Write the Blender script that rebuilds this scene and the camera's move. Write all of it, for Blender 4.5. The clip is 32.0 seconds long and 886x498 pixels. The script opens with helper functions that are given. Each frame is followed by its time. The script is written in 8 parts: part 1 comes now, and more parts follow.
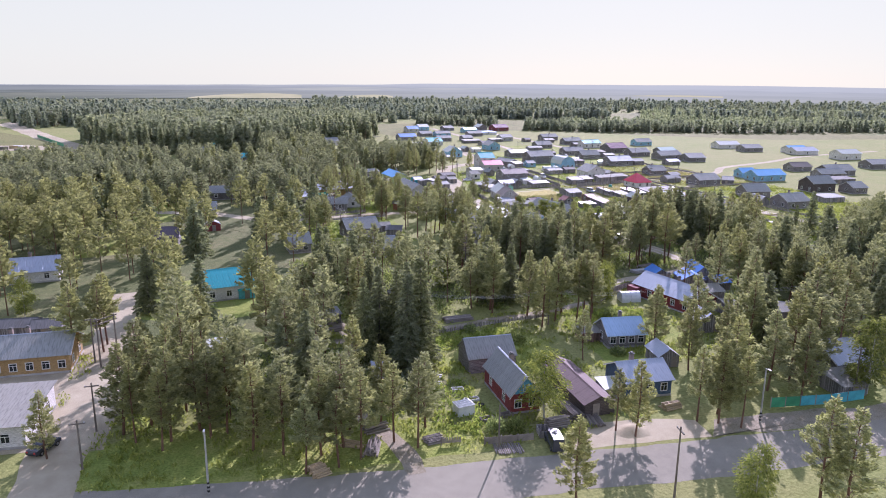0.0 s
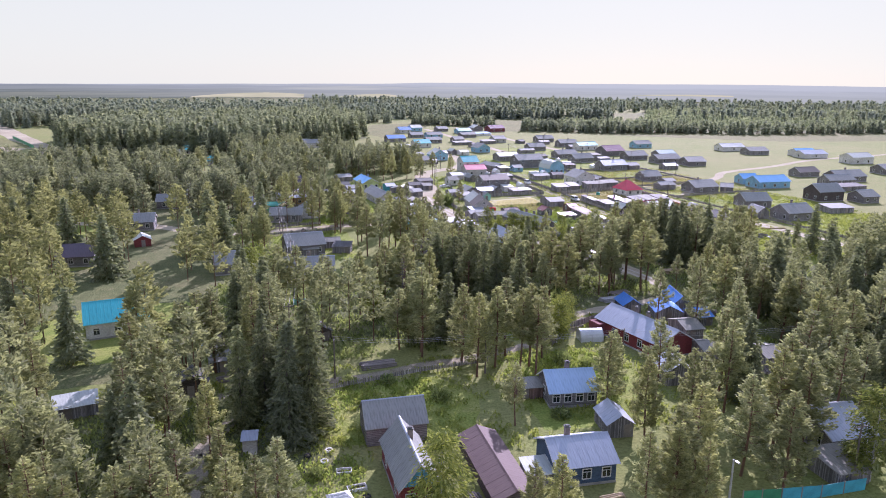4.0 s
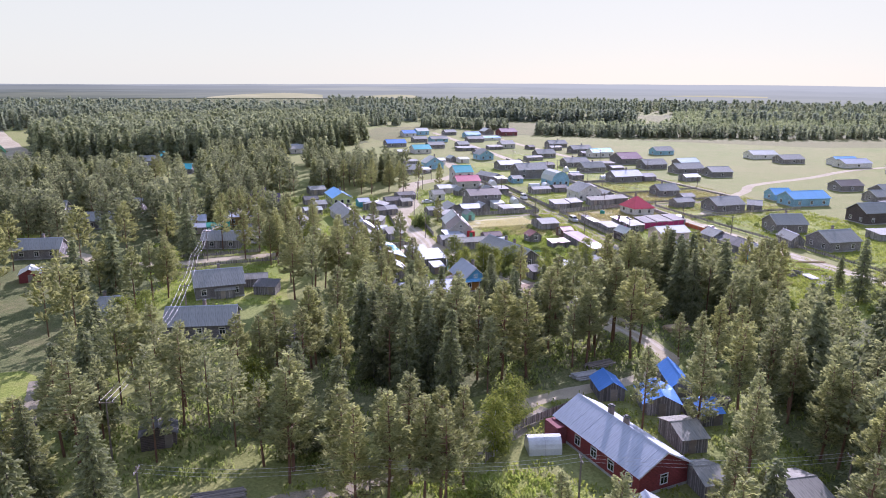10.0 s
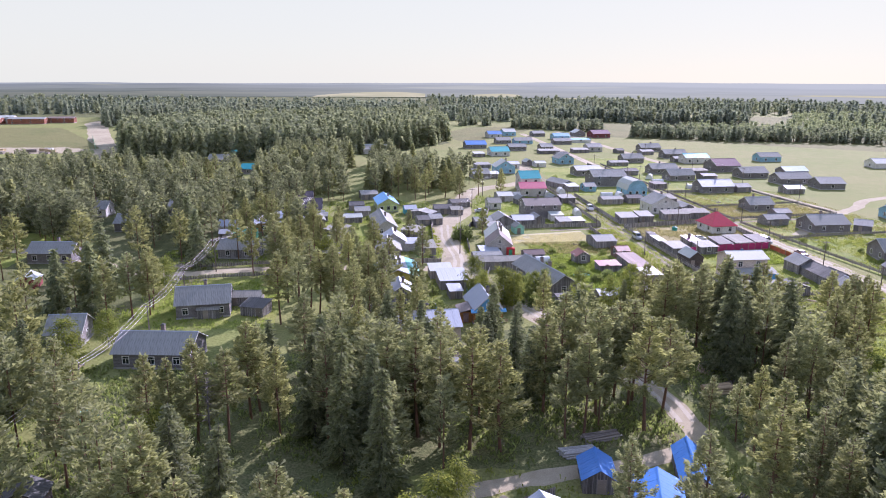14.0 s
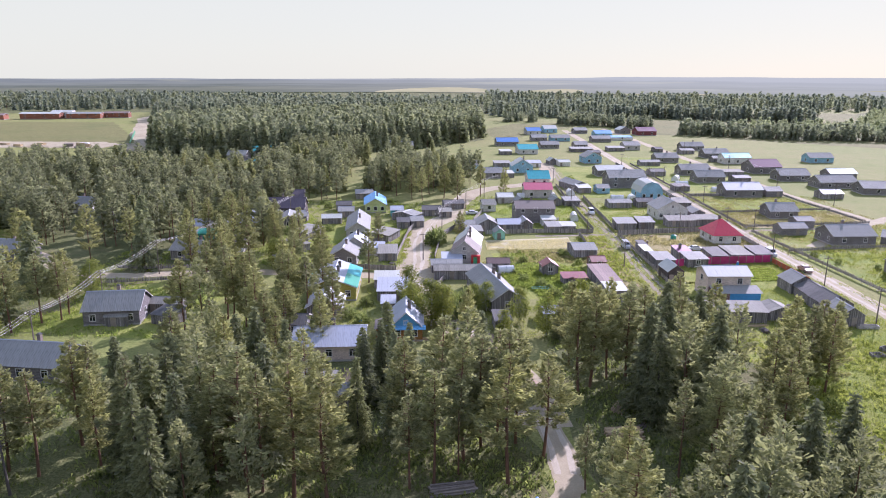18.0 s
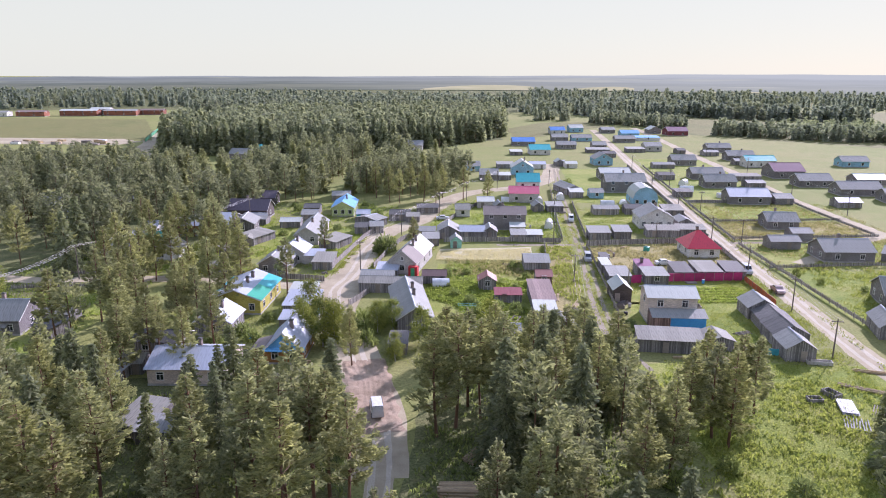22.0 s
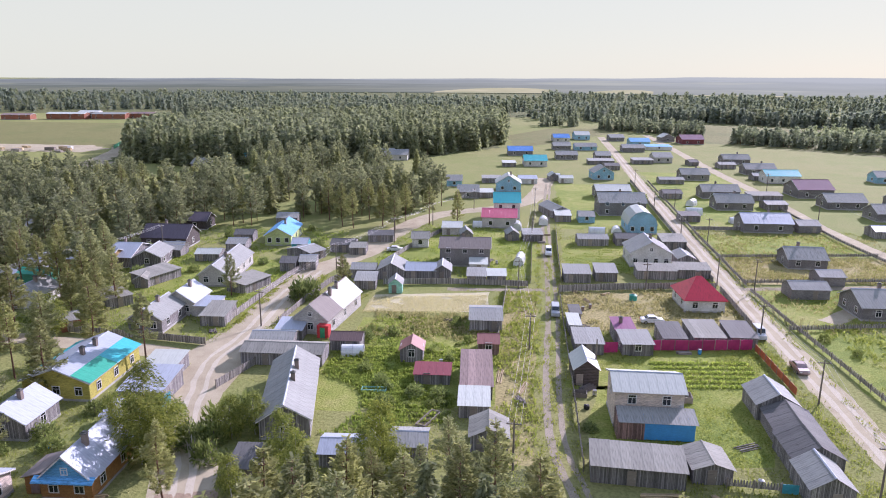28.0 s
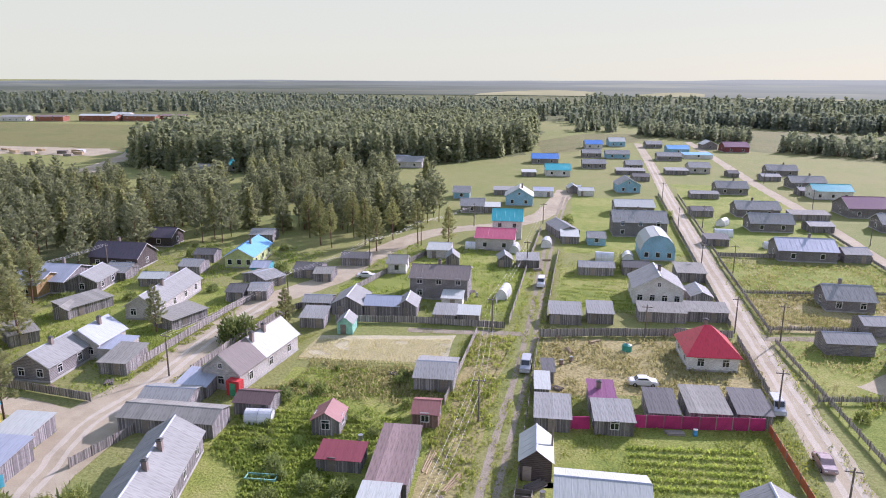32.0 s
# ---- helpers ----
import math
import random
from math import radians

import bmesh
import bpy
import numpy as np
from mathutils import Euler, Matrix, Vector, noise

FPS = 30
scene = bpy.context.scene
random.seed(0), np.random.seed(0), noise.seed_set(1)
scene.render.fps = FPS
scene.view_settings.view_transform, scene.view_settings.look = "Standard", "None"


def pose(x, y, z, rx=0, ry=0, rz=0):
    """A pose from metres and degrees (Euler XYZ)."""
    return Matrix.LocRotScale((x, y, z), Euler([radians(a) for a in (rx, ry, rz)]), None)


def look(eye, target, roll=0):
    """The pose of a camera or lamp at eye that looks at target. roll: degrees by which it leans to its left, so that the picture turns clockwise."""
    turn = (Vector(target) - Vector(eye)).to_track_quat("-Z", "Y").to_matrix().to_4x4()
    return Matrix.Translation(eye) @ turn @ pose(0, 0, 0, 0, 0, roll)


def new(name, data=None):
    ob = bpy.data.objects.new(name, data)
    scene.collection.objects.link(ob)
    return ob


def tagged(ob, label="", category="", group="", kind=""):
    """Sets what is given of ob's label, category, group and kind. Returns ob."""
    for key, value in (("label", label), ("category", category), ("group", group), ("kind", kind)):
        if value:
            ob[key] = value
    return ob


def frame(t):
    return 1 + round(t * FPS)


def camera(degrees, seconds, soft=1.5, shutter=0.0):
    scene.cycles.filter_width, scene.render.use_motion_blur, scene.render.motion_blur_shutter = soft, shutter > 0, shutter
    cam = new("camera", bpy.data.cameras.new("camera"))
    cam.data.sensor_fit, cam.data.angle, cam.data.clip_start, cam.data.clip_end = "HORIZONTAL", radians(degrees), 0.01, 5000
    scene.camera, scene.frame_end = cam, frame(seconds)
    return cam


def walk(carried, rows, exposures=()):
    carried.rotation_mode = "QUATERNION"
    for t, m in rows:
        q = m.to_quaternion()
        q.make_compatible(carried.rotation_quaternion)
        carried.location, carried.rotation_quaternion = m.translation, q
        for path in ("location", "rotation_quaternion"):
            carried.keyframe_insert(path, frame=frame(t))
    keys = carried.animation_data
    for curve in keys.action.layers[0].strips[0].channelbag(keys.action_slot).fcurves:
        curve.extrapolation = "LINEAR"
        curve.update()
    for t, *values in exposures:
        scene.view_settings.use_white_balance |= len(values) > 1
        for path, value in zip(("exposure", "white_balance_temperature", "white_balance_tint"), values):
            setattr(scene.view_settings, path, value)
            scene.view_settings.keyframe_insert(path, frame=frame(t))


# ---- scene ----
cam = camera(64.2, 32.0, soft=1.0)
METRES, EYE, TILT, LEAN, TURN = 246.0, 46.0, 0.0, 0.0, -17.2
ROWS = [
    (0.0, 0.0273, 0.0494, 0.0, 0.14, -13.61, -0.58),
    (0.5, 0.0352, 0.0614, -0.0, 0.25, -13.62, -0.54),
    (1.0, 0.0433, 0.0733, -0.0001, 0.35, -13.64, -0.5),
    (1.5, 0.0513, 0.0852, -0.0002, 0.47, -13.64, -0.48),
    (2.0, 0.0594, 0.0972, -0.0001, 0.57, -13.65, -0.45),
    (2.5, 0.0673, 0.1092, -0.0002, 0.68, -13.66, -0.44),
    (3.0, 0.0751, 0.1214, -0.0002, 0.8, -13.68, -0.47),
    (3.5, 0.0822, 0.1336, -0.0002, 0.92, -13.69, -0.52),
    (5.5, 0.1066, 0.1839, -0.0003, 1.35, -13.65, -0.6),
    (6.0, 0.1124, 0.1969, -0.0002, 1.44, -13.66, -0.59),
    (6.5, 0.1182, 0.2099, -0.0001, 1.53, -13.67, -0.61),
    (7.0, 0.1238, 0.2231, 0.0, 1.61, -13.69, -0.62),
    (7.5, 0.129, 0.2356, -0.0001, 1.69, -13.68, -0.62),
    (8.0, 0.1343, 0.2493, -0.0003, 1.77, -13.68, -0.65),
    (8.5, 0.1394, 0.2631, -0.0003, 2.01, -13.68, -0.64),
    (9.0, 0.1447, 0.2771, -0.0003, 2.63, -13.67, -0.63),
    (9.5, 0.1502, 0.2912, -0.0005, 3.13, -13.68, -0.62),
    (10.0, 0.1559, 0.3051, -0.0002, 3.38, -13.68, -0.55),
    (10.5, 0.1622, 0.3187, -0.0003, 3.83, -13.69, -0.55),
    (11.0, 0.1692, 0.3319, -0.0004, 4.32, -13.71, -0.53),
    (11.5, 0.1767, 0.3447, -0.0006, 5.12, -13.71, -0.54),
    (12.0, 0.185, 0.3571, -0.0006, 6.55, -13.71, -0.53),
    (12.5, 0.1938, 0.3693, -0.0006, 8.12, -13.72, -0.54),
    (13.0, 0.2036, 0.3807, -0.0007, 9.55, -13.72, -0.51),
    (13.5, 0.2142, 0.3914, -0.0008, 10.95, -13.77, -0.48),
    (15.5, 0.2594, 0.4312, -0.0012, 15.23, -14.03, -0.4),
    (16.0, 0.2714, 0.4407, -0.0013, 15.81, -14.08, -0.37),
    (16.5, 0.2833, 0.4503, -0.0013, 16.41, -14.12, -0.35),
    (17.0, 0.2955, 0.4598, -0.0013, 17.02, -14.16, -0.32),
    (17.5, 0.3075, 0.4696, -0.0015, 17.58, -14.2, -0.31),
    (18.0, 0.3196, 0.4794, -0.0016, 18.15, -14.23, -0.28),
    (18.5, 0.3316, 0.4894, -0.0016, 18.77, -14.27, -0.24),
    (19.0, 0.3432, 0.4995, -0.0017, 19.41, -14.29, -0.21),
    (19.5, 0.3547, 0.51, -0.0019, 20.02, -14.32, -0.19),
    (20.0, 0.3658, 0.5206, -0.0018, 20.53, -14.35, -0.16),
    (20.5, 0.377, 0.5313, -0.0018, 21.06, -14.37, -0.13),
    (21.0, 0.3877, 0.5425, -0.0021, 21.73, -14.4, -0.11),
    (21.5, 0.3982, 0.5542, -0.0023, 22.32, -14.42, -0.1),
    (22.0, 0.407, 0.5665, -0.0023, 22.87, -14.43, -0.18),
    (22.5, 0.4141, 0.5791, -0.0024, 23.09, -14.41, -0.23),
    (23.0, 0.4188, 0.5917, -0.0023, 23.2, -14.39, -0.32),
    (23.5, 0.422, 0.6047, -0.0022, 23.4, -14.38, -0.39),
    (24.0, 0.4235, 0.6177, -0.0021, 23.57, -14.37, -0.44),
    (24.5, 0.4237, 0.6308, -0.0021, 23.68, -14.35, -0.45),
    (25.0, 0.4231, 0.6444, -0.0021, 23.73, -14.33, -0.45),
    (25.5, 0.4218, 0.6582, -0.0021, 23.83, -14.33, -0.45),
    (27.5, 0.4151, 0.7179, -0.0025, 24.06, -14.29, -0.34),
    (28.0, 0.4137, 0.7333, -0.0026, 24.59, -14.26, -0.29),
    (28.5, 0.4126, 0.7484, -0.0025, 26.0, -14.2, -0.24),
    (29.0, 0.4138, 0.7636, -0.0024, 27.41, -14.16, -0.2),
    (29.5, 0.4161, 0.7782, -0.0023, 27.84, -14.14, -0.17),
    (30.0, 0.4199, 0.7927, -0.0023, 28.14, -14.13, -0.14),
    (30.5, 0.4242, 0.8067, -0.0025, 28.35, -14.19, -0.14),
    (31.0, 0.4279, 0.821, -0.0025, 28.42, -14.18, -0.19),
    (31.5, 0.4301, 0.8352, -0.0025, 28.5, -14.16, -0.25),
    (32.0, 0.4309, 0.8493, -0.0024, 28.62, -14.13, -0.3),
]
walk(cam, [(t, pose(0, 0, EYE, TILT, LEAN, TURN) @ pose(METRES * x, METRES * y, METRES * z, 90 + pitch, roll, yaw)) for t, x, y, z, yaw, pitch, roll in ROWS],
     exposures=[(0, 0.56, 5680, 44), (13, 0.57, 5700, 43), (19, 0.54, 5780, 41), (25, 0.52, 5800, 40), (32, 0.43, 5850, 39)])

# ---- light ----
SUN_AZ, SUN_EL = 57.0, 27.0
world = bpy.data.worlds.new("sky")
scene.world = world
world.use_nodes = True
wn = world.node_tree
wn.nodes.clear()
sky = wn.nodes.new("ShaderNodeTexSky")
sky.sky_type, sky.sun_disc = "NISHITA", False
sky.sun_elevation, sky.sun_rotation = radians(SUN_EL), radians(90 - SUN_AZ)
sky.dust_density, sky.air_density, sky.altitude = 0.4, 1.0, 100
sky_bg = wn.nodes.new("ShaderNodeBackground")
sky_bg.inputs["Strength"].default_value = 0.27
haze_bg = wn.nodes.new("ShaderNodeBackground")
haze_bg.inputs["Color"].default_value = (0.79, 0.885, 0.635, 1)
haze_bg.inputs["Strength"].default_value = 0.64
both = wn.nodes.new("ShaderNodeMixShader")
wtc, wsep, wfade = wn.nodes.new("ShaderNodeTexCoord"), wn.nodes.new("ShaderNodeSeparateXYZ"), wn.nodes.new("ShaderNodeMapRange")
wfade.inputs["From Min"].default_value, wfade.inputs["From Max"].default_value = 0.22, 0.8
wfade.inputs["To Min"].default_value, wfade.inputs["To Max"].default_value = 0.975, 0.3
wn.links.new(wtc.outputs["Generated"], wsep.inputs[0])
wn.links.new(wsep.outputs[2], wfade.inputs["Value"])
wn.links.new(wfade.outputs[0], both.inputs["Fac"])
wout = wn.nodes.new("ShaderNodeOutputWorld")
wn.links.new(sky.outputs["Color"], sky_bg.inputs["Color"])
wn.links.new(sky_bg.outputs[0], both.inputs[1])
wn.links.new(haze_bg.outputs[0], both.inputs[2])
wn.links.new(both.outputs[0], wout.inputs["Surface"])
sun_data = bpy.data.lights.new("sun", "SUN")
sun_data.energy, sun_data.angle, sun_data.color = 5.0, radians(0.6), (1.0, 0.97, 0.93)
sun = new("sun", sun_data)
ce = math.cos(radians(SUN_EL))
sun.matrix_world = look((300 * ce * math.cos(radians(SUN_AZ)), 300 * ce * math.sin(radians(SUN_AZ)), 300 * math.sin(radians(SUN_EL))), (0, 0, 0))

# ---- materials ----
MATS = {}


def node_mat(name):
    m = bpy.data.materials.new(name)
    m.use_nodes = True
    nt = m.node_tree
    return m, nt, nt.nodes["Principled BSDF"], nt.nodes["Material Output"]


def ramp(nt, fac, stops):
    r = nt.nodes.new("ShaderNodeValToRGB")
    e = r.color_ramp.elements
    while len(e) < len(stops):
        e.new(0.5)
    for s, (p, c) in zip(e, stops):
        s.position, s.color = p, (*c, 1)
    nt.links.new(fac, r.inputs[0])
    return r.outputs[0]


def noise_of(nt, scale, detail=4, stretch=(1, 1, 1), turn=0, rough=0.55):
    tc = nt.nodes.new("ShaderNodeTexCoord")
    mp = nt.nodes.new("ShaderNodeMapping")
    mp.inputs["Scale"].default_value = stretch
    mp.inputs["Rotation"].default_value = (0, 0, radians(turn))
    n = nt.nodes.new("ShaderNodeTexNoise")
    n.inputs["Scale"].default_value, n.inputs["Detail"].default_value = scale, detail
    n.inputs["Roughness"].default_value = rough
    nt.links.new(tc.outputs["Object"], mp.inputs[0])
    nt.links.new(mp.outputs[0], n.inputs[0])
    return n.outputs[0]


def mixc(nt, fac, a, b, kind="MIX"):
    x = nt.nodes.new("ShaderNodeMix")
    x.data_type, x.blend_type = "RGBA", kind
    for i, v in ((0, fac), (6, a), (7, b)):
        if isinstance(v, (int, float)):
            x.inputs[i].default_value = v
        elif isinstance(v, tuple):
            x.inputs[i].default_value = (*v, 1)
        else:
            nt.links.new(v, x.inputs[i])
    return x.outputs[2]


def maths(nt, op, a, b=0.0, c=0.0):
    x = nt.nodes.new("ShaderNodeMath")
    x.operation = op
    for i, v in enumerate((a, b, c)):
        if isinstance(v, (int, float)):
            x.inputs[i].default_value = v
        else:
            nt.links.new(v, x.inputs[i])
    return x.outputs[0]


def bump(nt, bsdf, height, strength, distance=0.05):
    b = nt.nodes.new("ShaderNodeBump")
    b.inputs["Strength"].default_value, b.inputs["Distance"].default_value = strength, distance
    nt.links.new(height, b.inputs["Height"])
    nt.links.new(b.outputs[0], bsdf.inputs["Normal"])


def shade(c, k):
    return tuple(min(1, v * k) for v in c)


def painted(name, c, rough=0.6, metal=0.0, worn=0.35, grain=(1, 1, 8), vary=0.25, spec=0.4):
    """A painted or weathered surface: broad stains, fine grain, one tone a piece."""
    m, nt, b, _ = node_mat(name)
    big = noise_of(nt, 0.5, 5)
    fine = noise_of(nt, 3.0, 5, grain)
    info = nt.nodes.new("ShaderNodeObjectInfo")
    col = ramp(nt, big, [(0.3, shade(c, 1 - worn)), (0.55, c), (0.75, shade(c, 1 + 0.5 * worn))])
    col = mixc(nt, 0.5, col, ramp(nt, fine, [(0.3, (0.55, 0.55, 0.55)), (0.65, (1, 1, 1))]), "MULTIPLY")
    tone = maths(nt, "MULTIPLY_ADD", info.outputs["Random"], vary, 1 - 0.5 * vary)
    col = mixc(nt, 1.0, col, tone, "MULTIPLY")
    nt.links.new(col, b.inputs["Base Color"])
    b.inputs["Roughness"].default_value, b.inputs["Metallic"].default_value = rough, metal
    b.inputs["Specular IOR Level"].default_value = spec
    bump(nt, b, fine, 0.4, 0.03)
    MATS[name] = m
    return m


def logs(name, c, course=0.24, vary=0.3, joint=0.25):
    """Weathered wood in horizontal courses or boards."""
    m, nt, b, _ = node_mat(name)
    tc = nt.nodes.new("ShaderNodeTexCoord")
    sep = nt.nodes.new("ShaderNodeSeparateXYZ")
    nt.links.new(tc.outputs["Object"], sep.inputs[0])
    f = maths(nt, "FRACT", maths(nt, "DIVIDE", sep.outputs[2], course))
    groove = maths(nt, "PINGPONG", f, 0.5)
    fine = noise_of(nt, 2.2, 6, (1, 1, 7))
    big = noise_of(nt, 0.4, 4)
    info = nt.nodes.new("ShaderNodeObjectInfo")
    col = ramp(nt, fine, [(0.28, shade(c, 0.55)), (0.5, c), (0.75, shade(c, 1.45))])
    col = mixc(nt, 0.6, col, ramp(nt, big, [(0.3, (0.6, 0.56, 0.52)), (0.7, (1.0, 1.0, 1.0))]), "MULTIPLY")
    col = mixc(nt, 1.0, col, ramp(nt, groove, [(0.02, (joint, joint, joint)), (0.16, (1, 1, 1))]), "MULTIPLY")
    col = mixc(nt, 1.0, col, maths(nt, "MULTIPLY_ADD", info.outputs["Random"], vary, 1 - 0.5 * vary), "MULTIPLY")
    nt.links.new(col, b.inputs["Base Color"])
    b.inputs["Roughness"].default_value = 0.85
    bump(nt, b, groove, 0.6, 0.06)
    MATS[name] = m
    return m


def boards(name, c, width=0.16, vary=0.4):
    """Upright weathered boards, each of its own tone."""
    m, nt, b, _ = node_mat(name)
    tc = nt.nodes.new("ShaderNodeTexCoord")
    sep = nt.nodes.new("ShaderNodeSeparateXYZ")
    nt.links.new(tc.outputs["Object"], sep.inputs[0])
    run = maths(nt, "DIVIDE", maths(nt, "ADD", sep.outputs[0], sep.outputs[1]), width)
    groove = maths(nt, "PINGPONG", maths(nt, "FRACT", run), 0.5)
    wh = nt.nodes.new("ShaderNodeTexWhiteNoise")
    wh.noise_dimensions = "1D"
    nt.links.new(maths(nt, "FLOOR", run), wh.inputs["W"])
    fine = noise_of(nt, 3.0, 5, (3, 3, 0.6))
    info = nt.nodes.new("ShaderNodeObjectInfo")
    col = ramp(nt, wh.outputs[0], [(0.0, shade(c, 0.55)), (0.6, c), (1.0, shade(c, 1.6))])
    col = mixc(nt, 0.7, col, ramp(nt, fine, [(0.3, (0.5, 0.48, 0.46)), (0.7, (1, 1, 1))]), "MULTIPLY")
    col = mixc(nt, 1.0, col, ramp(nt, groove, [(0.02, (0.3, 0.3, 0.3)), (0.12, (1, 1, 1))]), "MULTIPLY")
    col = mixc(nt, 1.0, col, maths(nt, "MULTIPLY_ADD", info.outputs["Random"], vary, 1 - 0.5 * vary), "MULTIPLY")
    nt.links.new(col, b.inputs["Base Color"])
    b.inputs["Roughness"].default_value = 0.88
    bump(nt, b, groove, 0.5, 0.04)
    MATS[name] = m
    return m


def roofing(name, c, rough, metal=0.0, vary=0.3, worn=0.4, spec=0.4, stain=(0.5, 0.45, 0.38)):
    """Roof sheets: waves across, streaks down the slope, moss and rust stains, one tone a sheet."""
    m, nt, b, _ = node_mat(name)
    streak = noise_of(nt, 2.2, 5, (2.2, 0.3, 1))
    big = noise_of(nt, 0.35, 5)
    info = nt.nodes.new("ShaderNodeObjectInfo")
    col = ramp(nt, streak, [(0.3, shade(c, 1 - worn)), (0.5, c), (0.72, shade(c, 1 + 0.4 * worn))])
    col = mixc(nt, ramp(nt, big, [(0.52, (0, 0, 0)), (0.72, (worn, worn, worn))]), col, shade(tuple(c[i] * stain[i] * 1.4 for i in range(3)), 1.0))
    col = mixc(nt, 1.0, col, maths(nt, "MULTIPLY_ADD", info.outputs["Random"], vary, 1 - 0.5 * vary), "MULTIPLY")
    nt.links.new(col, b.inputs["Base Color"])
    b.inputs["Roughness"].default_value, b.inputs["Metallic"].default_value = rough, metal
    b.inputs["Specular IOR Level"].default_value = spec
    bump(nt, b, streak, 0.25, 0.02)
    MATS[name] = m
    return m


def foliage(name, dark, light, trans=0.35, vary=0.35):
    """Needles or leaves: one tone a tuft, one tone a tree, light shining through."""
    m, nt, b, out = node_mat(name)
    geo = nt.nodes.new("ShaderNodeNewGeometry")
    info = nt.nodes.new("ShaderNodeObjectInfo")
    patch = noise_of(nt, 0.35, 3)
    f = maths(nt, "ADD", maths(nt, "MULTIPLY", geo.outputs["Random Per Island"], 0.6), maths(nt, "MULTIPLY", patch, 0.5))
    col = ramp(nt, f, [(0.25, dark), (0.8, light)])
    col = mixc(nt, 1.0, col, maths(nt, "MULTIPLY_ADD", info.outputs["Random"], vary, 1 - 0.5 * vary), "MULTIPLY")
    col = mixc(nt, maths(nt, "MULTIPLY", maths(nt, "FRACT", maths(nt, "MULTIPLY", info.outputs["Random"], 7.3)), 0.6), col, mixc(nt, 1.0, col, (1.12, 1.05, 0.74), "MULTIPLY"))
    nt.links.new(col, b.inputs["Base Color"])
    b.inputs["Roughness"].default_value = 0.7
    b.inputs["Specular IOR Level"].default_value = 0.1
    tr = nt.nodes.new("ShaderNodeBsdfTranslucent")
    nt.links.new(mixc(nt, 1.0, col, (1.0, 1.03, 0.78), "MULTIPLY"), tr.inputs["Color"])
    mx = nt.nodes.new("ShaderNodeMixShader")
    mx.inputs[0].default_value = trans
    nt.links.new(b.outputs[0], mx.inputs[1])
    nt.links.new(tr.outputs[0], mx.inputs[2])
    nt.links.new(mx.outputs[0], out.inputs["Surface"])
    MATS[name] = m
    return m


def soil(name, stops, scales=(0.03, 0.3, 4.0), strength=0.6, mottle=0.75):
    """Ground cover: three sizes of mottling."""
    m, nt, b, _ = node_mat(name)
    n1, n2, n3 = (noise_of(nt, s, 5, rough=0.6) for s in scales)
    f = maths(nt, "ADD", maths(nt, "MULTIPLY", n1, 0.45), maths(nt, "ADD", maths(nt, "MULTIPLY", n2, 0.35), maths(nt, "MULTIPLY", n3, 0.2)))
    col = ramp(nt, f, stops)
    col = mixc(nt, mottle, col, ramp(nt, n3, [(0.32, (0.4, 0.4, 0.38)), (0.62, (1.18, 1.18, 1.18))]), "MULTIPLY")
    nt.links.new(col, b.inputs["Base Color"])
    b.inputs["Roughness"].default_value = 0.95
    b.inputs["Specular IOR Level"].default_value = 0.15
    bump(nt, b, maths(nt, "ADD", n3, n2), strength, 0.25)
    MATS[name] = m
    return m


GREY = (0.29, 0.275, 0.27)
logs("log", (0.25, 0.235, 0.235))
logs("darklog", (0.11, 0.09, 0.085))
boards("plank", GREY)
boards("pinkwood", (0.3, 0.19, 0.16))
boards("greyfence", (0.35, 0.325, 0.3))
for nm, col in (("tan", (0.42, 0.28, 0.12)), ("white", (0.72, 0.71, 0.68)), ("cream", (0.66, 0.56, 0.48)), ("pearl", (0.55, 0.53, 0.5)),
                ("yellow", (0.52, 0.46, 0.1)), ("ochre", (0.35, 0.17, 0.05)), ("red", (0.25, 0.05, 0.05)), ("navy", (0.07, 0.12, 0.2)),
                ("skyblue", (0.28, 0.52, 0.68)), ("tealwall", (0.08, 0.42, 0.5)), ("greenwall", (0.07, 0.34, 0.22)), ("mint", (0.25, 0.55, 0.45)),
                ("lime", (0.5, 0.58, 0.25)), ("maroonwall", (0.24, 0.07, 0.08)), ("trim_blue", (0.13, 0.42, 0.72)), ("trim_white", (0.75, 0.75, 0.73)),
                ("trim_red", (0.6, 0.05, 0.05)), ("trim_green", (0.06, 0.4, 0.2))):
    logs(nm, col, 0.18, 0.12, 0.7)
painted("brick", (0.33, 0.13, 0.08), 0.9, grain=(6, 6, 14))
painted("concrete", (0.42, 0.41, 0.39), 0.9)
painted("chimney", (0.3, 0.24, 0.21), 0.9, grain=(6, 6, 14))
painted("bright_blue", (0.06, 0.33, 0.68), 0.5, worn=0.15)
painted("magenta", (0.52, 0.045, 0.18), 0.5, worn=0.35, vary=0.5)
painted("orange", (0.55, 0.14, 0.06), 0.6)
painted("fence_teal", (0.06, 0.4, 0.5), 0.5)
painted("fence_green", (0.05, 0.33, 0.17), 0.5)
painted("pole_wood", (0.2, 0.17, 0.14), 0.9, grain=(6, 6, 0.5))
painted("pole_concrete", (0.5, 0.49, 0.46), 0.85)
painted("cut_wood", (0.5, 0.38, 0.22), 0.8, vary=0.6)
painted("old_wood", (0.3, 0.26, 0.22), 0.85, vary=0.6)
painted("wire", (0.62, 0.6, 0.56), 0.5)
painted("rubber", (0.02, 0.02, 0.02), 0.8)
painted("steel", (0.5, 0.5, 0.5), 0.35, 0.9)
painted("car_white", (0.75, 0.75, 0.75), 0.25, worn=0.05, spec=0.6)
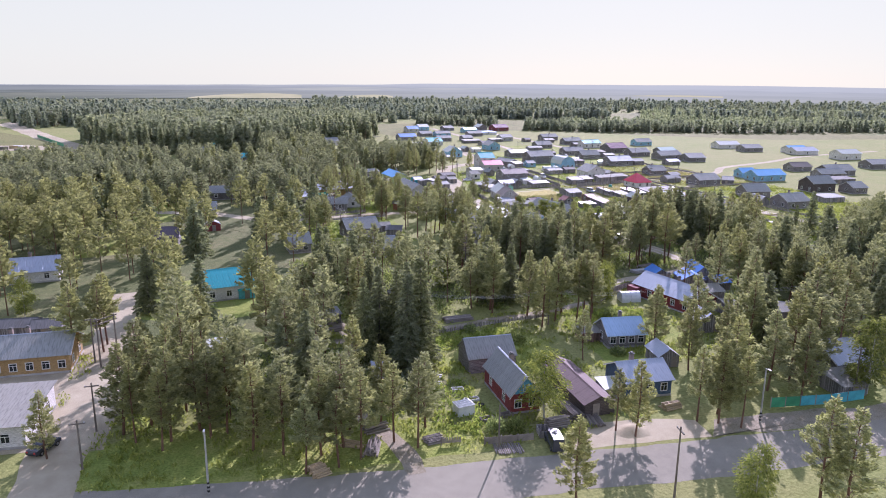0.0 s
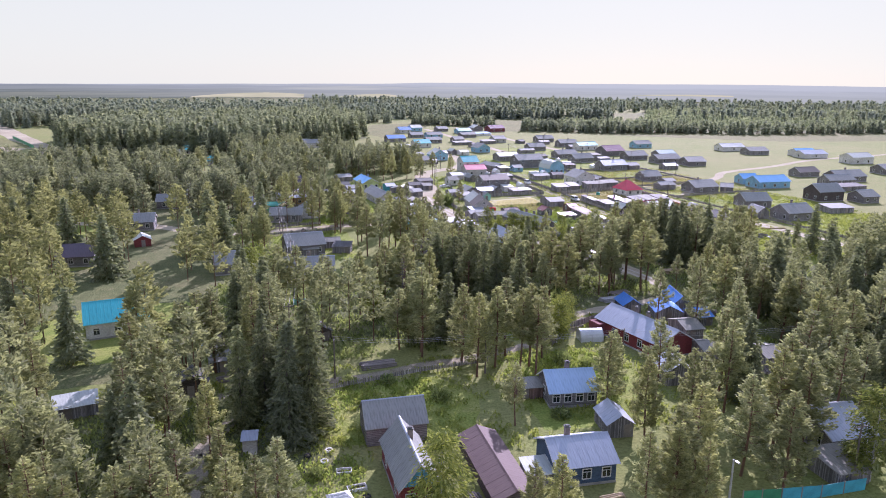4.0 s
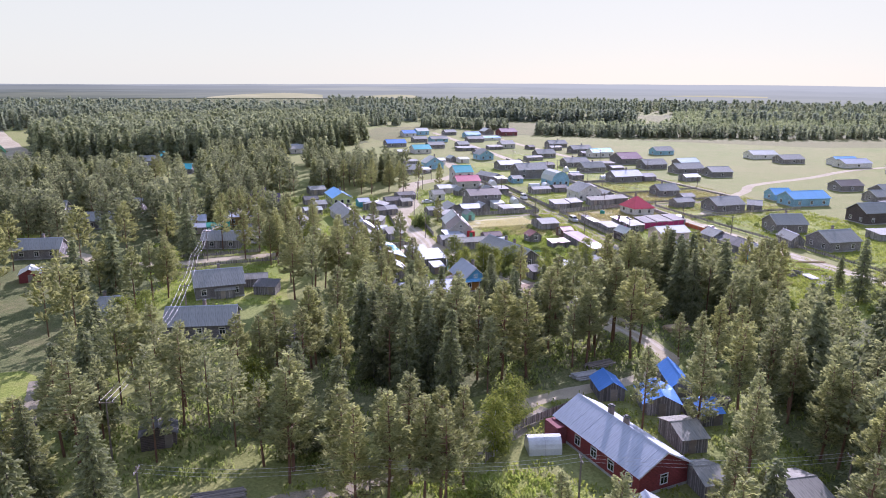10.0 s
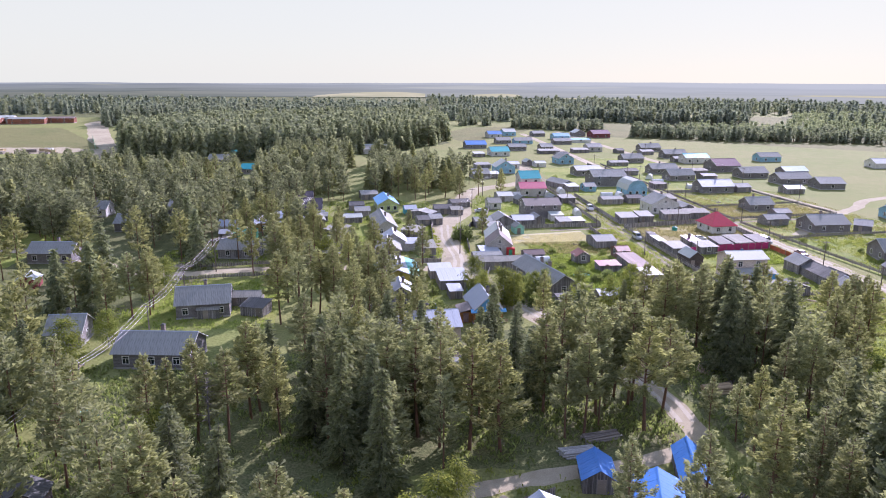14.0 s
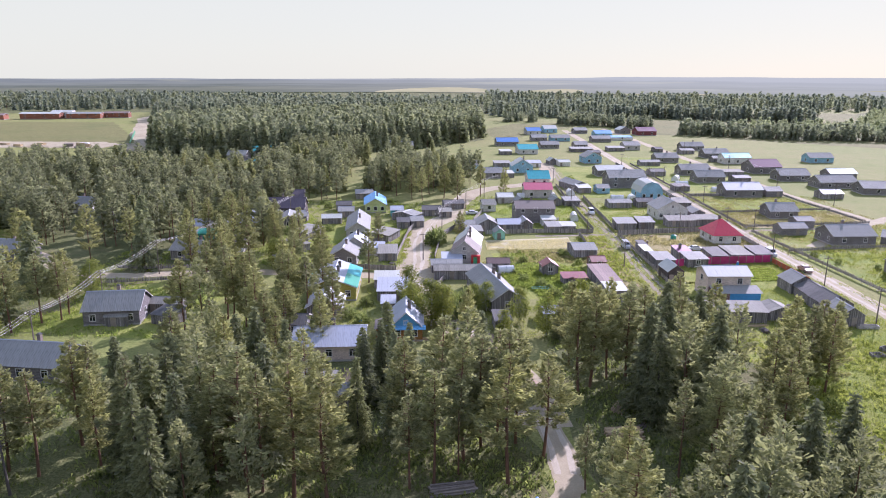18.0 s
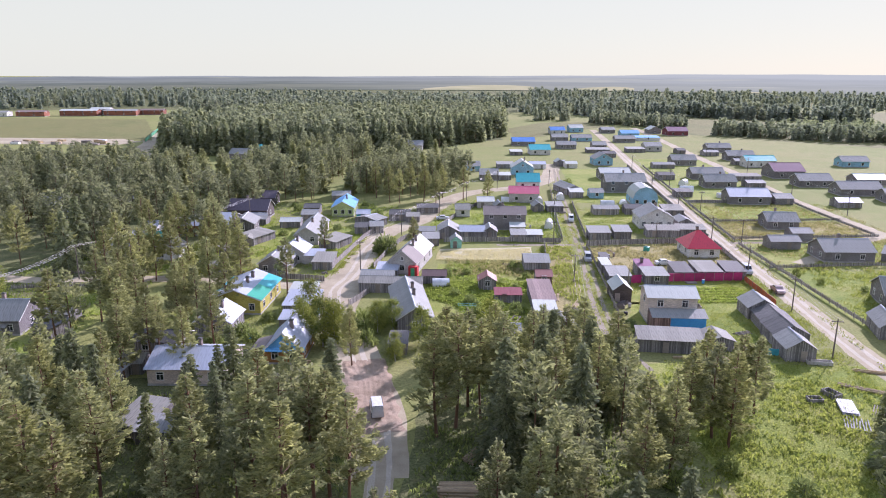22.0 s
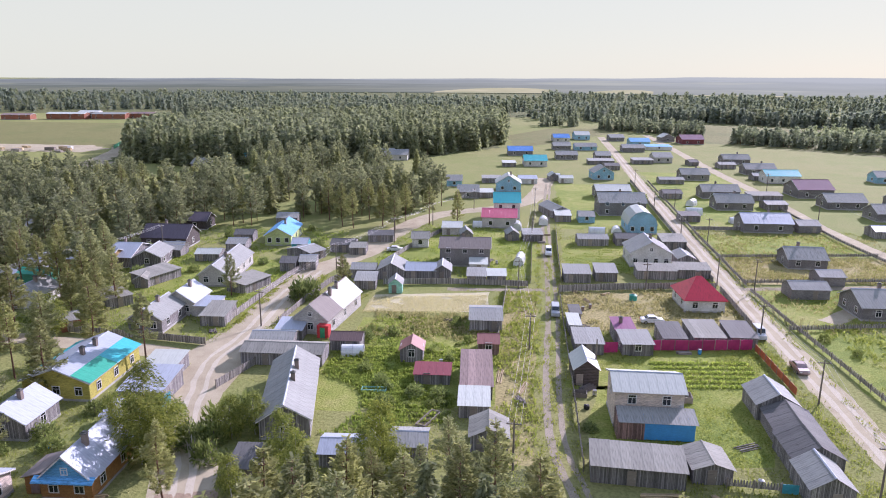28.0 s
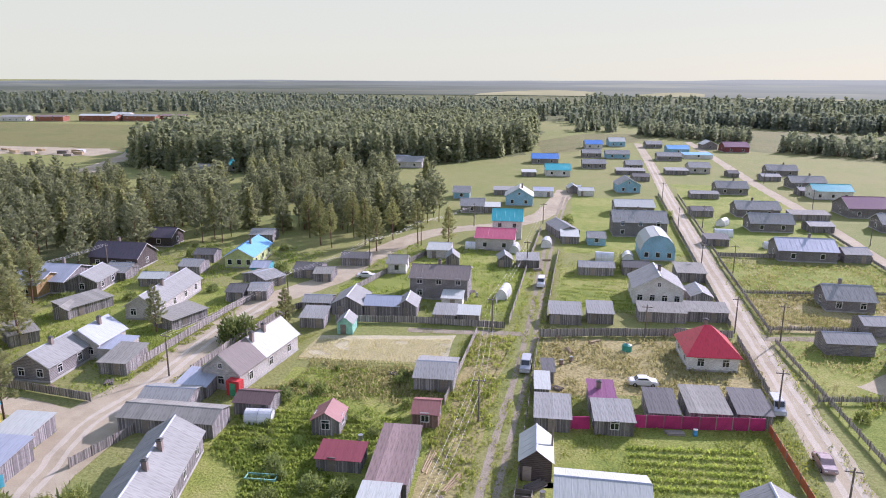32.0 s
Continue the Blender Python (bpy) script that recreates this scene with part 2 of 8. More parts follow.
painted("car_dark", (0.05, 0.055, 0.07), 0.25, worn=0.05, spec=0.6)
painted("car_rose", (0.36, 0.26, 0.25), 0.25, worn=0.05, spec=0.6)
painted("car_silver", (0.5, 0.52, 0.54), 0.3, worn=0.05, spec=0.6)
painted("tank_teal", (0.04, 0.38, 0.3), 0.5)
painted("film", (0.75, 0.77, 0.76), 0.25, worn=0.2, spec=0.6)
for nm, col, rg, mt in (("slate", (0.285, 0.28, 0.295), 0.72, 0.0), ("metal_roof", (0.4, 0.435, 0.48), 0.56, 0.25), ("pale_roof", (0.46, 0.47, 0.485), 0.62, 0.0),
                        ("tar_roof", (0.125, 0.12, 0.13), 0.75, 0.0), ("board_roof", (0.265, 0.25, 0.245), 0.82, 0.0), ("rust_roof", (0.26, 0.19, 0.17), 0.7, 0.0),
                        ("teal_roof", (0.04, 0.43, 0.46), 0.4, 0.0), ("blue_roof", (0.08, 0.24, 0.58), 0.4, 0.0), ("azure_roof", (0.16, 0.42, 0.72), 0.4, 0.0),
                        ("red_roof", (0.6, 0.05, 0.07), 0.3, 0.0), ("pink_roof", (0.62, 0.14, 0.2), 0.45, 0.0), ("brown_roof", (0.2, 0.165, 0.165), 0.72, 0.0),
                        ("purple_roof", (0.12, 0.095, 0.13), 0.65, 0.0), ("plum_roof", (0.17, 0.075, 0.12), 0.7, 0.0), ("magenta_roof", (0.22, 0.07, 0.15), 0.45, 0.0),
                        ("maroon_roof", (0.14, 0.09, 0.095), 0.72, 0.0), ("dullred_roof", (0.29, 0.13, 0.11), 0.55, 0.0), ("crimson_roof", (0.22, 0.05, 0.06), 0.5, 0.0),
                        ("paleblue_roof", (0.36, 0.5, 0.66), 0.5, 0.0), ("green_roof", (0.03, 0.33, 0.22), 0.45, 0.0), ("palegreen_roof", (0.28, 0.42, 0.36), 0.45, 0.0)):
    if max(col) - min(col) < 0.06:  # neutral greys shifted to offset the magenta white balance and blue sky fill
        col = (col[0], col[1] * 1.04, col[2] * 0.9)
    wild = nm in ("slate", "board_roof", "rust_roof", "tar_roof")
    roofing(nm, col, rg, mt, {"slate": 0.1, "board_roof": 0.24, "rust_roof": 0.45, "tar_roof": 0.2}.get(nm, 0.06), 0.38 if wild else 0.22, 0.2 if wild else 0.3)
glass, gnt, gb, _ = node_mat("window_glass")
gb.inputs["Base Color"].default_value = (0.02, 0.025, 0.03, 1)
gb.inputs["Roughness"].default_value = 0.06
gb.inputs["Specular IOR Level"].default_value = 0.8
MATS["glass"] = glass
foliage("pine_needles", (0.228, 0.243, 0.142), (0.415, 0.425, 0.228), 0.52)
foliage("deep_pine", (0.2, 0.218, 0.145), (0.365, 0.38, 0.228), 0.52)
foliage("spruce_needles", (0.155, 0.18, 0.118), (0.3, 0.325, 0.19), 0.48)
# The next three carry distance haze in their colour, bluer than near needles.
foliage("hazed_pine", (0.185, 0.21, 0.155), (0.34, 0.365, 0.25), 0.5)
foliage("hazed_needles", (0.19, 0.22, 0.2), (0.31, 0.345, 0.285), 0.5)
foliage("hazed_young_wood", (0.24, 0.28, 0.21), (0.38, 0.415, 0.3), 0.5)
foliage("birch_leaves", (0.11, 0.15, 0.04), (0.34, 0.36, 0.1), 0.45)
foliage("shrub_leaves", (0.12, 0.16, 0.065), (0.3, 0.35, 0.14), 0.55)
foliage("crop_leaves", (0.18, 0.25, 0.06), (0.36, 0.44, 0.12), 0.55)
foliage("grass_blades", (0.2, 0.245, 0.055), (0.34, 0.365, 0.1), 0.55)
foliage("straw_blades", (0.27, 0.25, 0.12), (0.46, 0.42, 0.23), 0.55)
foliage("grain_blades", (0.42, 0.38, 0.22), (0.66, 0.6, 0.4), 0.5)
painted("bark_pine", (0.2, 0.11, 0.07), 0.9, grain=(6, 6, 1))
painted("bark_grey", (0.16, 0.14, 0.125), 0.9, grain=(6, 6, 1))
painted("bark_birch", (0.55, 0.53, 0.5), 0.8, grain=(2, 2, 6))
G_DRY, G_MID, G_LUSH = (0.255, 0.252, 0.09), (0.215, 0.24, 0.07), (0.165, 0.21, 0.05)
soil("meadow", [(0.3, G_LUSH), (0.43, G_MID), (0.56, G_DRY)], (0.012, 0.12, 2.2), 0.6, 0.5)
soil("lawn", [(0.38, (0.16, 0.22, 0.04)), (0.5, (0.25, 0.285, 0.06)), (0.62, (0.33, 0.32, 0.105))], (0.06, 0.35, 3.0), 0.8, 0.5)
soil("forest_floor", [(0.35, (0.09, 0.11, 0.04)), (0.5, (0.145, 0.16, 0.06)), (0.65, (0.23, 0.205, 0.1))], (0.06, 0.5, 3.0))
soil("dry_field", [(0.35, (0.3, 0.26, 0.1)), (0.5, (0.36, 0.31, 0.14)), (0.65, (0.24, 0.24, 0.08))], (0.02, 0.2, 2.0))
soil("hay", [(0.35, (0.15, 0.165, 0.055)), (0.5, (0.21, 0.2, 0.075)), (0.65, (0.13, 0.16, 0.05))], (0.02, 0.2, 2.0))
soil("straw_field", [(0.35, (0.44, 0.4, 0.24)), (0.5, (0.54, 0.49, 0.31)), (0.65, (0.36, 0.35, 0.18))], (0.1, 0.6, 5.0))
soil("garden_soil", [(0.35, (0.1, 0.08, 0.06)), (0.5, (0.15, 0.13, 0.08)), (0.65, (0.1, 0.14, 0.03))], (0.1, 0.6, 4.0))
soil("asphalt", [(0.35, (0.215, 0.197, 0.148)), (0.5, (0.275, 0.252, 0.19)), (0.65, (0.33, 0.303, 0.228))], (0.05, 0.5, 9.0), 0.12, 0.25)
soil("sand_road", [(0.35, (0.3, 0.25, 0.165)), (0.5, (0.4, 0.345, 0.232)), (0.65, (0.48, 0.42, 0.29))], (0.06, 0.45, 8.0), 0.15, 0.28)
soil("track_dirt", [(0.35, (0.17, 0.15, 0.07)), (0.5, (0.3, 0.26, 0.18)), (0.65, (0.36, 0.31, 0.24))], (0.1, 0.7, 6.0), 0.3, 0.5)
soil("churned_mud", [(0.35, (0.25, 0.185, 0.12)), (0.5, (0.35, 0.265, 0.185)), (0.65, (0.43, 0.345, 0.255))], (0.12, 0.7, 7.0), 0.3, 0.35)
soil("rut_sand", [(0.35, (0.38, 0.335, 0.25)), (0.5, (0.48, 0.43, 0.325)), (0.65, (0.54, 0.485, 0.375))], (0.06, 0.45, 8.0), 0.15, 0.28)

# ---- building helpers ----


def mesh_of(name, verts, faces, mats, smooth=False):
    me = bpy.data.meshes.new(name)
    me.from_pydata([tuple(v) for v in verts], [], faces)
    for m in mats if isinstance(mats, (list, tuple)) else [mats]:
        me.materials.append(MATS[m])
    if smooth:
        me.shade_smooth()
    me.update()
    return me


def thing(name, x, y, yaw, label, category, group="", z=0.0):
    ob = new(name)
    ob.empty_display_size = 0.2
    ob.matrix_world = pose(x, y, z, 0, 0, yaw)
    return tagged(ob, label, category, group)


def put(name, me, parent, m=None, label=""):
    ob = new(name, me)
    ob.parent = parent
    if m is not None:
        ob.matrix_local = m
    if label:
        ob["label"] = label
    return ob


def box(x0, x1, y0, y1, z0, z1):
    v = [(x, y, z) for z in (z0, z1) for y in (y0, y1) for x in (x0, x1)]
    f = [(0, 2, 3, 1), (4, 5, 7, 6), (0, 1, 5, 4), (2, 6, 7, 3), (0, 4, 6, 2), (1, 3, 7, 5)]
    return v, f


def join(*shapes):
    vs, fs = [], []
    for v, f in shapes:
        n = len(vs)
        vs += list(v)
        fs += [tuple(i + n for i in q) for q in f]
    return vs, fs


def tube(p0, p1, r0, r1, n=8, cap=True):
    p0, p1 = Vector(p0), Vector(p1)
    q = (p1 - p0).to_track_quat("Z", "Y")
    v, f = [], []
    for p, r in ((p0, r0), (p1, r1)):
        v += [tuple(p + q @ Vector((r * math.cos(a), r * math.sin(a), 0))) for a in (2 * math.pi * i / n for i in range(n))]
    f = [(i, (i + 1) % n, n + (i + 1) % n, n + i) for i in range(n)]
    if cap:
        f += [tuple(range(n))[::-1], tuple(range(n, 2 * n))]
    return v, f


def prism(outline, depth0, depth1, axis="x"):
    """An outline (s, z) drawn out along the ridge."""
    n = len(outline)
    v = [((d, s, z) if axis == "x" else (s, -d, z)) for d in (depth0, depth1) for s, z in outline]
    f = [(i, (i + 1) % n, n + (i + 1) % n, n + i) for i in range(n)] + [tuple(range(n))[::-1], tuple(range(n, 2 * n))]
    return v, f


# ---- ground ----
bm = bmesh.new()
bmesh.ops.create_grid(bm, x_segments=60, y_segments=60, size=4750)
gme = bpy.data.meshes.new("ground")
bm.to_mesh(gme)
bm.free()
gme.materials.append(MATS["meadow"])
ground = new("ground", gme)
for vtx in gme.vertices:
    far = vtx.co.xy.length
    vtx.co.z = -25 * max(0.0, min(1.0, (far - 1500) / 3000))
ground.location = (150, 250, 0)
tagged(ground, "mown and rough meadow with green and dry grass", "ground", kind="structure")


def patch(name, pts, mat, z, label, category, wobble=0.8, kind="structure"):
    """A flat irregular piece of ground laid just above the meadow."""
    ring = []
    n = len(pts)
    for i in range(n):
        a, b = Vector(pts[i]), Vector(pts[(i + 1) % n])
        k = max(2, int((b - a).length / 2.5))
        for j in range(k):
            p = a.lerp(b, j / k)
            w = noise.noise_vector(Vector((p.x * 0.17, p.y * 0.17, 3.1))) * wobble
            ring.append((p.x + w.x, p.y + w.y, z))
    k = len(ring)
    ring.append((sum(p[0] for p in ring) / k, sum(p[1] for p in ring) / k, z))
    me = mesh_of(name, ring, [(i, (i + 1) % k, k) for i in range(k)], mat)
    return tagged(new(name, me), label, category, kind=kind)


ROADS = []


def road(name, pts, width, mat, z, label, wobble=0.45, smooth=1.6):
    """A strip of road along a line of points, with a ragged edge."""
    p = [Vector((*q, 0)) for q in pts]
    line = []
    for i in range(len(p) - 1):
        a, b = p[i], p[i + 1]
        before, after = p[max(0, i - 1)], p[min(len(p) - 1, i + 2)]
        k = max(3, int((b - a).length / smooth))
        for j in range(k):
            t = j / k
            line.append(0.5 * ((2 * a) + (b - before) * t + (2 * before - 5 * a + 4 * b - after) * t * t + (3 * a - before - 3 * b + after) * t ** 3))
    line.append(p[-1])
    v, f = [], []
    for i, q in enumerate(line):
        d = (line[min(i + 1, len(line) - 1)] - line[max(i - 1, 0)]).normalized()
        s = Vector((-d.y, d.x, 0))
        for e in (-1, 1):
            w = width / 2 + wobble * (noise.noise(Vector((q.x * 0.2, q.y * 0.2, 7.0 * e))) + 0.6 * noise.noise(Vector((q.x * 0.9, q.y * 0.9, 3.0 * e))))
            c = q + s * w * e
            v.append((c.x, c.y, z))
        ROADS.append((q.x, q.y, width / 2))
        if i:
            f.append((2 * i - 2, 2 * i - 1, 2 * i + 1, 2 * i))
    me = mesh_of(name, v, f, mat)
    return tagged(new(name, me), label, "road", kind="structure")


road("road_main", [(-60.3, 92.0), (-20.1, 87.0), (11.9, 82.1), (26.5, 80.1), (36.4, 79.2), (49.9, 77.9), (65.9, 76.2), (81.8, 74.9), (94.0, 74.1), (151.0, 70.0), (232.1, 65.2)], 8.5, "asphalt", 0.012, "worn pale grey asphalt road through the village")
road("road_square", [(-11.9, 85.9), (-12.1, 99.7), (-10.3, 108.6), (-10.6, 117.6), (-8.8, 126.5), (-10.9, 141.5), (-13.6, 169.5)], 7.0, "sand_road", 0.02, "pale sandy side road with wheel marks")
road("road_sand", [(123.5, 159.1), (123.2, 170.6), (122.1, 177.2)], 3.6, "sand_road", 0.018, "narrow sandy village road under the trees")
road("road_sand", [(122.6, 173.8), (121.4, 180.6), (119.4, 189.9), (116.3, 198.6), (111.8, 210.3), (106.7, 221.2), (103.1, 232.2), (100.7, 242.2), (101.1, 251.3), (101.0, 261.4), (100.3, 275.5), (101.5, 294.8), (108.5, 312.0), (111.0, 331.2), (117.0, 355.6), (126.1, 368.9), (141.2, 380.1), (150.7, 398.4), (154.8, 432.2), (156.4, 449.6)], 7.2, "sand_road", 0.016, "pale sandy village road with wheel ruts")
road("road_south", [(80.9, 145.1), (90.8, 148.2), (101.7, 151.0), (114.4, 153.5), (122.0, 157.2), (123.2, 161.0)], 2.9, "sand_road", 0.024, "narrow sandy track along the forest edge")
road("road_cross", [(101.1, 242.2), (87.1, 244.5), (72.2, 245.7), (62.0, 246.2), (54.1, 245.1), (44.3, 243.9), (35.3, 241.9), (21.6, 244.6), (1.5, 261.6), (-32.4, 272.9)], 4.6, "sand_road", 0.02, "sandy cross street between gardens")
road("road_lane", [(157.0, 209.5), (154.2, 221.1), (153.5, 237.1), (154.1, 263.4), (154.4, 280.5), (154.4, 297.8), (154.1, 316.0), (153.9, 352.6), (154.4, 381.1), (155.9, 434.2)], 1.0, "track_dirt", 0.02, "worn wheel rut of a grassy lane", 0.25)
road("road_lane", [(159.1, 207.5), (156.0, 221.1), (155.4, 237.1), (155.9, 263.4), (156.0, 280.5), (156.0, 297.8), (155.7, 316.0), (155.5, 352.6), (156.0, 381.1), (157.4, 434.2)], 0.8, "track_dirt", 0.02, "worn wheel rut of a grassy lane", 0.25)
road("road_east", [(199.8, 170.0), (197.6, 188.0), (195.9, 205.4), (195.0, 217.0), (194.6, 230.0), (194.4, 246.1), (194.0, 279.6), (193.7, 325.2), (193.8, 375.0), (194.3, 441.4), (195.7, 545.3), (196.3, 651.2)], 4.8, "sand_road", 0.016, "straight pale sandy village street")
road("road_far", [(241.5, 305.9), (236.8, 353.0), (236.2, 378.2), (236.0, 424.1), (233.5, 486.7), (231.8, 593.0), (230.0, 672.1)], 4.8, "sand_road", 0.016, "straight pale sandy village street")
road("road_fork", [(206.0, 274.5), (235.2, 302.7), (253.9, 317.3), (271.5, 333.9), (314.9, 350.0), (361.4, 371.6), (438.3, 389.0)], 4.0, "sand_road", 0.02, "pale curving sandy road across the meadow")
road("road_track", [(194.1, 293.7), (200.7, 294.8), (207.8, 295.9), (237.3, 301.7)], 2.2, "track_dirt", 0.028, "narrow dirt track between plots")
road("road_track", [(133.2, 285.1), (140.8, 285.6), (148.8, 286.6), (154.4, 287.0)], 2.2, "track_dirt", 0.028, "narrow dirt track between plots")
road("road_track", [(26.9, 128.4), (40.7, 129.8), (51.3, 130.7), (59.9, 132.7), (67.9, 133.3), (84.7, 138.5), (96.0, 146.8)], 2.2, "track_dirt", 0.02, "narrow dirt track through tall grass")
road("road_track", [(24.6, 112.1), (26.7, 116.7), (30.3, 125.1), (28.6, 138.2), (25.8, 155.6), (23.0, 173.0)], 2.4, "track_dirt", 0.024, "narrow dirt track under the pines")
road("road_valley", [(-59.3, 448.8), (-71.4, 492.2), (-115.7, 599.3), (-156.4, 707.1), (-182.0, 776.5), (-156.6, 877.3)], 16.0, "sand_road", 0.02, "wide pale gravel road past the fields", 2.0, 12)
road("road_track", [(29.9, 82.7), (29.3, 89.7), (26.0, 99.2), (23.8, 112.2)], 2.6, "track_dirt", 0.024, "dirt drive up from the main road")

for side in (-1.0, 0.9):
    road("road_rut", [(123.4 + side, 162.9), (123.2 + side, 170.6), (121.8 + side, 180.2), (119.4 + side, 189.9), (116.3 + side, 198.6), (111.8 + side, 210.3), (106.7 + side, 221.2), (103.1 + side, 232.2), (100.7 + side, 242.2), (101.5 + side, 251.3), (101.2 + side, 263.4), (100.4 + side, 275.5), (101.6 + side, 294.8)], 0.8, "rut_sand", 0.031, "pale packed wheel rut in the sandy road", 0.35)
    road("road_rut", [(199.2 + side, 175.0), (197.6 + side, 188.0), (195.9 + side, 205.4), (195.0 + side, 217.0), (194.6 + side, 230.0), (194.4 + side, 246.1), (194.0 + side, 279.6), (193.7 + side, 325.2), (193.8 + side, 375.0), (194.3 + side, 441.4), (195.7 + side, 545.3)], 0.8, "rut_sand", 0.031, "pale packed wheel rut in the sandy street", 0.3)
patch("garden_plot", [(86.9, 186.5), (104.4, 186.5), (103.4, 191.9), (87.8, 192.4)], "garden_soil", 0.014, "dug brown potato plot behind the house", "plot", 0.5)
patch("yard", [(-26.2, 102.1), (-6.7, 99.5), (-6.1, 121.3), (-7.2, 135.4), (-13.0, 139.6), (-26.3, 128.2), (-30.2, 114.2)], "sand_road", 0.008, "bare sandy square in front of the shop", "yard")
for q in (((-14.2, 89.9), (7.7, 86.7), (25.8, 85.7), (39.8, 85.6), (41.5, 91.5), (28.9, 99.0), (14.1, 101.3), (-4.8, 101.4), (-12.5, 97.7)),
          ((43.4, 109.7), (59.3, 106.6), (64.3, 118.4), (59.7, 127.8), (44.1, 125.4), (38.6, 119.0)),
          ((69.1, 107.3), (85.1, 104.2), (90.2, 114.2), (93.3, 127.1), (83.0, 132.9), (71.6, 127.6)),
          ((156.4, 239.2), (187.5, 244.2), (188.5, 259.4), (158.4, 255.3)), ((158.4, 217.2), (180.5, 221.2), (186.5, 245.3), (160.4, 241.2)), ((117.2, 227.1), (152.3, 233.1), (152.3, 259.3), (118.2, 253.3)),
          ((158.4, 301.8), (176.5, 304.9), (178.6, 337.3), (158.4, 333.3)), ((197.6, 271.5), (241.1, 278.0), (241.6, 301.9), (198.7, 294.8)), ((198.7, 320.1), (236.0, 327.3), (233.6, 349.5), (198.8, 346.5)),
          ((205.2, 187.1), (243.7, 192.9), (240.6, 268.4), (197.6, 269.6)), ((112.1, 303.9), (152.3, 297.8), (152.3, 342.4), (120.1, 340.4)), ((26.4, 207.7), (61.6, 203.1), (62.7, 237.1), (28.0, 237.6)),
          ((-12.8, 234.5), (17.2, 237.2), (18.7, 271.3), (-15.6, 271.3)), ((60.1, 265.0), (98.0, 263.4), (97.9, 301.9), (61.7, 302.4)), ((158.4, 347.5), (190.7, 352.6), (190.8, 434.2), (159.4, 434.2)),
          ((198.8, 354.6), (233.2, 355.2), (233.5, 475.4), (199.0, 475.3)), ((150.4, 209.4), (195.0, 213.0), (197.2, 179.0), (167.1, 167.0))):
    patch("lawn", q, "lawn", 0.004, "lush green grass plot between the houses", "lawn", 1.5)
for q in (((89.5, 153.5), (121.4, 153.3), (119.4, 191.8), (100.3, 201.9), (71.3, 192.8), (44.4, 184.8), (35.7, 156.2), (64.7, 142.6)), ((127.4, 153.3), (158.2, 163.9), (158.5, 206.5), (150.4, 216.2), (128.3, 207.4), (124.6, 184.1)),
          ((109.7, 87.4), (201.7, 98.4), (201.7, 174.5), (154.7, 164.6), (127.6, 151.4), (121.6, 125.4), (104.6, 106.5)), ((-50.4, 142.5), (23.3, 135.9), (26.5, 197.6), (-0.7, 210.8), (-50.5, 201.2)), ((30.9, 99.0), (9.4, 103.6), (5.2, 127.6), (34.4, 124.8), (41.8, 106.1))):
    patch("forest_floor", q, "forest_floor", 0.006, "needle-strewn forest floor with thin grass", "forest floor", 2.0)
patch("straw_plot", [(118.6, 268.9), (142.8, 271.5), (142.3, 284.0), (118.6, 279.0)], "straw_field", 0.012, "ripe pale straw-coloured grain plot", "plot", 0.5)
patch("dry_plot", [(158.9, 263.4), (191.1, 269.5), (191.6, 291.7), (157.4, 285.6)], "dry_field", 0.012, "dry yellowing grass plot by the lane", "plot", 0.8)
patch("dry_plot", [(146.3, 217.2), (151.9, 217.2), (152.1, 285.6), (145.8, 285.6)], "dry_field", 0.01, "trodden dry grass strip along the lane", "plot", 0.8)
patch("dry_plot", [(197.2, 297.8), (238.3, 303.8), (237.8, 323.8), (197.2, 318.1)], "dry_field", 0.01, "dry yellowing grass plot behind a fence", "plot", 0.8)
patch("potato_plot", [(169.4, 241.2), (186.5, 243.2), (187.5, 255.3), (169.9, 252.3)], "lawn", 0.014, "weedy garden plot with potato rows", "plot", 0.4)
patch("garden_plot", [(120.2, 253.3), (143.3, 257.3), (143.8, 267.4), (119.6, 265.4)], "lawn", 0.008, "green vegetable garden behind the house", "plot", 0.6)
for q in (((-186.2, 531.1), (-90.4, 531.7), (-133.4, 614.7), (-187.0, 708.2), (-431.6, 704.9), (-433.4, 553.0)), ((242.2, 630.5), (433.6, 484.3), (725.4, 438.9), (924.2, 720.7), (509.5, 918.5), (263.2, 777.0)),
          ((140.1, 568.0), (191.2, 651.2), (232.3, 734.9), (160.6, 719.0), (129.9, 651.1)), ((-63.3, 1168.3), (119.8, 1168.7), (201.0, 1518.7), (-82.8, 1468.4)), ((251.9, 1268.6), (425.0, 1168.1), (626.7, 1418.3), (332.7, 1518.5)),
          ((507.9, 1018.7), (920.0, 879.5), (1121.7, 1172.1), (648.8, 1268.6))):
    patch("hay_field", q, "hay", 0.03, "wide mown hay field turning yellow", "field", 3.0)

# Dark sheets added to fill out the far forest where trees stand sparse.
for q in (((-1300, 720), (-420, 800), (-150, 870), (130, 850), (330, 960), (430, 1130), (440, 1600), (-1300, 1600)),
          ((520, 1240), (900, 1150), (1250, 900), (1600, 900), (1600, 1600), (520, 1600)), ((310, 640), (340, 592), (440, 562), (600, 545), (900, 482), (1150, 440), (1250, 700), (1000, 900), (660, 1000), (560, 900), (500, 780), (430, 700), (350, 710)), ((-62, 470), (20, 458), (92, 512), (130, 570), (130, 740), (-34, 670), (-92, 575))):
    patch("forest_floor", q, "forest_floor", 0.05, "dark ground sheet that fills out the distant forest", "forest floor", 4.0)

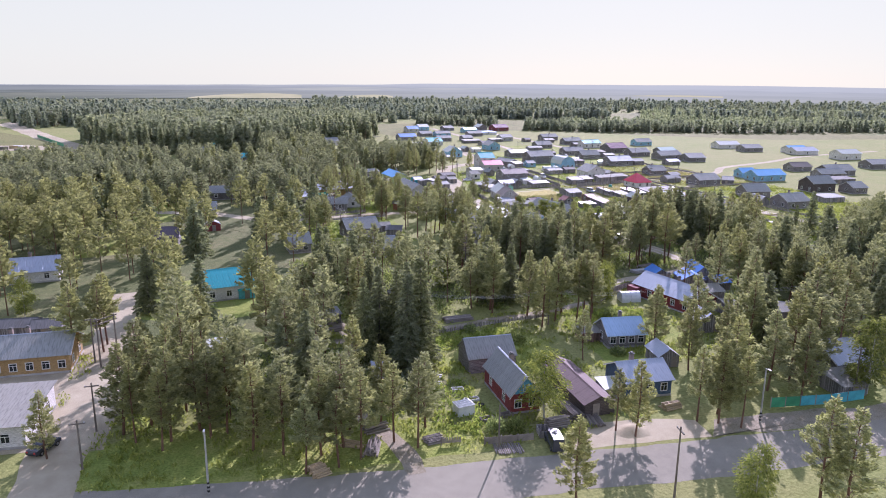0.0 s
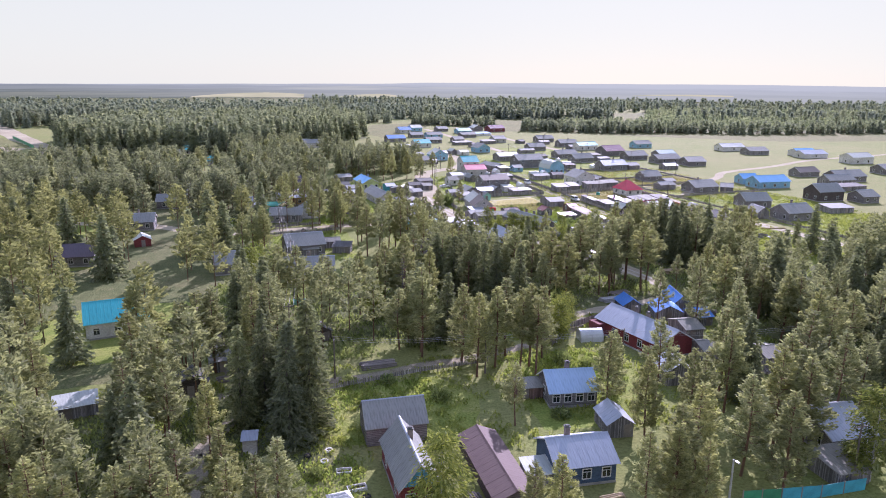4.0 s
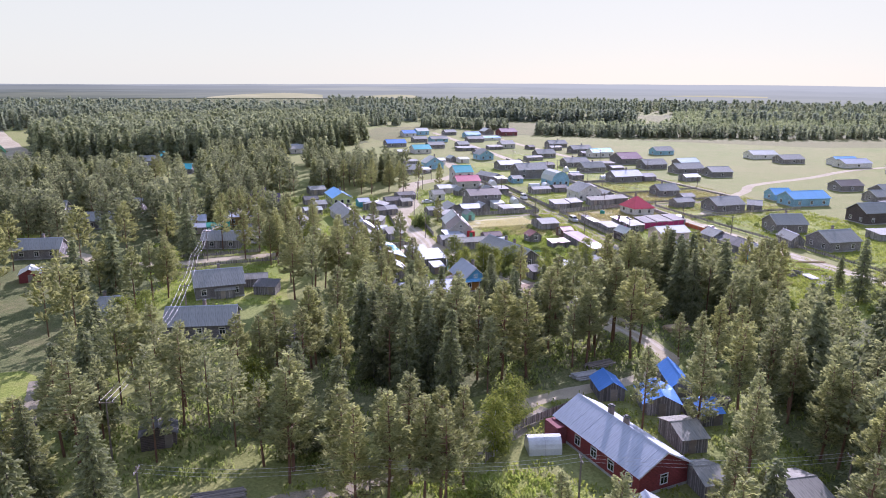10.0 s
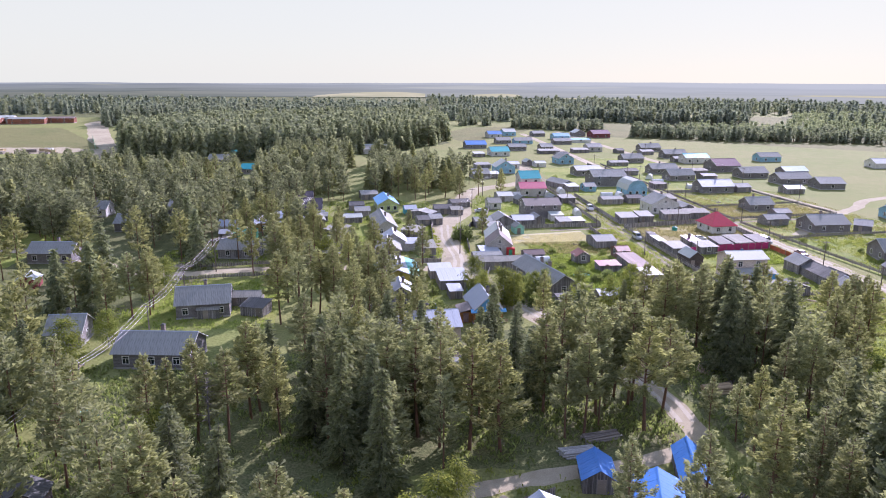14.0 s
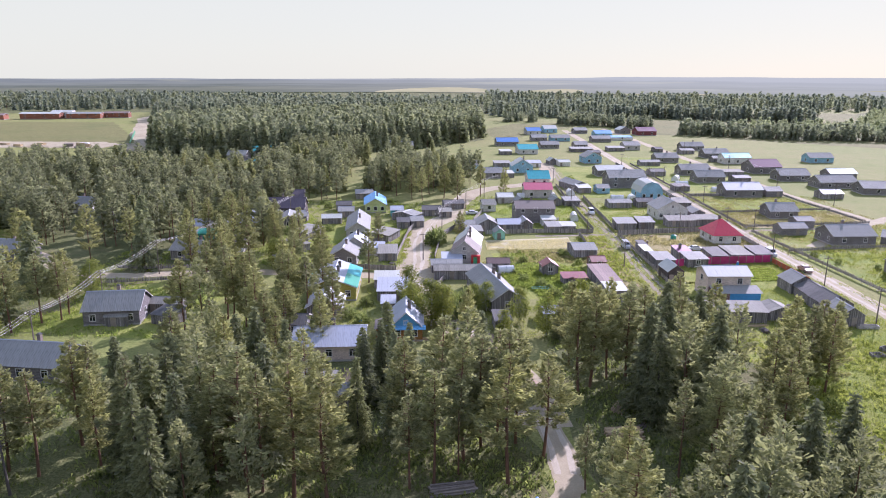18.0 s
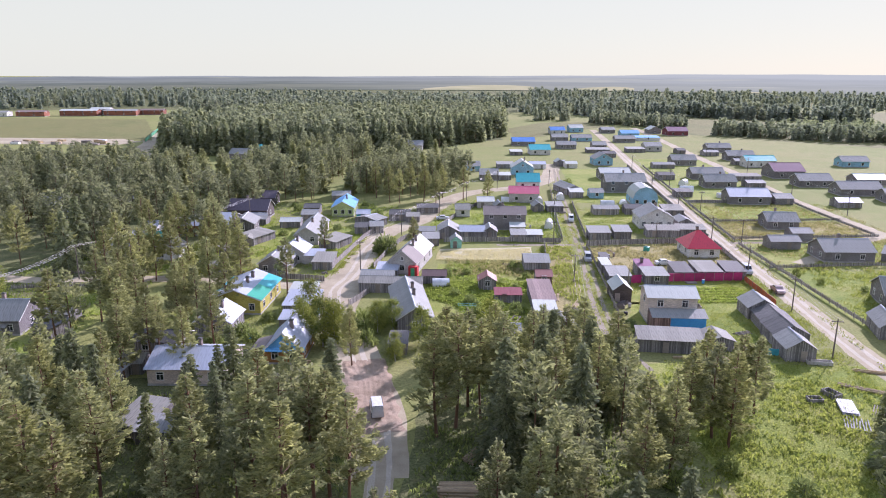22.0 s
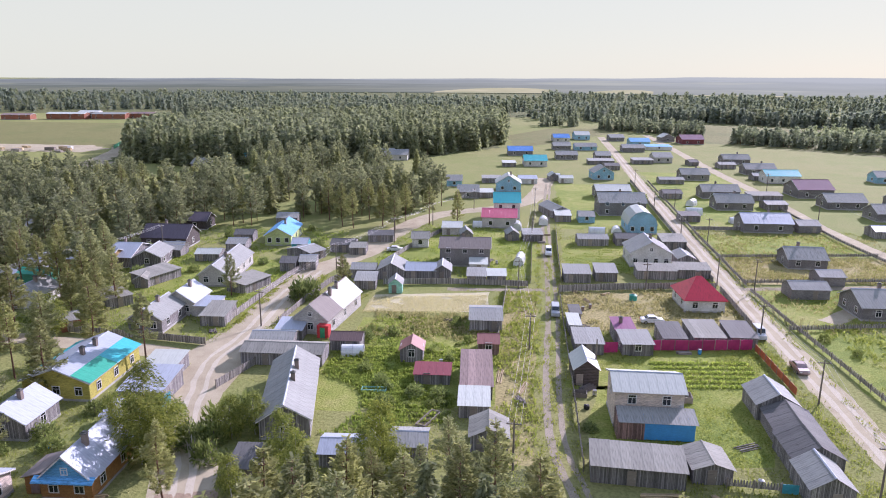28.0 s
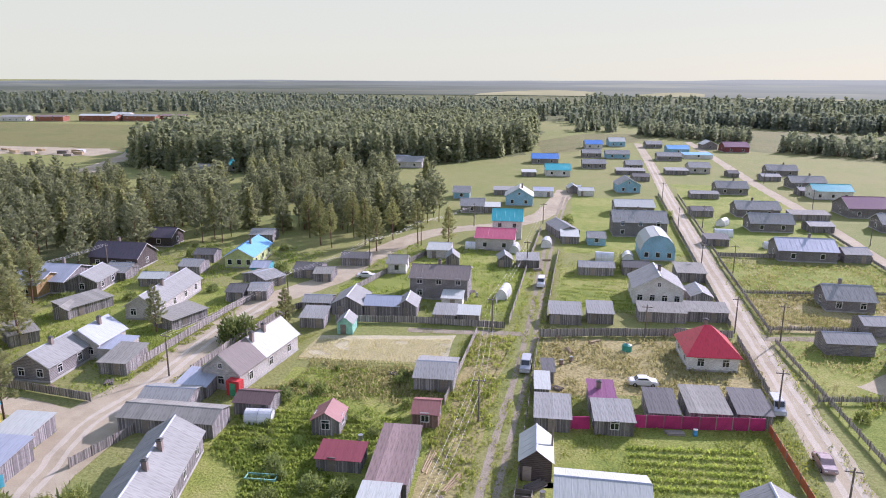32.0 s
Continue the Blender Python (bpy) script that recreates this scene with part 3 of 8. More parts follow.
patch("forest_floor", [(-60, 200), (-10, 206), (24, 194), (48, 252), (58, 266), (54, 330), (20, 345), (-60, 350), (-100, 300)], "forest_floor", 0.005, "grassy forest floor between village cottages", "forest floor", 3.0)
for q in (((-42, 246), (-22, 240), (-8, 250), (-6, 284), (-30, 292), (-44, 270)), ((-30, 205), (-4, 210), (0, 226), (-20, 232), (-34, 222))):
    patch("lawn", q, "lawn", 0.012, "bright green yard grass among pines", "lawn", 1.5)
patch("lawn", [(-8, 150), (8, 146), (24, 152), (26, 168), (20, 178), (0, 176), (-8, 166)], "lawn", 0.011, "green yard grass round the turquoise-roofed house", "lawn", 1.5)
HOUSES = []
WALL = {"teal": "tealwall", "green": "greenwall", "pale": "pearl"}
ROOF = {"metal": "metal_roof", "pale": "pale_roof", "tar": "tar_roof", "board": "board_roof", "slate": "slate"}
WALL_WORDS = {"log": "weathered grey log", "darklog": "dark brown log", "plank": "weathered grey plank", "tan": "ochre-tan painted", "white": "white-painted", "cream": "cream-sided",
              "pearl": "pale grey", "yellow": "bright yellow painted", "ochre": "brown varnished timber", "red": "dark red painted", "navy": "dark blue painted", "skyblue": "light blue painted",
              "teal": "turquoise painted", "green": "green painted", "mint": "mint green", "lime": "yellow-green painted", "maroonwall": "maroon-sided", "pinkwood": "pinkish plank", "brick": "red brick", "pale": "pale grey"}
ROOF_WORDS = {"metal": "pale metal roof", "pale": "whitish sheet roof", "tar": "dark tarred roof", "board": "weathered board roof", "slate": "grey corrugated roof", "rust": "rusty patched roof",
              "teal": "turquoise metal roof", "blue": "bright blue metal roof", "azure": "light blue metal roof", "red": "red metal hip roof", "pink": "pink metal roof", "brown": "grey-brown roof",
              "purple": "dark purple-grey roof", "plum": "plum metal roof", "magenta": "magenta sheet roof", "maroon": "dull maroon roof", "dullred": "faded red roof", "crimson": "crimson sheet roof",
              "paleblue": "pale blue metal roof", "green": "green metal roof", "palegreen": "pale green roof"}
SHEETS = {}


def sheet_mesh(length, width, mat):
    """One roof sheet: flat run with three raised ribs, lying along x, its top falling along +y."""
    key = (round(length, 1), round(width, 2), mat)
    if key not in SHEETS:
        w, l, r = width, length, 0.01
        xs = [0, 0.06, 0.1, w * 0.45, w * 0.5, w * 0.55, w - 0.06, w]
        zs = [r, r, 0, 0, r, 0, 0, 0.0]
        v = [(x, y, z) for y in (0, l) for x, z in zip(xs, zs)] + [(0, 0, -0.03), (w, 0, -0.03), (0, l, -0.03), (w, l, -0.03)]
        n = len(xs)
        f = [(i, i + 1, n + i + 1, n + i) for i in range(n - 1)]
        f += [tuple([2 * n] + [2 * n + 1] + list(range(n))[::-1]), tuple([2 * n + 3, 2 * n + 2] + list(range(n, 2 * n))), (2 * n, 0, n, 2 * n + 2), (2 * n + 1, 2 * n + 3, 2 * n - 1, n - 1), (2 * n, 2 * n + 2, 2 * n + 3, 2 * n + 1)]
        SHEETS[key] = mesh_of("roof_sheet", v, f, mat)
    return SHEETS[key]


WINDOWS = {}


def window_meshes(w, h, trim):
    key = (w, h, trim)
    if key not in WINDOWS:
        t = 0.11
        out, inn = [(-w / 2 - t, -t), (w / 2 + t, -t), (w / 2 + t, h + t), (-w / 2 - t, h + t)], [(-w / 2, 0), (w / 2, 0), (w / 2, h), (-w / 2, h)]
        v = [(x, y, z) for y in (-0.06, 0.02) for x, z in out + inn]
        f = []
        for i in range(4):
            j = (i + 1) % 4
            f += [(i, j, 4 + j, 4 + i), (8 + j, 8 + i, 12 + i, 12 + j), (j, i, 8 + i, 8 + j), (4 + i, 4 + j, 12 + j, 12 + i)]
        fr = (v, f)
        m, c = h * 0.68, 0.035
        cross = [(-c, 0), (c, 0), (c, m), (w / 2, m), (w / 2, m + 2 * c), (-w / 2, m + 2 * c), (-w / 2, m), (-c, m)]
        cv = [(x, y, z) for y in (-0.045, -0.016) for x, z in cross]
        cf = [tuple(range(8)), tuple(range(8, 16))[::-1]] + [(i, 8 + i, 8 + (i + 1) % 8, (i + 1) % 8) for i in range(8)]
        pane = box(-w / 2, w / 2, -0.015, 0.01, 0, h)
        WINDOWS[key] = (mesh_of("frame", *fr, trim), mesh_of("pane", *pane, "glass"), mesh_of("mullion", cv, cf, trim))
    return WINDOWS[key]


def add_window(parent, x, y, z, turn, w=0.95, h=1.15, trim="trim_white"):
    far = parent.matrix_basis.translation.y
    fr, pane, bar = window_meshes(w, h, trim)
    win = put("window", fr, parent, pose(x, y, z, 0, 0, turn))
    put("pane", pane, win)
    if far < 320:
        put("mullion", bar, win)


def roof_run(root, p0, p1, l0, l1, axis, mat, fine, rng):
    """One slope, from the ridge p0 down to the eave p1 (s, z), between l0 and l1 along the ridge."""
    ds, dz = p1[0] - p0[0], p1[1] - p0[1]
    length = math.hypot(ds, dz)
    n = max(1, round((l1 - l0) / 1.2))
    w = (l1 - l0) / n
    tilt = math.degrees(math.atan2(dz, abs(ds)))
    flip = ds < 0
    base = pose(0, 0, 0) if axis == "x" else pose(0, 0, 0, 0, 0, -90)
    turned = pose(0, 0, 0, 0, 0, 180) if flip else pose(0, 0, 0)
    for_m = base @ Matrix.Translation((0, p0[0], p0[1])) @ turned @ pose(0, 0, 0, tilt, 0, 0)
    a0 = -l1 if flip else l0
    if fine:
        me = sheet_mesh(length, w - 0.012, mat)
        for i in range(n):
            put("roof_sheet", me, root, for_m @ Matrix.Translation((a0 + i * w, 0, 0.03 + 0.004 * (i % 2) + rng.uniform(0, 0.006))))
    else:
        xs, zs = [], []
        for i in range(n):
            xs += [a0 + i * w, a0 + i * w + 0.08, a0 + i * w + 0.1, a0 + (i + 1) * w - 0.02]
            zs += [0.05, 0.05, 0.03, 0.03]
        k = len(xs)
        v = [(x, y, z) for y in (0, length) for x, z in zip(xs, zs)] + [(x, y, 0.0) for y in (0, length) for x in (xs[0], xs[-1])]
        f = [(i, i + 1, k + i + 1, k + i) for i in range(k - 1)]
        f += [tuple([2 * k, 2 * k + 1] + list(range(k))[::-1]), tuple([2 * k + 3, 2 * k + 2] + list(range(k, 2 * k))), (2 * k, 0, k, 2 * k + 2), (2 * k + 1, 2 * k + 3, 2 * k - 1, k - 1), (2 * k, 2 * k + 2, 2 * k + 3, 2 * k + 1)]
        put("roof_slope", mesh_of("roof_slope", v, f, mat), root, for_m)


def house(x, y, yaw, w, d, h, ridge, rise, wall, roof, fw=0, ch=0, trim="trim_white", words=""):
    rng = random.Random(int(x * 13 + y * 7))
    is_home = h >= 2.6 and fw > 0
    if not is_home:
        h, rise = h * 0.88, rise * 0.9
    kind = "house" if is_home else "shed"
    wm = WALL.get(wall, wall)
    rm = ROOF.get(roof, roof + "_roof")
    label = words or f"{WALL_WORDS.get(wall, wall)} {kind} with {ROOF_WORDS.get(roof, roof)}"
    root = thing(kind, x, y, yaw, label, kind, "village houses" if is_home else "village sheds")
    HOUSES.append((x, y, max(w, d) / 2))
    fine = y < 300 and x > -20
    along_x = ridge in ("x", "mono", "hip")
    half, run = (d / 2, w / 2) if along_x else (w / 2, d / 2)
    axis = "x" if along_x else "y"
    ov, og = (0.45, 0.35) if is_home else (0.3, 0.2)
    if ridge == "mono":
        prof = [(-half, h), (half, h + rise)]
    elif ridge == "gambrel":
        prof = [(-half, h), (-half * 0.86, h + rise * 0.45), (-half * 0.5, h + rise * 0.85), (0, h + rise), (half * 0.5, h + rise * 0.85), (half * 0.86, h + rise * 0.45), (half, h)]
    elif ridge == "hip":
        prof = [(-half, h), (half, h)]
    else:
        prof = [(-half, h), (0, h + rise), (half, h)]
    put("wall", mesh_of("wall", *prism([(-half, 0)] + prof + [(half, 0)], -run, run, axis), wm), root)
    if is_home:
        put("foundation", mesh_of("foundation", *join(box(-w / 2 - 0.05, w / 2 + 0.05, -d / 2 - 0.05, d / 2 + 0.05, 0, 0.32)), "concrete"), root)
    if ridge == "hip":
        o, r2 = ov, max(0.6, run - half * 0.55)
        e = h - 0.25
        c = [(-run - o, -half - o, e), (run + o, -half - o, e), (run + o, half + o, e), (-run - o, half + o, e), (-r2 * 0.35, 0.6, h + rise), (r2 * 0.35, 0.6, h + rise)]
        for q in ((c[0], c[1], c[5], c[4]), (c[1], c[2], c[5]), (c[2], c[3], c[4], c[5]), (c[3], c[0], c[4])):
            k = len(q)
            v = [tuple(p) for p in q] + [(p[0], p[1], p[2] - 0.08) for p in q]
            f = [tuple(range(k)), tuple(range(k, 2 * k))[::-1]] + [(i, k + i, k + (i + 1) % k, (i + 1) % k) for i in range(k)]
            put("roof_slope", mesh_of("roof_slope", v, f, rm), root)
    else:
        top = max(range(len(prof)), key=lambda i: prof[i][1])
        for i in range(len(prof) - 1):
            a, b = (prof[i], prof[i + 1]) if prof[i][1] > prof[i + 1][1] else (prof[i + 1], prof[i])
            dx, dz = b[0] - a[0], b[1] - a[1]
            ln = math.hypot(dx, dz)
            if i in (0, len(prof) - 2):
                k = ov / ln
                b = (b[0] + dx * k, b[1] + dz * k)
            if ridge == "mono":
                a = (a[0] - dx * 0.06, a[1] - dz * 0.06)
            roof_run(root, a, b, -run - og, run + og, axis, rm, fine, rng)
        if ridge != "mono":
            cap = [(-0.16, h + rise + 0.0), (0, h + rise + 0.1), (0.16, h + rise + 0.0)]
            put("ridge_cap", mesh_of("ridge_cap", *prism(cap, -run - og, run + og, axis), "metal_roof" if roof in ("slate", "metal", "pale") else rm), root)
        if is_home and ridge in ("x", "y"):
            for sgn in (-1, 1):
                for a, b in (((-half - ov * 0.8, h - ov * 0.8 * rise / half), (0, h + rise)), ((0, h + rise), (half + ov * 0.8, h - ov * 0.8 * rise / half))):
                    strip = [(a[0], a[1] - 0.16), (b[0], b[1] - 0.16), (b[0], b[1] + 0.0), (a[0], a[1] + 0.0)]
                    e0 = sgn * (run + og)
                    put("bargeboard", mesh_of("bargeboard", *prism(strip, e0 - 0.02, e0 + 0.025, axis), trim), root)
    if fw:
        z = 0.95 if h < 4.2 else 3.4
        for i in range(fw):
            add_window(root, -w / 2 + w * (i + 0.5) / fw, -d / 2, z, 0, trim=trim)
            if h >= 4.2 and i % 2 == 0:
                add_window(root, -w / 2 + w * (i + 0.5) / fw, -d / 2, 0.9, 0, trim=trim)
        for sgn in (-1, 1):
            for i in range(max(1, int(d / 4.5)) if y < 330 else 1):
                add_window(root, sgn * w / 2, -d / 2 + d * (i + 0.5) / (max(1, int(d / 4.5)) if y < 330 else 1), z, 90 * sgn, trim=trim)
        if ridge == "y" and rise > 2.3:
            add_window(root, 0, -d / 2, h + 0.35, 0, 0.6, 0.7, trim)
    elif w > 2.4:
        dx = rng.uniform(-0.3, 0.3) * w
        door = put("door", mesh_of("door", *join(box(-0.5, 0.5, -0.05, 0.0, 0.05, 1.85), box(-0.42, 0.42, -0.08, -0.05, 0.4, 0.52), box(-0.42, 0.42, -0.08, -0.05, 1.35, 1.47)), "old_wood"), root, pose(dx, -d / 2, 0))
        put("handle", mesh_of("handle", *box(0.34, 0.38, -0.1, -0.05, 0.85, 1.05), "steel"), door)
    for i in range(ch):
        u = run * (-0.4 + 0.8 * (i + rng.uniform(0.2, 0.8)) / ch)
        s = half * rng.uniform(0.1, 0.25)
        px, py = (u, s) if along_x else (s, u)
        top = h + rise + 0.75
        stack = put("chimney", mesh_of("chimney", *box(px - 0.28, px + 0.28, py - 0.28, py + 0.28, h + rise * 0.5, top), "chimney"), root)
        put("cap", mesh_of("cap", *join(box(px - 0.36, px + 0.36, py - 0.36, py + 0.36, top, top + 0.1), box(px - 0.2, px + 0.2, py - 0.2, py + 0.2, top + 0.1, top + 0.25)), "tar_roof"), stack)
    return root



def recolour(root, test, mat):
    """Gives the roof sheets of a house that pass the test another covering."""
    done = {}
    for c in root.children:
        if c.name.startswith("roof_sheet") and test(c.matrix_basis):
            if c.data not in done:
                done[c.data] = c.data.copy()
                done[c.data].materials.clear()
                done[c.data].materials.append(MATS[mat])
            c.data = done[c.data]


def gable_panel(root, w, d, h, rise, mat):
    put("gable", mesh_of("gable", *prism([(-w / 2 + 0.05, h), (0, h + rise - 0.08), (w / 2 - 0.05, h)], d / 2, d / 2 + 0.04, "y"), mat), root, label=mat.replace("trim_", "") + " painted gable boards")


house(-23.3, 131.5, -2, 16.1, 9.0, 3.2,'x',2.2,'tan','slate',7,2)
house(-20.2, 108.6, -5, 9.2, 12.0, 3.2,'mono',0.4,'white','board',2,0)
house(-29.2, 148.3, -5, 9.7, 5.0, 2.3,'x',1.0,'plank','tar')
house(-22.4, 146.6, -0, 4.8, 5.0, 2.3,'x',1.0,'plank','tar')
house(-33.1, 187.1, 6, 9.9, 8.0, 2.8,'x',2.4,'white','metal',2,1)
house(8.4, 163.2, 10, 10.2, 9.0, 3.2, 'x', 2.6, 'white', 'teal', 3, 0)
house(12.6, 160.9, 5, 3.4, 4.0, 2.3,'x',0.8,'teal','teal')
house(-8.6, 216.3, -3, 10.2, 8.0, 2.8,'x',2.2,'log','purple',3,0)
house(0.9, 256.6, -2, 10.6, 7.0, 2.8, 'x', 2.0, 'log', 'slate', 3, 1)
house(8.6, 292.4, -4, 9.8, 7.0, 2.8,'x',2.0,'log','slate',2,1)
house(27.6, 199.4, 5, 5.6, 7.0, 2.8,'x',2.2,'log','slate',2,1)
house(47.1, 214.2, 8, 9.8, 8.0, 3.0,'x',2.4,'log','slate',3,1)
house(48.6, 211.6, 3, 4.0, 4.0, 2.2,'x',0.8,'plank','board')
house(53.7, 219.3, -1, 7.4, 4.0, 2.2,'x',0.8,'plank','board')
house(57.3, 212.5, -18, 4.7, 4.0, 2.2,'mono',0.6,'plank','tar')
house(45.8, 189.9, -6, 12.1, 8.0, 2.8,'x',2.2,'log','slate',3,1)
house(49.8, 290.4, 1, 10.4, 8.0, 3.0, 'x', 1.6, 'tan', 'metal', 2, 0)
house(38.2, 278.6, 0, 3.6, 5.0, 2.4, 'x', 0.8, 'plank', 'metal')
house(43.3, 278.7, 2, 6.4, 5.0, 2.4, 'x', 0.9, 'green', 'green')
house(45.9, 258.9, -9, 9.9, 7.0, 2.6,'x',1.8,'plank','slate',2,1)
house(-10.6, 315.6, -4, 7.4, 7.0, 2.8, 'x', 2.0, 'white', 'slate', 2, 1)
house(14.4, 317.0, -5, 4.4, 8.0, 2.8,'x',2.0,'log','slate',1,0)
house(-1.8, 454.7, -4, 9.4, 9.0, 2.8,'x',2.0,'log','slate',1,0)
house(10.3, 487.7, -3, 6.8, 9.0, 2.8,'x',2.0,'white','pale',1,0)
house(72.1, 508.8, -3, 10.7, 10.0, 3,'x',2.0,'white','pale',1,0)
house(20.1, 417.3, -5, 6.3, 7.0, 2.6,'x',2.0,'log','teal',1,0)
house(49.3, 111.6, -2, 7.9, 6.0, 3.0,'x',2.6,'log','slate',0,0)
redcot = house(48.6, 99.4, -1, 4.4, 11.0, 3.0,'y',2.6,'red','slate',2,1)
house(58.6, 97.8, -2, 4.6, 15.0, 2.2, 'y', 1.1, 'darklog', 'maroon')
house(68.5, 96.9, -4, 7.3, 7.0, 2.8,'x',1.8,'navy','metal',3,1)
house(76.3, 115.2, -8, 6.9, 6.3, 2.6, 'x', 2.0, 'log', 'paleblue', 4, 1)
house(78.2, 104.9, -8, 3.5, 5.0, 2.3,'y',1.3,'plank','metal',0,0)
house(71.2, 117.6, -6, 3.6, 3.0, 2.1,'mono',0.3,'pinkwood','board')
longmetal = house(99.4, 132.4, -78, 16.2, 7.4, 2.9, 'x', 2.1, 'red', 'metal', 5, 2)
house(106.5, 149.4, -9, 3.7, 5.0, 2.1,'y',1.3,'plank','blue')
house(111.7, 144.0, -17, 5.1, 6.0, 2.1,'y',1.4,'plank','blue')
house(117.7, 149.4, -15, 3.0, 8.0, 2.2,'y',1.4,'plank','blue')
house(115.9, 139.4, -2, 3.4, 5.0, 2.2,'x',1.2,'plank','blue')
house(109.5, 134.0, -3, 3.6, 6.0, 2.4,'x',1.0,'plank','board')
house(95.5, 117.1, -8, 4.6, 5.0, 2.6, 'y', 1.6, 'plank', 'metal')
house(106.0, 124.0, -2, 2.9, 5.0, 2.3,'x',0.9,'plank','board')
house(114.7, 119.3, -2, 4.1, 6.0, 2.3,'x',0.9,'plank','board')
house(103.9, 95.1, -2, 6.4, 9.0, 2.8,'x',2.2,'log','metal',2,1)
house(98.4, 87.5, -2, 4.5, 5.0, 2.2,'mono',0.6,'plank','board')
yellow = house(85.0, 232.5, 3, 9.8, 14.0, 3.0, 'y', 1.9, 'yellow', 'metal', 3, 2)
bluegable = house(101.6, 208.3, 4, 5.7, 9.0, 2.8,'y',2.6,'ochre','metal',2,1)
house(89.7, 199.4, 5, 11.4, 9.2, 2.8, 'x', 1.6, 'cream', 'metal', 3, 1)
house(85.6, 217.9, 3, 6.4, 7.0, 2.6,'y',1.9,'plank','metal',1,1)
house(80.3, 207.6, 1, 7.6, 5.0, 2.6, 'x', 1.0, 'plank', 'tar', 2, 1)
house(79.9, 199.6, 6, 3.3, 4.0, 2.2,'x',0.9,'plank','board')
house(78.6, 195.2, 2, 2.9, 4.0, 2.2,'y',0.9,'plank','metal')
house(90.2, 182.4, -10, 4.8, 6.0, 2.2,'mono',0.9,'plank','board')
house(95.5, 236.9, 4, 5.2, 5.0, 2.3,'mono',0.5,'plank','pale')
house(97.5, 229.2, 4, 6.2, 7.0, 2.5,'mono',0.8,'plank','metal')
house(97.3, 221.0, 5, 2.7, 4.0, 2.1,'mono',0.4,'plank','metal')
house(83.5, 256.4, 2, 6.2, 9.2, 2.7, 'y', 1.9, 'log', 'slate', 2, 1)
house(84.9, 264.7, 2, 6.4, 7.2, 2.9, 'y', 2.1, 'pearl', 'metal', 2, 1)
house(90.2, 263.4, 2, 4.2, 4.6, 2.5, 'mono', 0.5, 'pearl', 'metal')
house(93.6, 259.8, 4, 4.6, 6.4, 2.3, 'mono', 0.7, 'plank', 'board')
house(118.3, 228.9, 14, 6.3, 19.0, 2.8, 'y', 2.0,'plank','slate',1,2)
house(112.1, 244.0, 3, 13.0, 5.0, 2.5,'x',0.8,'plank','board')
house(108.3, 249.4, 5, 7.1, 5.0, 2.2,'x',0.8,'plank','slate')
house(109.6, 254.4, 3, 4.7, 5.0, 2.2,'mono',0.5,'plank','metal')
whitebrown = house(113.5, 263.8, -6, 6.4, 17.0, 3.0,'y',2.6,'pearl','brown',1,2)
house(120.5, 250.8, 4, 5.1, 4.0, 2.2,'x',0.8,'plank','maroon')
house(129.2, 216.3, 5, 5.2, 4.5, 2.2,'x',0.8,'plank','metal')
house(136.7, 219.0, 4, 4.4, 4.5, 2.2,'x',0.8,'plank','slate')
house(118.9, 211.6, 5, 2.9, 4.5, 2.3,'mono',0.5,'plank','tar')
house(132.1, 247.7, 5, 3.6, 4.0, 2.4,'y',1.2,'plank','dullred',1,0)
house(136.6, 239.7, 4, 5.3, 3.5, 1.9,'mono',0.4,'plank','crimson')
house(142.8, 265.0, 4, 5.8, 8.0, 2.5,'x',1.0,'plank','slate')
house(144.1, 252.5, 5, 3.4, 4.5, 2.4,'x',0.9,'pinkwood','dullred',1,0)
house(143.2, 239.4, 5, 4.5, 11.0, 2.4,'mono',0.8,'plank','rust')
house(143.6, 230.8, 4, 4.1, 5.0, 2.2,'mono',0.4,'plank','pale')
house(146.2, 222.4, 4, 4.6, 5.0, 2.4,'y',1.2,'plank','board')
house(159.2, 243.7, 4, 3.6, 6.0, 3.0,'y',1.5,'darklog','pale')
twostorey = house(166.4, 232.2, 2, 8.8, 6.6, 5.2, 'x', 1.2, 'cream', 'pale', 2, 0)
house(163.5, 217.1, -2, 10.4, 4.4, 2.6, 'mono', 0.7, 'plank', 'board')
house(171.7, 218.9, 4, 4.4, 5.0, 2.2,'y',0.8,'plank','board')
house(183.9, 236.2, 2, 5.4, 6.0, 2.7, 'y', 1.7, 'plank', 'slate')
house(184.5, 229.5, -1, 5.6, 6.2, 2.4, 'y', 1.4, 'log', 'tar')
house(184.2, 222.9, 2, 5.8, 6.2, 2.6, 'y', 1.7, 'plank', 'tar')
house(183.4, 216.3, 1, 4.6, 5.8, 2.6, 'y', 1.6, 'plank', 'slate')
house(203.4, 228.5, -10, 4.0, 8.0, 2.6,'y',1.8,'plank','slate')
house(183.9, 281.5, 5, 7.6, 9.0, 2.8,'hip',3.2,'white','red',2,1)
house(178.6, 314.0, 3, 9.6, 10.0, 3.6, 'y', 2.6, 'white', 'slate', 4, 1)
house(178.6, 300.7, 4, 8.7, 4.0, 2.4,'mono',0.7,'plank','board')
house(186.9, 302.6, 4, 7.5, 4.0, 2.4,'mono',0.7,'plank','board')
house(181.6, 350.2, 3, 8.2, 11.0, 3.0, 'gambrel', 3.6, 'skyblue', 'pale', 3, 0)
house(178.9, 375.5, 5, 14.8, 10.0, 4.4,'x',2.4,'log','slate',3,1)
house(179.3, 406.9, 6, 12.4, 9.0, 3.0,'x',1.6,'log','pale',2,0)
house(167.0, 360.8, 4, 4.8, 6.0, 2.4,'x',1.2,'skyblue','slate',1,0)
house(159.9, 361.2, 4, 4.8, 6.0, 2.4,'mono',0.6,'plank','pale')
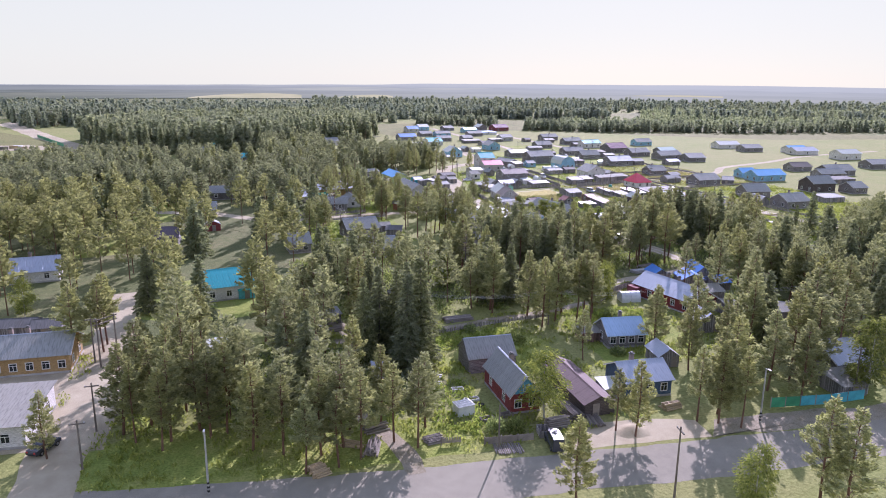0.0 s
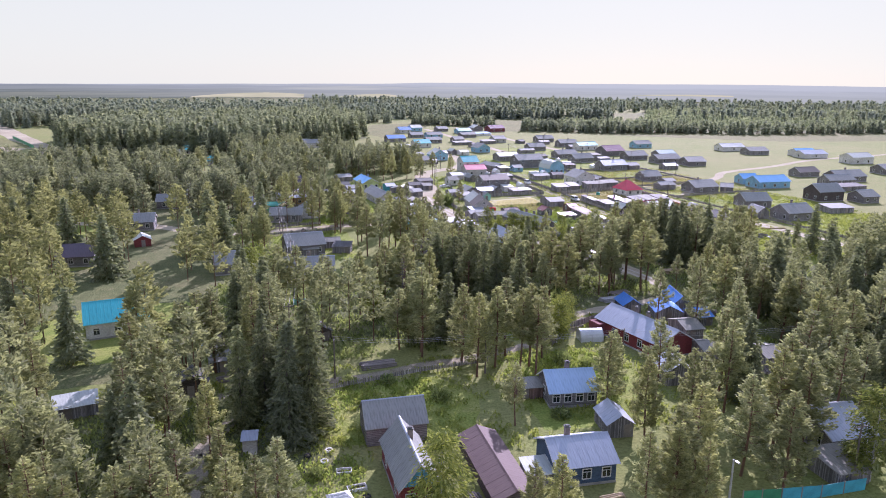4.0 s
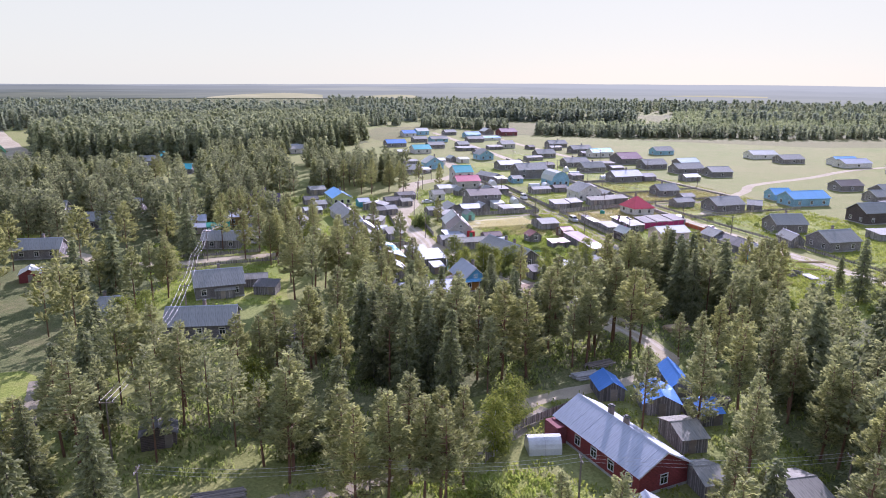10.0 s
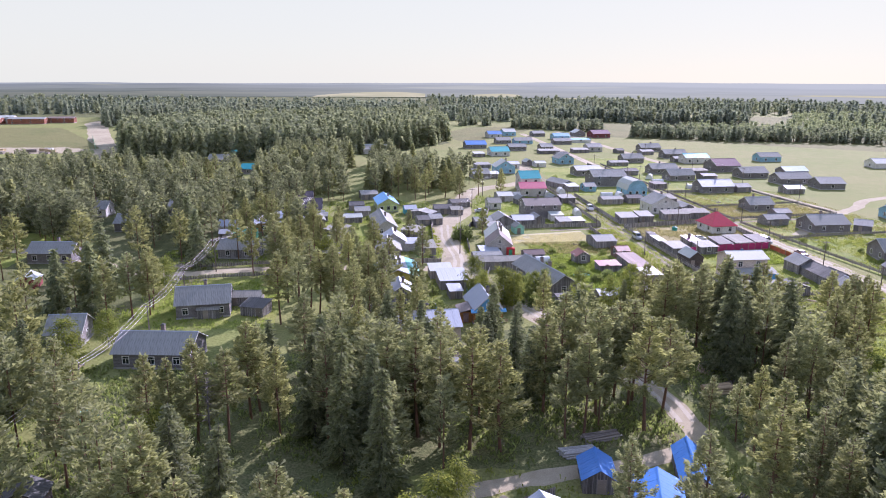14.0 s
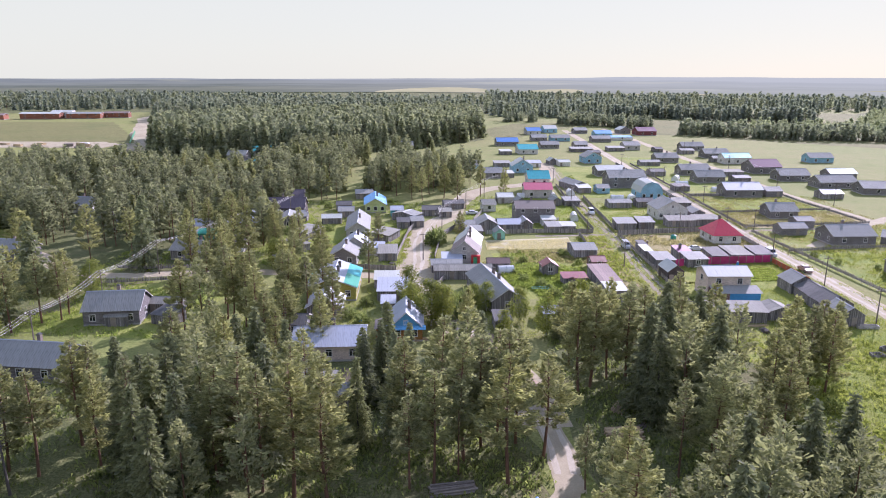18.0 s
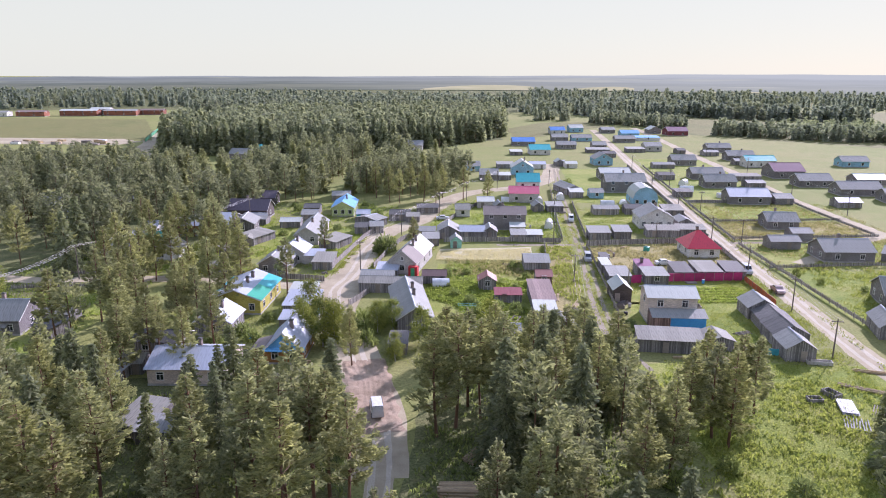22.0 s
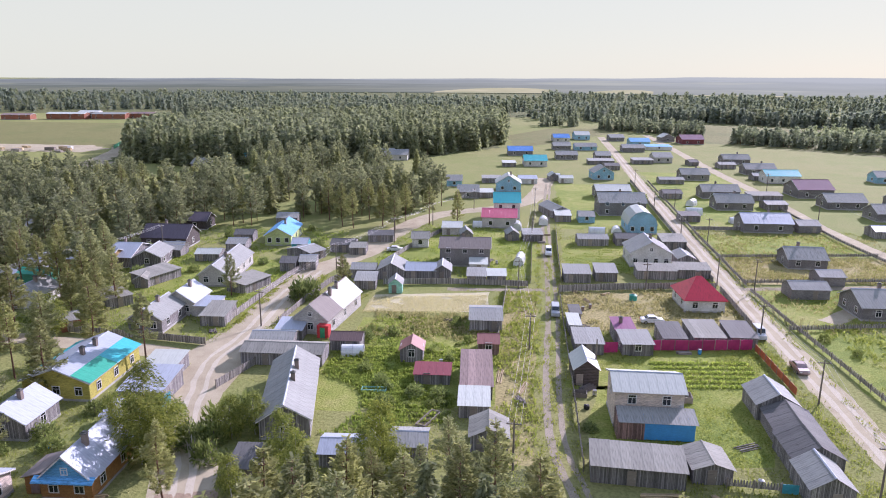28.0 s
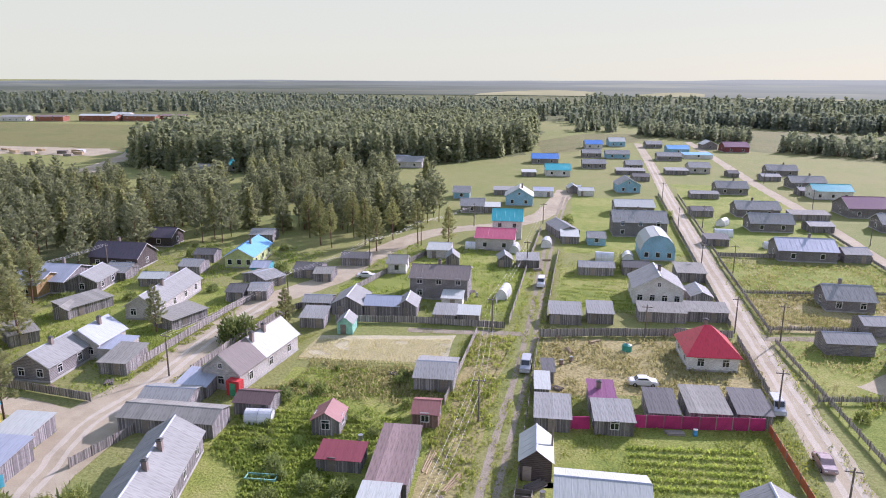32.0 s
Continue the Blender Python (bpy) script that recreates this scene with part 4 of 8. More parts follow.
house(166.7, 330.7, 6, 8.0, 5.0, 2.3,'x',0.8,'plank','slate')
house(175.7, 332.3, 4, 5.8, 5.0, 2.4,'x',1.0,'plank','tar')
house(187.4, 330.0, 4, 6.2, 6.0, 2.6,'mono',0.8,'plank','board')
house(186.9, 312.4, 4, 4.0, 7.0, 2.8,'y',1.0,'plank','slate')
house(160.8, 296.2, 4, 5.8, 5.0, 2.4,'mono',0.8,'plank','slate')
house(167.2, 298.0, 4, 4.7, 5.0, 2.4,'mono',0.8,'plank','slate')
house(140.9, 350.4, 1, 10.0, 8.0, 3.4, 'x', 1.8, 'pearl', 'pink', 2, 0)
house(142.4, 364.4, 4, 8.1, 9.0, 5.4, 'x', 2.4, 'white', 'teal', 2, 0)
house(140.9, 415.5, 4, 9.4, 9.0, 3.6, 'y', 2.8, 'skyblue', 'pale', 2, 1)
house(148.0, 435.1, 6, 7.5, 7.0, 2.6,'x',1.0,'white','metal',0,0)
house(134.8, 307.6, 4, 11.8, 9.0, 4.6, 'x', 1.6, 'log', 'brown', 3, 1)
house(138.6, 300.4, 4, 4.1, 4.0, 2.4, 'mono', 0.5, 'white', 'pale')
house(113.3, 292.9, 6, 5.4, 5.0, 2.4,'x',0.8,'plank','slate')
house(115.7, 284.6, 6, 4.4, 5.0, 2.3,'mono',0.6,'plank','slate')
house(119.6, 294.1, 5, 6.0, 8.0, 2.5,'y',1.8,'plank','slate')
house(126.2, 294.2, 4, 6.8, 6.0, 2.4,'x',1.2,'plank','metal')
house(130.9, 294.6, 6, 3.9, 6.0, 2.4,'y',1.4,'plank','slate')
house(122.6, 282.4, 7, 2.8, 4.0, 2.4,'y',1.2,'mint','slate')
house(138.9, 291.7, 4, 4.1, 5.0, 2.2,'mono',0.5,'plank','slate')
house(143.2, 292.1, 4, 4.1, 4.0, 2.2,'mono',0.5,'plank','pale')
house(102.7, 314.8, 3, 6.0, 6.0, 2.4,'x',1.0,'plank','tar')
house(107.0, 313.1, 7, 4.0, 6.0, 2.2,'x',0.8,'plank','board')
house(109.7, 327.3, 10, 6.8, 6.0, 2.2,'x',0.8,'plank','tar')
house(121.4, 322.7, 7, 4.2, 6.0, 2.6,'x',1.2,'white','board',1,0)
house(128.0, 339.3, 4, 5.6, 8.0, 2.6,'x',1.0,'pearl','pale')
house(83.5, 323.2, 7, 6.8, 14.0, 3.0, 'y', 1.9, 'lime', 'azure', 3, 1)
house(91.5, 313.7, 8, 4.0, 5.0, 2.4,'x',1.0,'teal','metal')
house(56.0, 313.4, 3, 12.0, 8.4, 3.0, 'x', 2.6, 'darklog', 'purple', 3, 1)
house(60.6, 306.4, 4, 5.7, 4.0, 2.2, 'x', 0.8, 'plank', 'slate')
house(53.3, 295.8, 4, 9.1, 12.0, 2.8,'x',2.0,'plank','metal',1,1)
house(60.7, 296.0, 10, 6.5, 9.0, 2.6,'y',1.6,'plank','slate',1,0)
house(82.4, 289.0, 6, 6.2, 19.0, 2.8, 'y', 2.0, 'pearl', 'slate', 2, 1)
house(69.0, 282.3, 71, 9.3, 5.0, 2.3,'mono',0.6,'plank','board')
house(91.2, 280.0, 72, 8.2, 5.0, 2.3,'mono',0.6,'plank','board')
house(94.8, 296.0, 7, 3.6, 6.0, 2.4,'x',0.9,'plank','tar')
house(98.7, 297.8, 11, 3.8, 6.0, 2.4,'x',0.9,'plank','slate')
house(95.3, 306.3, 63, 5.3, 8.0, 2.4,'x',0.9,'plank','slate')
house(62.2, 303.6, 4, 4.9, 5.0, 2.2,'x',0.8,'plank','slate')
house(72.6, 301.2, 8, 5.9, 5.0, 2.2,'x',0.8,'plank','pale')
house(75.5, 311.6, 7, 4.9, 6.0, 2.4,'x',1.0,'plank','slate')
house(73.3, 321.6, 7, 5.0, 5.0, 2.4,'x',1.0,'plank','tar')
house(53.6, 334.4, 5, 7.0, 7.0, 2.8, 'x', 1.8, 'darklog', 'purple', 1, 0)
house(77.0, 345.4, 10, 6.3, 7.0, 2.4,'x',1.0,'plank','slate')
house(68.4, 278.2, 12, 2.8, 4.0, 2.2,'y',0.8,'plank','board')
house(69.1, 266.0, 55, 4.7, 6.0, 2.4,'mono',0.6,'plank','board')
house(69.0, 252.3, 43, 3.3, 4.0, 2.3,'mono',0.4,'brick','board')
house(53.2, 264.3, 2, 5.8, 8.0, 2.6,'y',2.0,'white','slate',1,1)
house(36.6, 288.6, 2, 5.0, 7.0, 2.6, 'x', 1.4, 'white', 'metal', 0, 0)
house(78.3, 504.9, 4, 14.5, 12.0, 3.0,'x',2.0,'pale','slate',2,0)
house(5.0, 475.1, 10, 9.6, 12.0, 3.0,'x',2.0,'white','teal',2,0)
house(166.9, 261.2, 5, 3.4, 5.0, 2.8,'mono',0.5,'plank','magenta',0,1)
house(160.5, 255.7, 4, 4.6, 6.0, 2.3,'mono',0.5,'plank','slate')
house(158.6, 263.7, 5, 2.0, 5.0, 2.3,'mono',0.4,'plank','pale')
house(168.3, 255.8, 6, 5.0, 5.0, 2.4,'mono',0.6,'plank','slate',1,0)
house(174.8, 260.1, 5, 3.9, 6.0, 2.3,'mono',0.7,'plank','tar')
house(180.7, 262.0, 5, 5.3, 7.0, 2.2,'mono',0.6,'plank','board')
house(186.6, 262.5, 3, 4.4, 6.5, 2.2,'mono',0.6,'plank','tar')
house(159.1, 269.5, 6, 1.8, 4.0, 2.2,'mono',0.4,'plank','tar')
house(215.3, 316.2, 1, 8.8, 8.0, 2.6,'x',2.0,'log','slate',2,1)
house(207.5, 291.0, 5, 7.7, 5.0, 2.5,'x',1.2,'log','slate')
house(215.6, 301.4, 5, 5.5, 5.0, 2.5,'x',1.0,'log','slate')
house(218.0, 355.9, 3, 13.7, 9.0, 3.0,'x',2.2,'log','metal',2,1)
house(229.8, 356.0, 6, 6.3, 6.0, 2.6,'x',1.2,'log','slate')
house(217.5, 389.4, 5, 12.0, 8.0, 2.8,'x',2.2,'log','slate',2,1)
house(218.4, 411.8, 6, 13.4, 8.0, 2.8,'x',2.0,'log','slate',2,1)
house(218.5, 456.0, 6, 11.5, 8.0, 2.8,'x',2.0,'log','slate',2,1)
house(206.9, 443.2, 6, 10.1, 5.0, 2.2,'x',0.8,'plank','slate')
house(200.9, 408.1, 6, 6.8, 6.0, 2.4,'x',1.0,'plank','tar')
house(199.0, 366.6, 6, 5.9, 5.0, 2.3,'mono',0.4,'plank','tar')
house(241.9, 496.2, 7, 7.9, 6.0, 2.4,'x',0.9,'plank','slate')
house(252.9, 452.7, 6, 13.9, 8.0, 3.4,'x',2.0,'white','teal',3,0)
house(253.0, 420.1, 7, 13.1, 12.0, 3.4,'x',2.8,'log','plum',2,0)
house(251.4, 477.9, 7, 13.6, 8.0, 2.8,'x',2.0,'log','slate',2,1)
house(247.0, 459.4, 9, 7.4, 5.0, 2.4,'x',1.0,'plank','slate')
house(250.5, 514.5, 6, 13.1, 8.0, 2.8,'x',2.0,'log','slate',2,1)
house(233.7, 408.6, 6, 11.9, 5.0, 2.3,'mono',0.6,'plank','board')
house(231.8, 391.2, 7, 7.1, 6.0, 2.3,'x',0.8,'plank','slate')
house(150.8, 491.4, 7, 10.9, 10.0, 3.0,'x',2.2,'white','teal',2,0)
house(142.5, 535.1, 7, 13.2, 10.0, 2.8,'x',2.0,'log','blue',2,0)
house(167.1, 614.6, 9, 10.2, 10.0, 3.0,'x',2.0,'white','blue',2,0)
house(181.3, 631.6, 10, 9.7, 10.0, 3.4,'x',2.0,'skyblue','pale',2,0)
house(166.0, 566.7, 8, 10.0, 8.0, 2.6,'x',1.6,'log','slate',2,0)
house(179.7, 564.9, 7, 12.4, 8.0, 2.6,'x',1.6,'skyblue','slate',2,0)
house(167.1, 520.7, 7, 10.9, 8.0, 2.6,'x',1.6,'plank','slate',2,0)
house(185.8, 521.3, 8, 7.6, 8.0, 2.6,'x',1.6,'log','slate',2,0)
house(183.4, 502.4, 6, 12.8, 6.0, 2.2,'mono',0.6,'plank','slate')
house(179.5, 451.8, 9, 8.7, 9.0, 3.4,'y',2.4,'skyblue','slate',2,0)
house(186.6, 483.4, 8, 6.9, 7.0, 2.4,'x',1.0,'plank','tar')
house(158.7, 444.7, 9, 3.8, 6.0, 2.4,'y',1.4,'plank','pale')
house(163.8, 439.6, 7, 5.6, 6.0, 2.4,'x',0.9,'white','pale')
house(138.4, 486.2, 8, 6.3, 6.0, 2.3,'mono',0.5,'plank','pale')
house(133.2, 434.8, 7, 7.8, 6.0, 2.3,'mono',0.5,'plank','slate')
house(203.6, 626.7, 10, 9.4, 9.0, 2.6,'x',1.6,'log','slate',1,0)
house(214.7, 598.8, 8, 12.0, 9.0, 2.8,'x',1.8,'skyblue','azure',1,0)
house(222.7, 575.7, 7, 15.1, 8.0, 2.4,'mono',0.6,'white','azure',1,0)
house(206.3, 561.7, 7, 12.3, 8.0, 2.6,'x',1.6,'log','slate',1,0)
house(204.3, 507.6, 7, 10.0, 6.0, 2.3,'mono',0.6,'plank','slate')
house(214.8, 515.4, 7, 9.2, 9.0, 3.0,'x',1.8,'pearl','slate',2,0)
house(236.3, 628.6, 10, 8.9, 9.0, 3.0,'y',2.2,'log','pale',1,0)
house(249.0, 614.9, 8, 13.9, 12.0, 3.4,'x',2.4,'maroonwall','plum',2,0)
house(228.0, 504.6, 10, 4.6, 6.0, 2.2,'x',1.0,'plank','tar')
house(118.8, 424.0, 7, 6.0, 8.0, 2.6,'x',1.6,'skyblue','slate',1,0)
house(126.9, 398.6, 6, 7.5, 8.0, 2.6,'x',1.8,'plank','slate',1,0)
house(133.1, 399.9, 7, 5.7, 6.0, 2.3,'mono',0.5,'plank','pale')
house(157.6, 370.3, -69, 12.5, 6.0, 2.6,'x',1.4,'plank','slate')
house(145.2, 333.1, 11, 3.3, 5.0, 2.3,'y',1.2,'plank','slate')
house(150.7, 333.6, 7, 5.3, 5.0, 2.3,'mono',0.6,'plank','slate')
house(132.7, 331.3, 11, 3.2, 5.0, 2.3,'y',1.4,'plank','slate')
house(298.3, 459.2, 5, 12.6, 8.0, 3.0,'x',2.0,'skyblue','slate',2,0)
house(279.2, 402.0, 6, 12.1, 8.0, 2.8,'x',1.8,'log','palegreen',2,0)
house(255.6, 396.6, 4, 12.9, 9.0, 2.8,'x',2.2,'log','slate',2,0)
house(264.2, 377.7, 5, 15.3, 9.0, 2.8,'x',2.2,'log','slate',2,0)
house(249.7, 352.0, 4, 7.9, 6.0, 2.4,'x',1.2,'plank','metal')
house(218.1, 281.3, 4, 11.9, 9.0, 2.8,'x',2.2,'log','slate',2,1)
house(230.5, 280.2, -35, 4.9, 7.0, 2.5,'x',1.4,'log','slate')
house(215.4, 245.8, -9, 9.9, 9.0, 3.0,'x',2.4,'log','slate',2,1)
house(254.5, 297.6, -5, 7.7, 7.0, 2.8,'x',1.8,'skyblue','azure',2,0)
house(255.9, 285.5, -0, 16.0, 9.0, 3.2,'x',2.2,'skyblue','azure',3,0)
house(212.4, 222.4, 1, 10.4, 9.0, 3.0,'x',2.4,'log','slate',2,1)
house(254.2, 252.3, -2, 11.2, 9.0, 4.0,'x',2.6,'darklog','slate',2,0)
house(266.3, 244.8, -1, 7.4, 8.0, 2.8,'x',2.0,'log','slate',2,0)
house(307.4, 294.9, -2, 15.9, 10.0, 2.8,'x',2.4,'log','slate',2,1)
house(300.8, 313.1, -1, 11.3, 8.0, 2.6,'x',2.0,'log','brown',1,0)
house(374.2, 353.0, -1, 14.6, 10.0, 4.0,'x',2.0,'white','pale',2,0)
house(369.7, 383.0, -1, 16.9, 10.0, 2.8,'x',2.0,'white','metal',1,0)
house(285.6, 270.9, -2, 13.2, 6.0, 2.3,'mono',0.6,'plank','tar')
house(238.1, 229.4, -4, 9.6, 6.0, 2.3,'mono',0.6,'plank','slate')
house(353.5, 311.4, -4, 15.8, 10.0, 3.0,'x',2.0,'log','slate',1,0)
house(372.6, 392.5, -3, 13.3, 10.0, 2.8,'x',2.0,'white','azure',1,0)
house(272.1, 363.3, -4, 10.7, 10.0, 2.8,'x',2.0,'log','slate',1,0)
house(347.5, 429.8, -3, 16.4, 10.0, 3,'x',2.0,'white','pale',1,0)
house(348.1, 406.3, -3, 13.6, 10.0, 2.8,'x',2.0,'plank','slate',1,0)
house(293.9, 285.9, -4, 13.6, 8.0, 2.6,'x',2.0,'plank','slate',1,0)
house(31.0, 111.5, -6, 1.7, 1.8, 2.4, 'mono', 0.3, 'pale', 'metal')
house(23.3, 131.4, 2, 4.2, 4.0, 2.6, 'y', 1.3, 'darklog', 'tar')
house(8.0, 128.6, 12, 5.4, 3.6, 2.0, 'mono', 0.5, 'plank', 'pale')
house(22.0, 156.9, 4, 1.5, 1.5, 2.5, 'mono', 0.3, 'mint', 'tar')
house(27.3, 139.5, 8, 4.0, 3.2, 2.2, 'mono', 0.5, 'plank', 'slate')
house(43.6, 148.7, 6, 4.2, 3.4, 2.3, 'y', 1.2, 'darklog', 'tar')
house(5.0, 233.4, 10, 4.2, 5.0, 2.3, 'y', 1.2, 'red', 'pale')
house(93.3, 180.0, 3, 4.6, 3.6, 2.2, 'mono', 0.5, 'plank', 'slate')
house(102.7, 184.3, 5, 4.0, 3.6, 2.2, 'mono', 0.5, 'plank', 'board')
house(63.1, 96.0, -4, 3.0, 3.2, 2.0, 'mono', 0.4, 'plank', 'pale')

# ---- trees ----


def quads_mesh(name, centres, ux, uy, mat, k=4):
    """Many small leaf-shaped pieces at once: a kite at each centre, spanned by ux and uy."""
    n = len(centres)
    co = np.empty((n, k, 3), dtype=np.float32)
    co[:, 0], co[:, 1], co[:, 2] = centres - ux, centres - uy * 0.8 + ux * (0.15 if k == 4 else 0.6), centres + (ux if k == 4 else uy * 0.9 + ux * 0.8)
    if k == 4:
        co[:, 3] = centres + uy * 0.8 + ux * 0.15
    me = bpy.data.meshes.new(name)
    me.vertices.add(k * n)
    me.vertices.foreach_set("co", co.ravel())
    me.loops.add(k * n)
    me.loops.foreach_set("vertex_index", np.arange(k * n, dtype=np.int32))
    me.polygons.add(n)
    me.polygons.foreach_set("loop_start", np.arange(0, k * n, k, dtype=np.int32))
    me.materials.append(MATS[mat])
    me.update(calc_edges=True)
    me.validate()
    return me


def spread(rs, n):
    a = rs.normal(size=(n, 3))
    return a / np.linalg.norm(a, axis=1)[:, None]


def tuft_frame(rs, d, size, flat):
    """Two spanning vectors for pieces that point along d, with some scatter."""
    n = len(d)
    a = d + spread(rs, n) * flat
    a /= np.linalg.norm(a, axis=1)[:, None]
    b = np.cross(a, spread(rs, n))
    b /= np.linalg.norm(b, axis=1)[:, None] + 1e-6
    s = size * rs.uniform(0.6, 1.4, size=(n, 1))
    return a * s, b * s * 0.36


def conifer_points(rs, kind, per, gap):
    """Tuft centres and directions of a tree 1 high: whorls of branches on a stem."""
    cs, ds, limbs = [], [], []
    if kind == "pine":
        low, rmax = rs.uniform(0.16, 0.42), rs.uniform(0.15, 0.195)
    else:
        low, rmax = 0.06, rs.uniform(0.12, 0.16)
    z = low
    while z < 0.985:
        u = (z - low) / (1 - low)
        if kind == "pine":
            r = rmax * min(1, 0.6 + u * 1.9) * (1 - u) ** 0.76 + 0.012
            nb = 5
        else:
            r = rmax * (1 - u) ** 0.85 + 0.012
            nb = 7
        a0 = rs.uniform(0, 6.28)
        for k in range(nb):
            if kind == "pine" and u < 0.35 and rs.rand() < 0.3:
                continue
            a = a0 + 6.28 * k / nb + rs.uniform(-0.35, 0.35)
            ln = r * (rs.uniform(0.45, 1.25) if kind == "pine" else rs.uniform(0.7, 1.2))
            rise = rs.uniform(0.1, 0.5) * ln if kind == "pine" else rs.uniform(-0.55, -0.1) * ln * (1 - u)
            m = max(2, int(per * ln / rmax))
            t = rs.uniform(0, 1, size=m) ** (0.55 if kind == "pine" else 0.8) * (0.75 if kind == "pine" else 0.9) + (0.3 if kind == "pine" else 0.12)
            dirv = np.array([math.cos(a), math.sin(a), 0])
            side = np.array([-math.sin(a), math.cos(a), 0])
            p = t[:, None] * dirv * ln + rs.normal(size=(m, 1)) * side * ln * 0.16 * t[:, None]
            p[:, 2] = z + t * t * rise + rs.normal(size=m) * (0.014 if kind == "pine" else 0.006)
            cs.append(p)
            d = np.tile(dirv + np.array([0, 0, 0.5 if kind == "pine" else -0.35]), (m, 1))
            ds.append(d)
            limbs.append((z, a, ln * 0.9, rise * 0.8))
        z += gap * rs.uniform(0.8, 1.2) * (1.0 if kind == "pine" else 0.8)
    return np.concatenate(cs), np.concatenate(ds), limbs


def birch_points(rs, clumps, per):
    cs, ds, limbs = [], [], []
    for i in range(clumps):
        u = rs.uniform(0.0, 1)
        z = 0.14 + 0.8 * u
        r = 0.23 * math.sin(math.pi * (0.16 + 0.78 * u)) ** 0.8 * math.sqrt(rs.rand())
        a = rs.uniform(0, 6.28)
        c = np.array([r * math.cos(a), r * math.sin(a), z])
        p = c + rs.normal(size=(per, 3)) * np.array([0.04, 0.04, 0.045])
        cs.append(p)
        ds.append(np.tile(np.array([math.cos(a), math.sin(a), -0.6]), (per, 1)))
        if i % 2 == 0:
            limbs.append((z - r * 0.8, a, r, r * 0.8))
    return np.concatenate(cs), np.concatenate(ds), limbs


TREE_KINDS = {"pine": [], "spruce": [], "birch": [], "bare": []}
NEEDLES = {"pine": "pine_needles", "spruce": "spruce_needles", "birch": "birch_leaves"}
BARK = {"pine": "bark_pine", "spruce": "bark_grey", "birch": "bark_birch", "bare": "bark_grey"}
TREE_WORDS = {"pine": "tall Scots pine with an open grey-green crown", "spruce": "dark conical spruce with drooping branches", "birch": "young birch with a yellowing green crown", "bare": "dead leafless grey tree with bare limbs"}
for kind, count in (("pine", 5), ("spruce", 3), ("birch", 3), ("bare", 1)):
    for v in range(count):
        rs = np.random.RandomState(11 + 7 * v + len(kind))
        H0 = 13.0
        if kind == "birch":
            c, d, limbs = birch_points(rs, 78, 58)
            size = 0.27
        elif kind == "bare":
            c, d, limbs = conifer_points(rs, "pine", 6, 0.05)
        else:
            c, d, limbs = conifer_points(rs, kind, 96 if kind == "pine" else 64, 0.044)
            size = 0.235 if kind == "pine" else 0.22
        bend = rs.uniform(-0.02, 0.02, size=2)
        shapes = []
        n = 6
        for i in range(n):
            z0, z1 = i / n, (i + 1) / n
            r0, r1 = 0.0115 * (1 - z0 * 0.9), 0.0115 * (1 - z1 * 0.9)
            o0, o1 = math.sin(z0 * 3) * bend, math.sin(z1 * 3) * bend
            shapes.append(tube((o0[0] * H0, o0[1] * H0, z0 * H0), (o1[0] * H0, o1[1] * H0, z1 * H0 * 0.99), r0 * H0, r1 * H0, 7, False))
        arms = []
        step = 1 if kind == "bare" else 2
        for z, a, ln, rise in limbs[::step]:
            o = math.sin(z * 3) * bend
            arms.append(tube((o[0] * H0, o[1] * H0, z * H0), ((o[0] + ln * math.cos(a)) * H0, (o[1] + ln * math.sin(a)) * H0, (z + rise) * H0), 0.05, 0.015, 4, False))
        trunk = mesh_of("trunk", *join(*shapes, *arms), BARK[kind], True)
        crown = None
        if kind != "bare":
            c[:, :2] += np.sin(c[:, 2:3] * 3) * bend
            ux, uy = tuft_frame(rs, d, size, 0.7)
            crown = quads_mesh("crown", c * H0, ux, uy, NEEDLES[kind], 3 if kind != "birch" else 4)
        TREE_KINDS[kind].append((trunk, crown))
TREES = []
tree_no = [0]


def tree(kind, x, y, h):
    tree_no[0] += 1
    rng = random.Random(tree_no[0] * 17 + 3)
    trunk, crown = rng.choice(TREE_KINDS[kind])
    root = thing("tree", x, y, rng.uniform(0, 360), TREE_WORDS[kind], "tree", kind + " trees")
    s = h / 13.0
    wide = s * rng.uniform(1.08, 1.42)
    root.scale = (wide, wide, s)
    put("trunk", trunk, root)
    if crown:
        put("crown", crown, root)
    TREES.append((x, y))


tree("pine", -13.1, 98.6, 9)
tree("pine", -3.3, 108.4, 14)
tree("pine", 1.2, 99.0, 13)
tree("pine", 4.7, 101.0, 14)
tree("pine", 0.3, 96.8, 11)
tree("pine", -4.9, 102.6, 13)
tree("pine", 11.2, 93.7, 12)
tree("pine", 19.3, 90.1, 12)
tree("pine", 22.3, 91.4, 13)
tree("pine", 21.0, 86.8, 10)
tree("pine", 31.4, 88.6, 12)
tree("pine", 44.9, 71.4, 11)
tree("pine", 69.3, 62.3, 14)
tree("pine", 70.6, 59.9, 14)
tree("pine", 58.1, 85.5, 9)
tree("pine", 70.5, 84.9, 11)
tree("pine", 73.0, 83.6, 12)
tree("pine", 75.2, 81.7, 11)
tree("pine", 85.5, 98.9, 13)
tree("pine", 97.2, 95.9, 15)
tree("pine", 95.7, 90.7, 14)
tree("pine", 87.1, 90.4, 13)
tree("pine", 88.5, 85.2, 13)
tree("pine", 80.3, 100.5, 12)
tree("pine", 17.0, 112.5, 14)
tree("pine", 20.5, 117.2, 14)
tree("pine", -15.6, 132.2, 13)
tree("pine", -11.6, 138.1, 13)
tree("spruce", 36.8, 118.3, 15)
tree("spruce", -6.2, 154.2, 14)
tree("birch", 50.5, 91.8, 10)
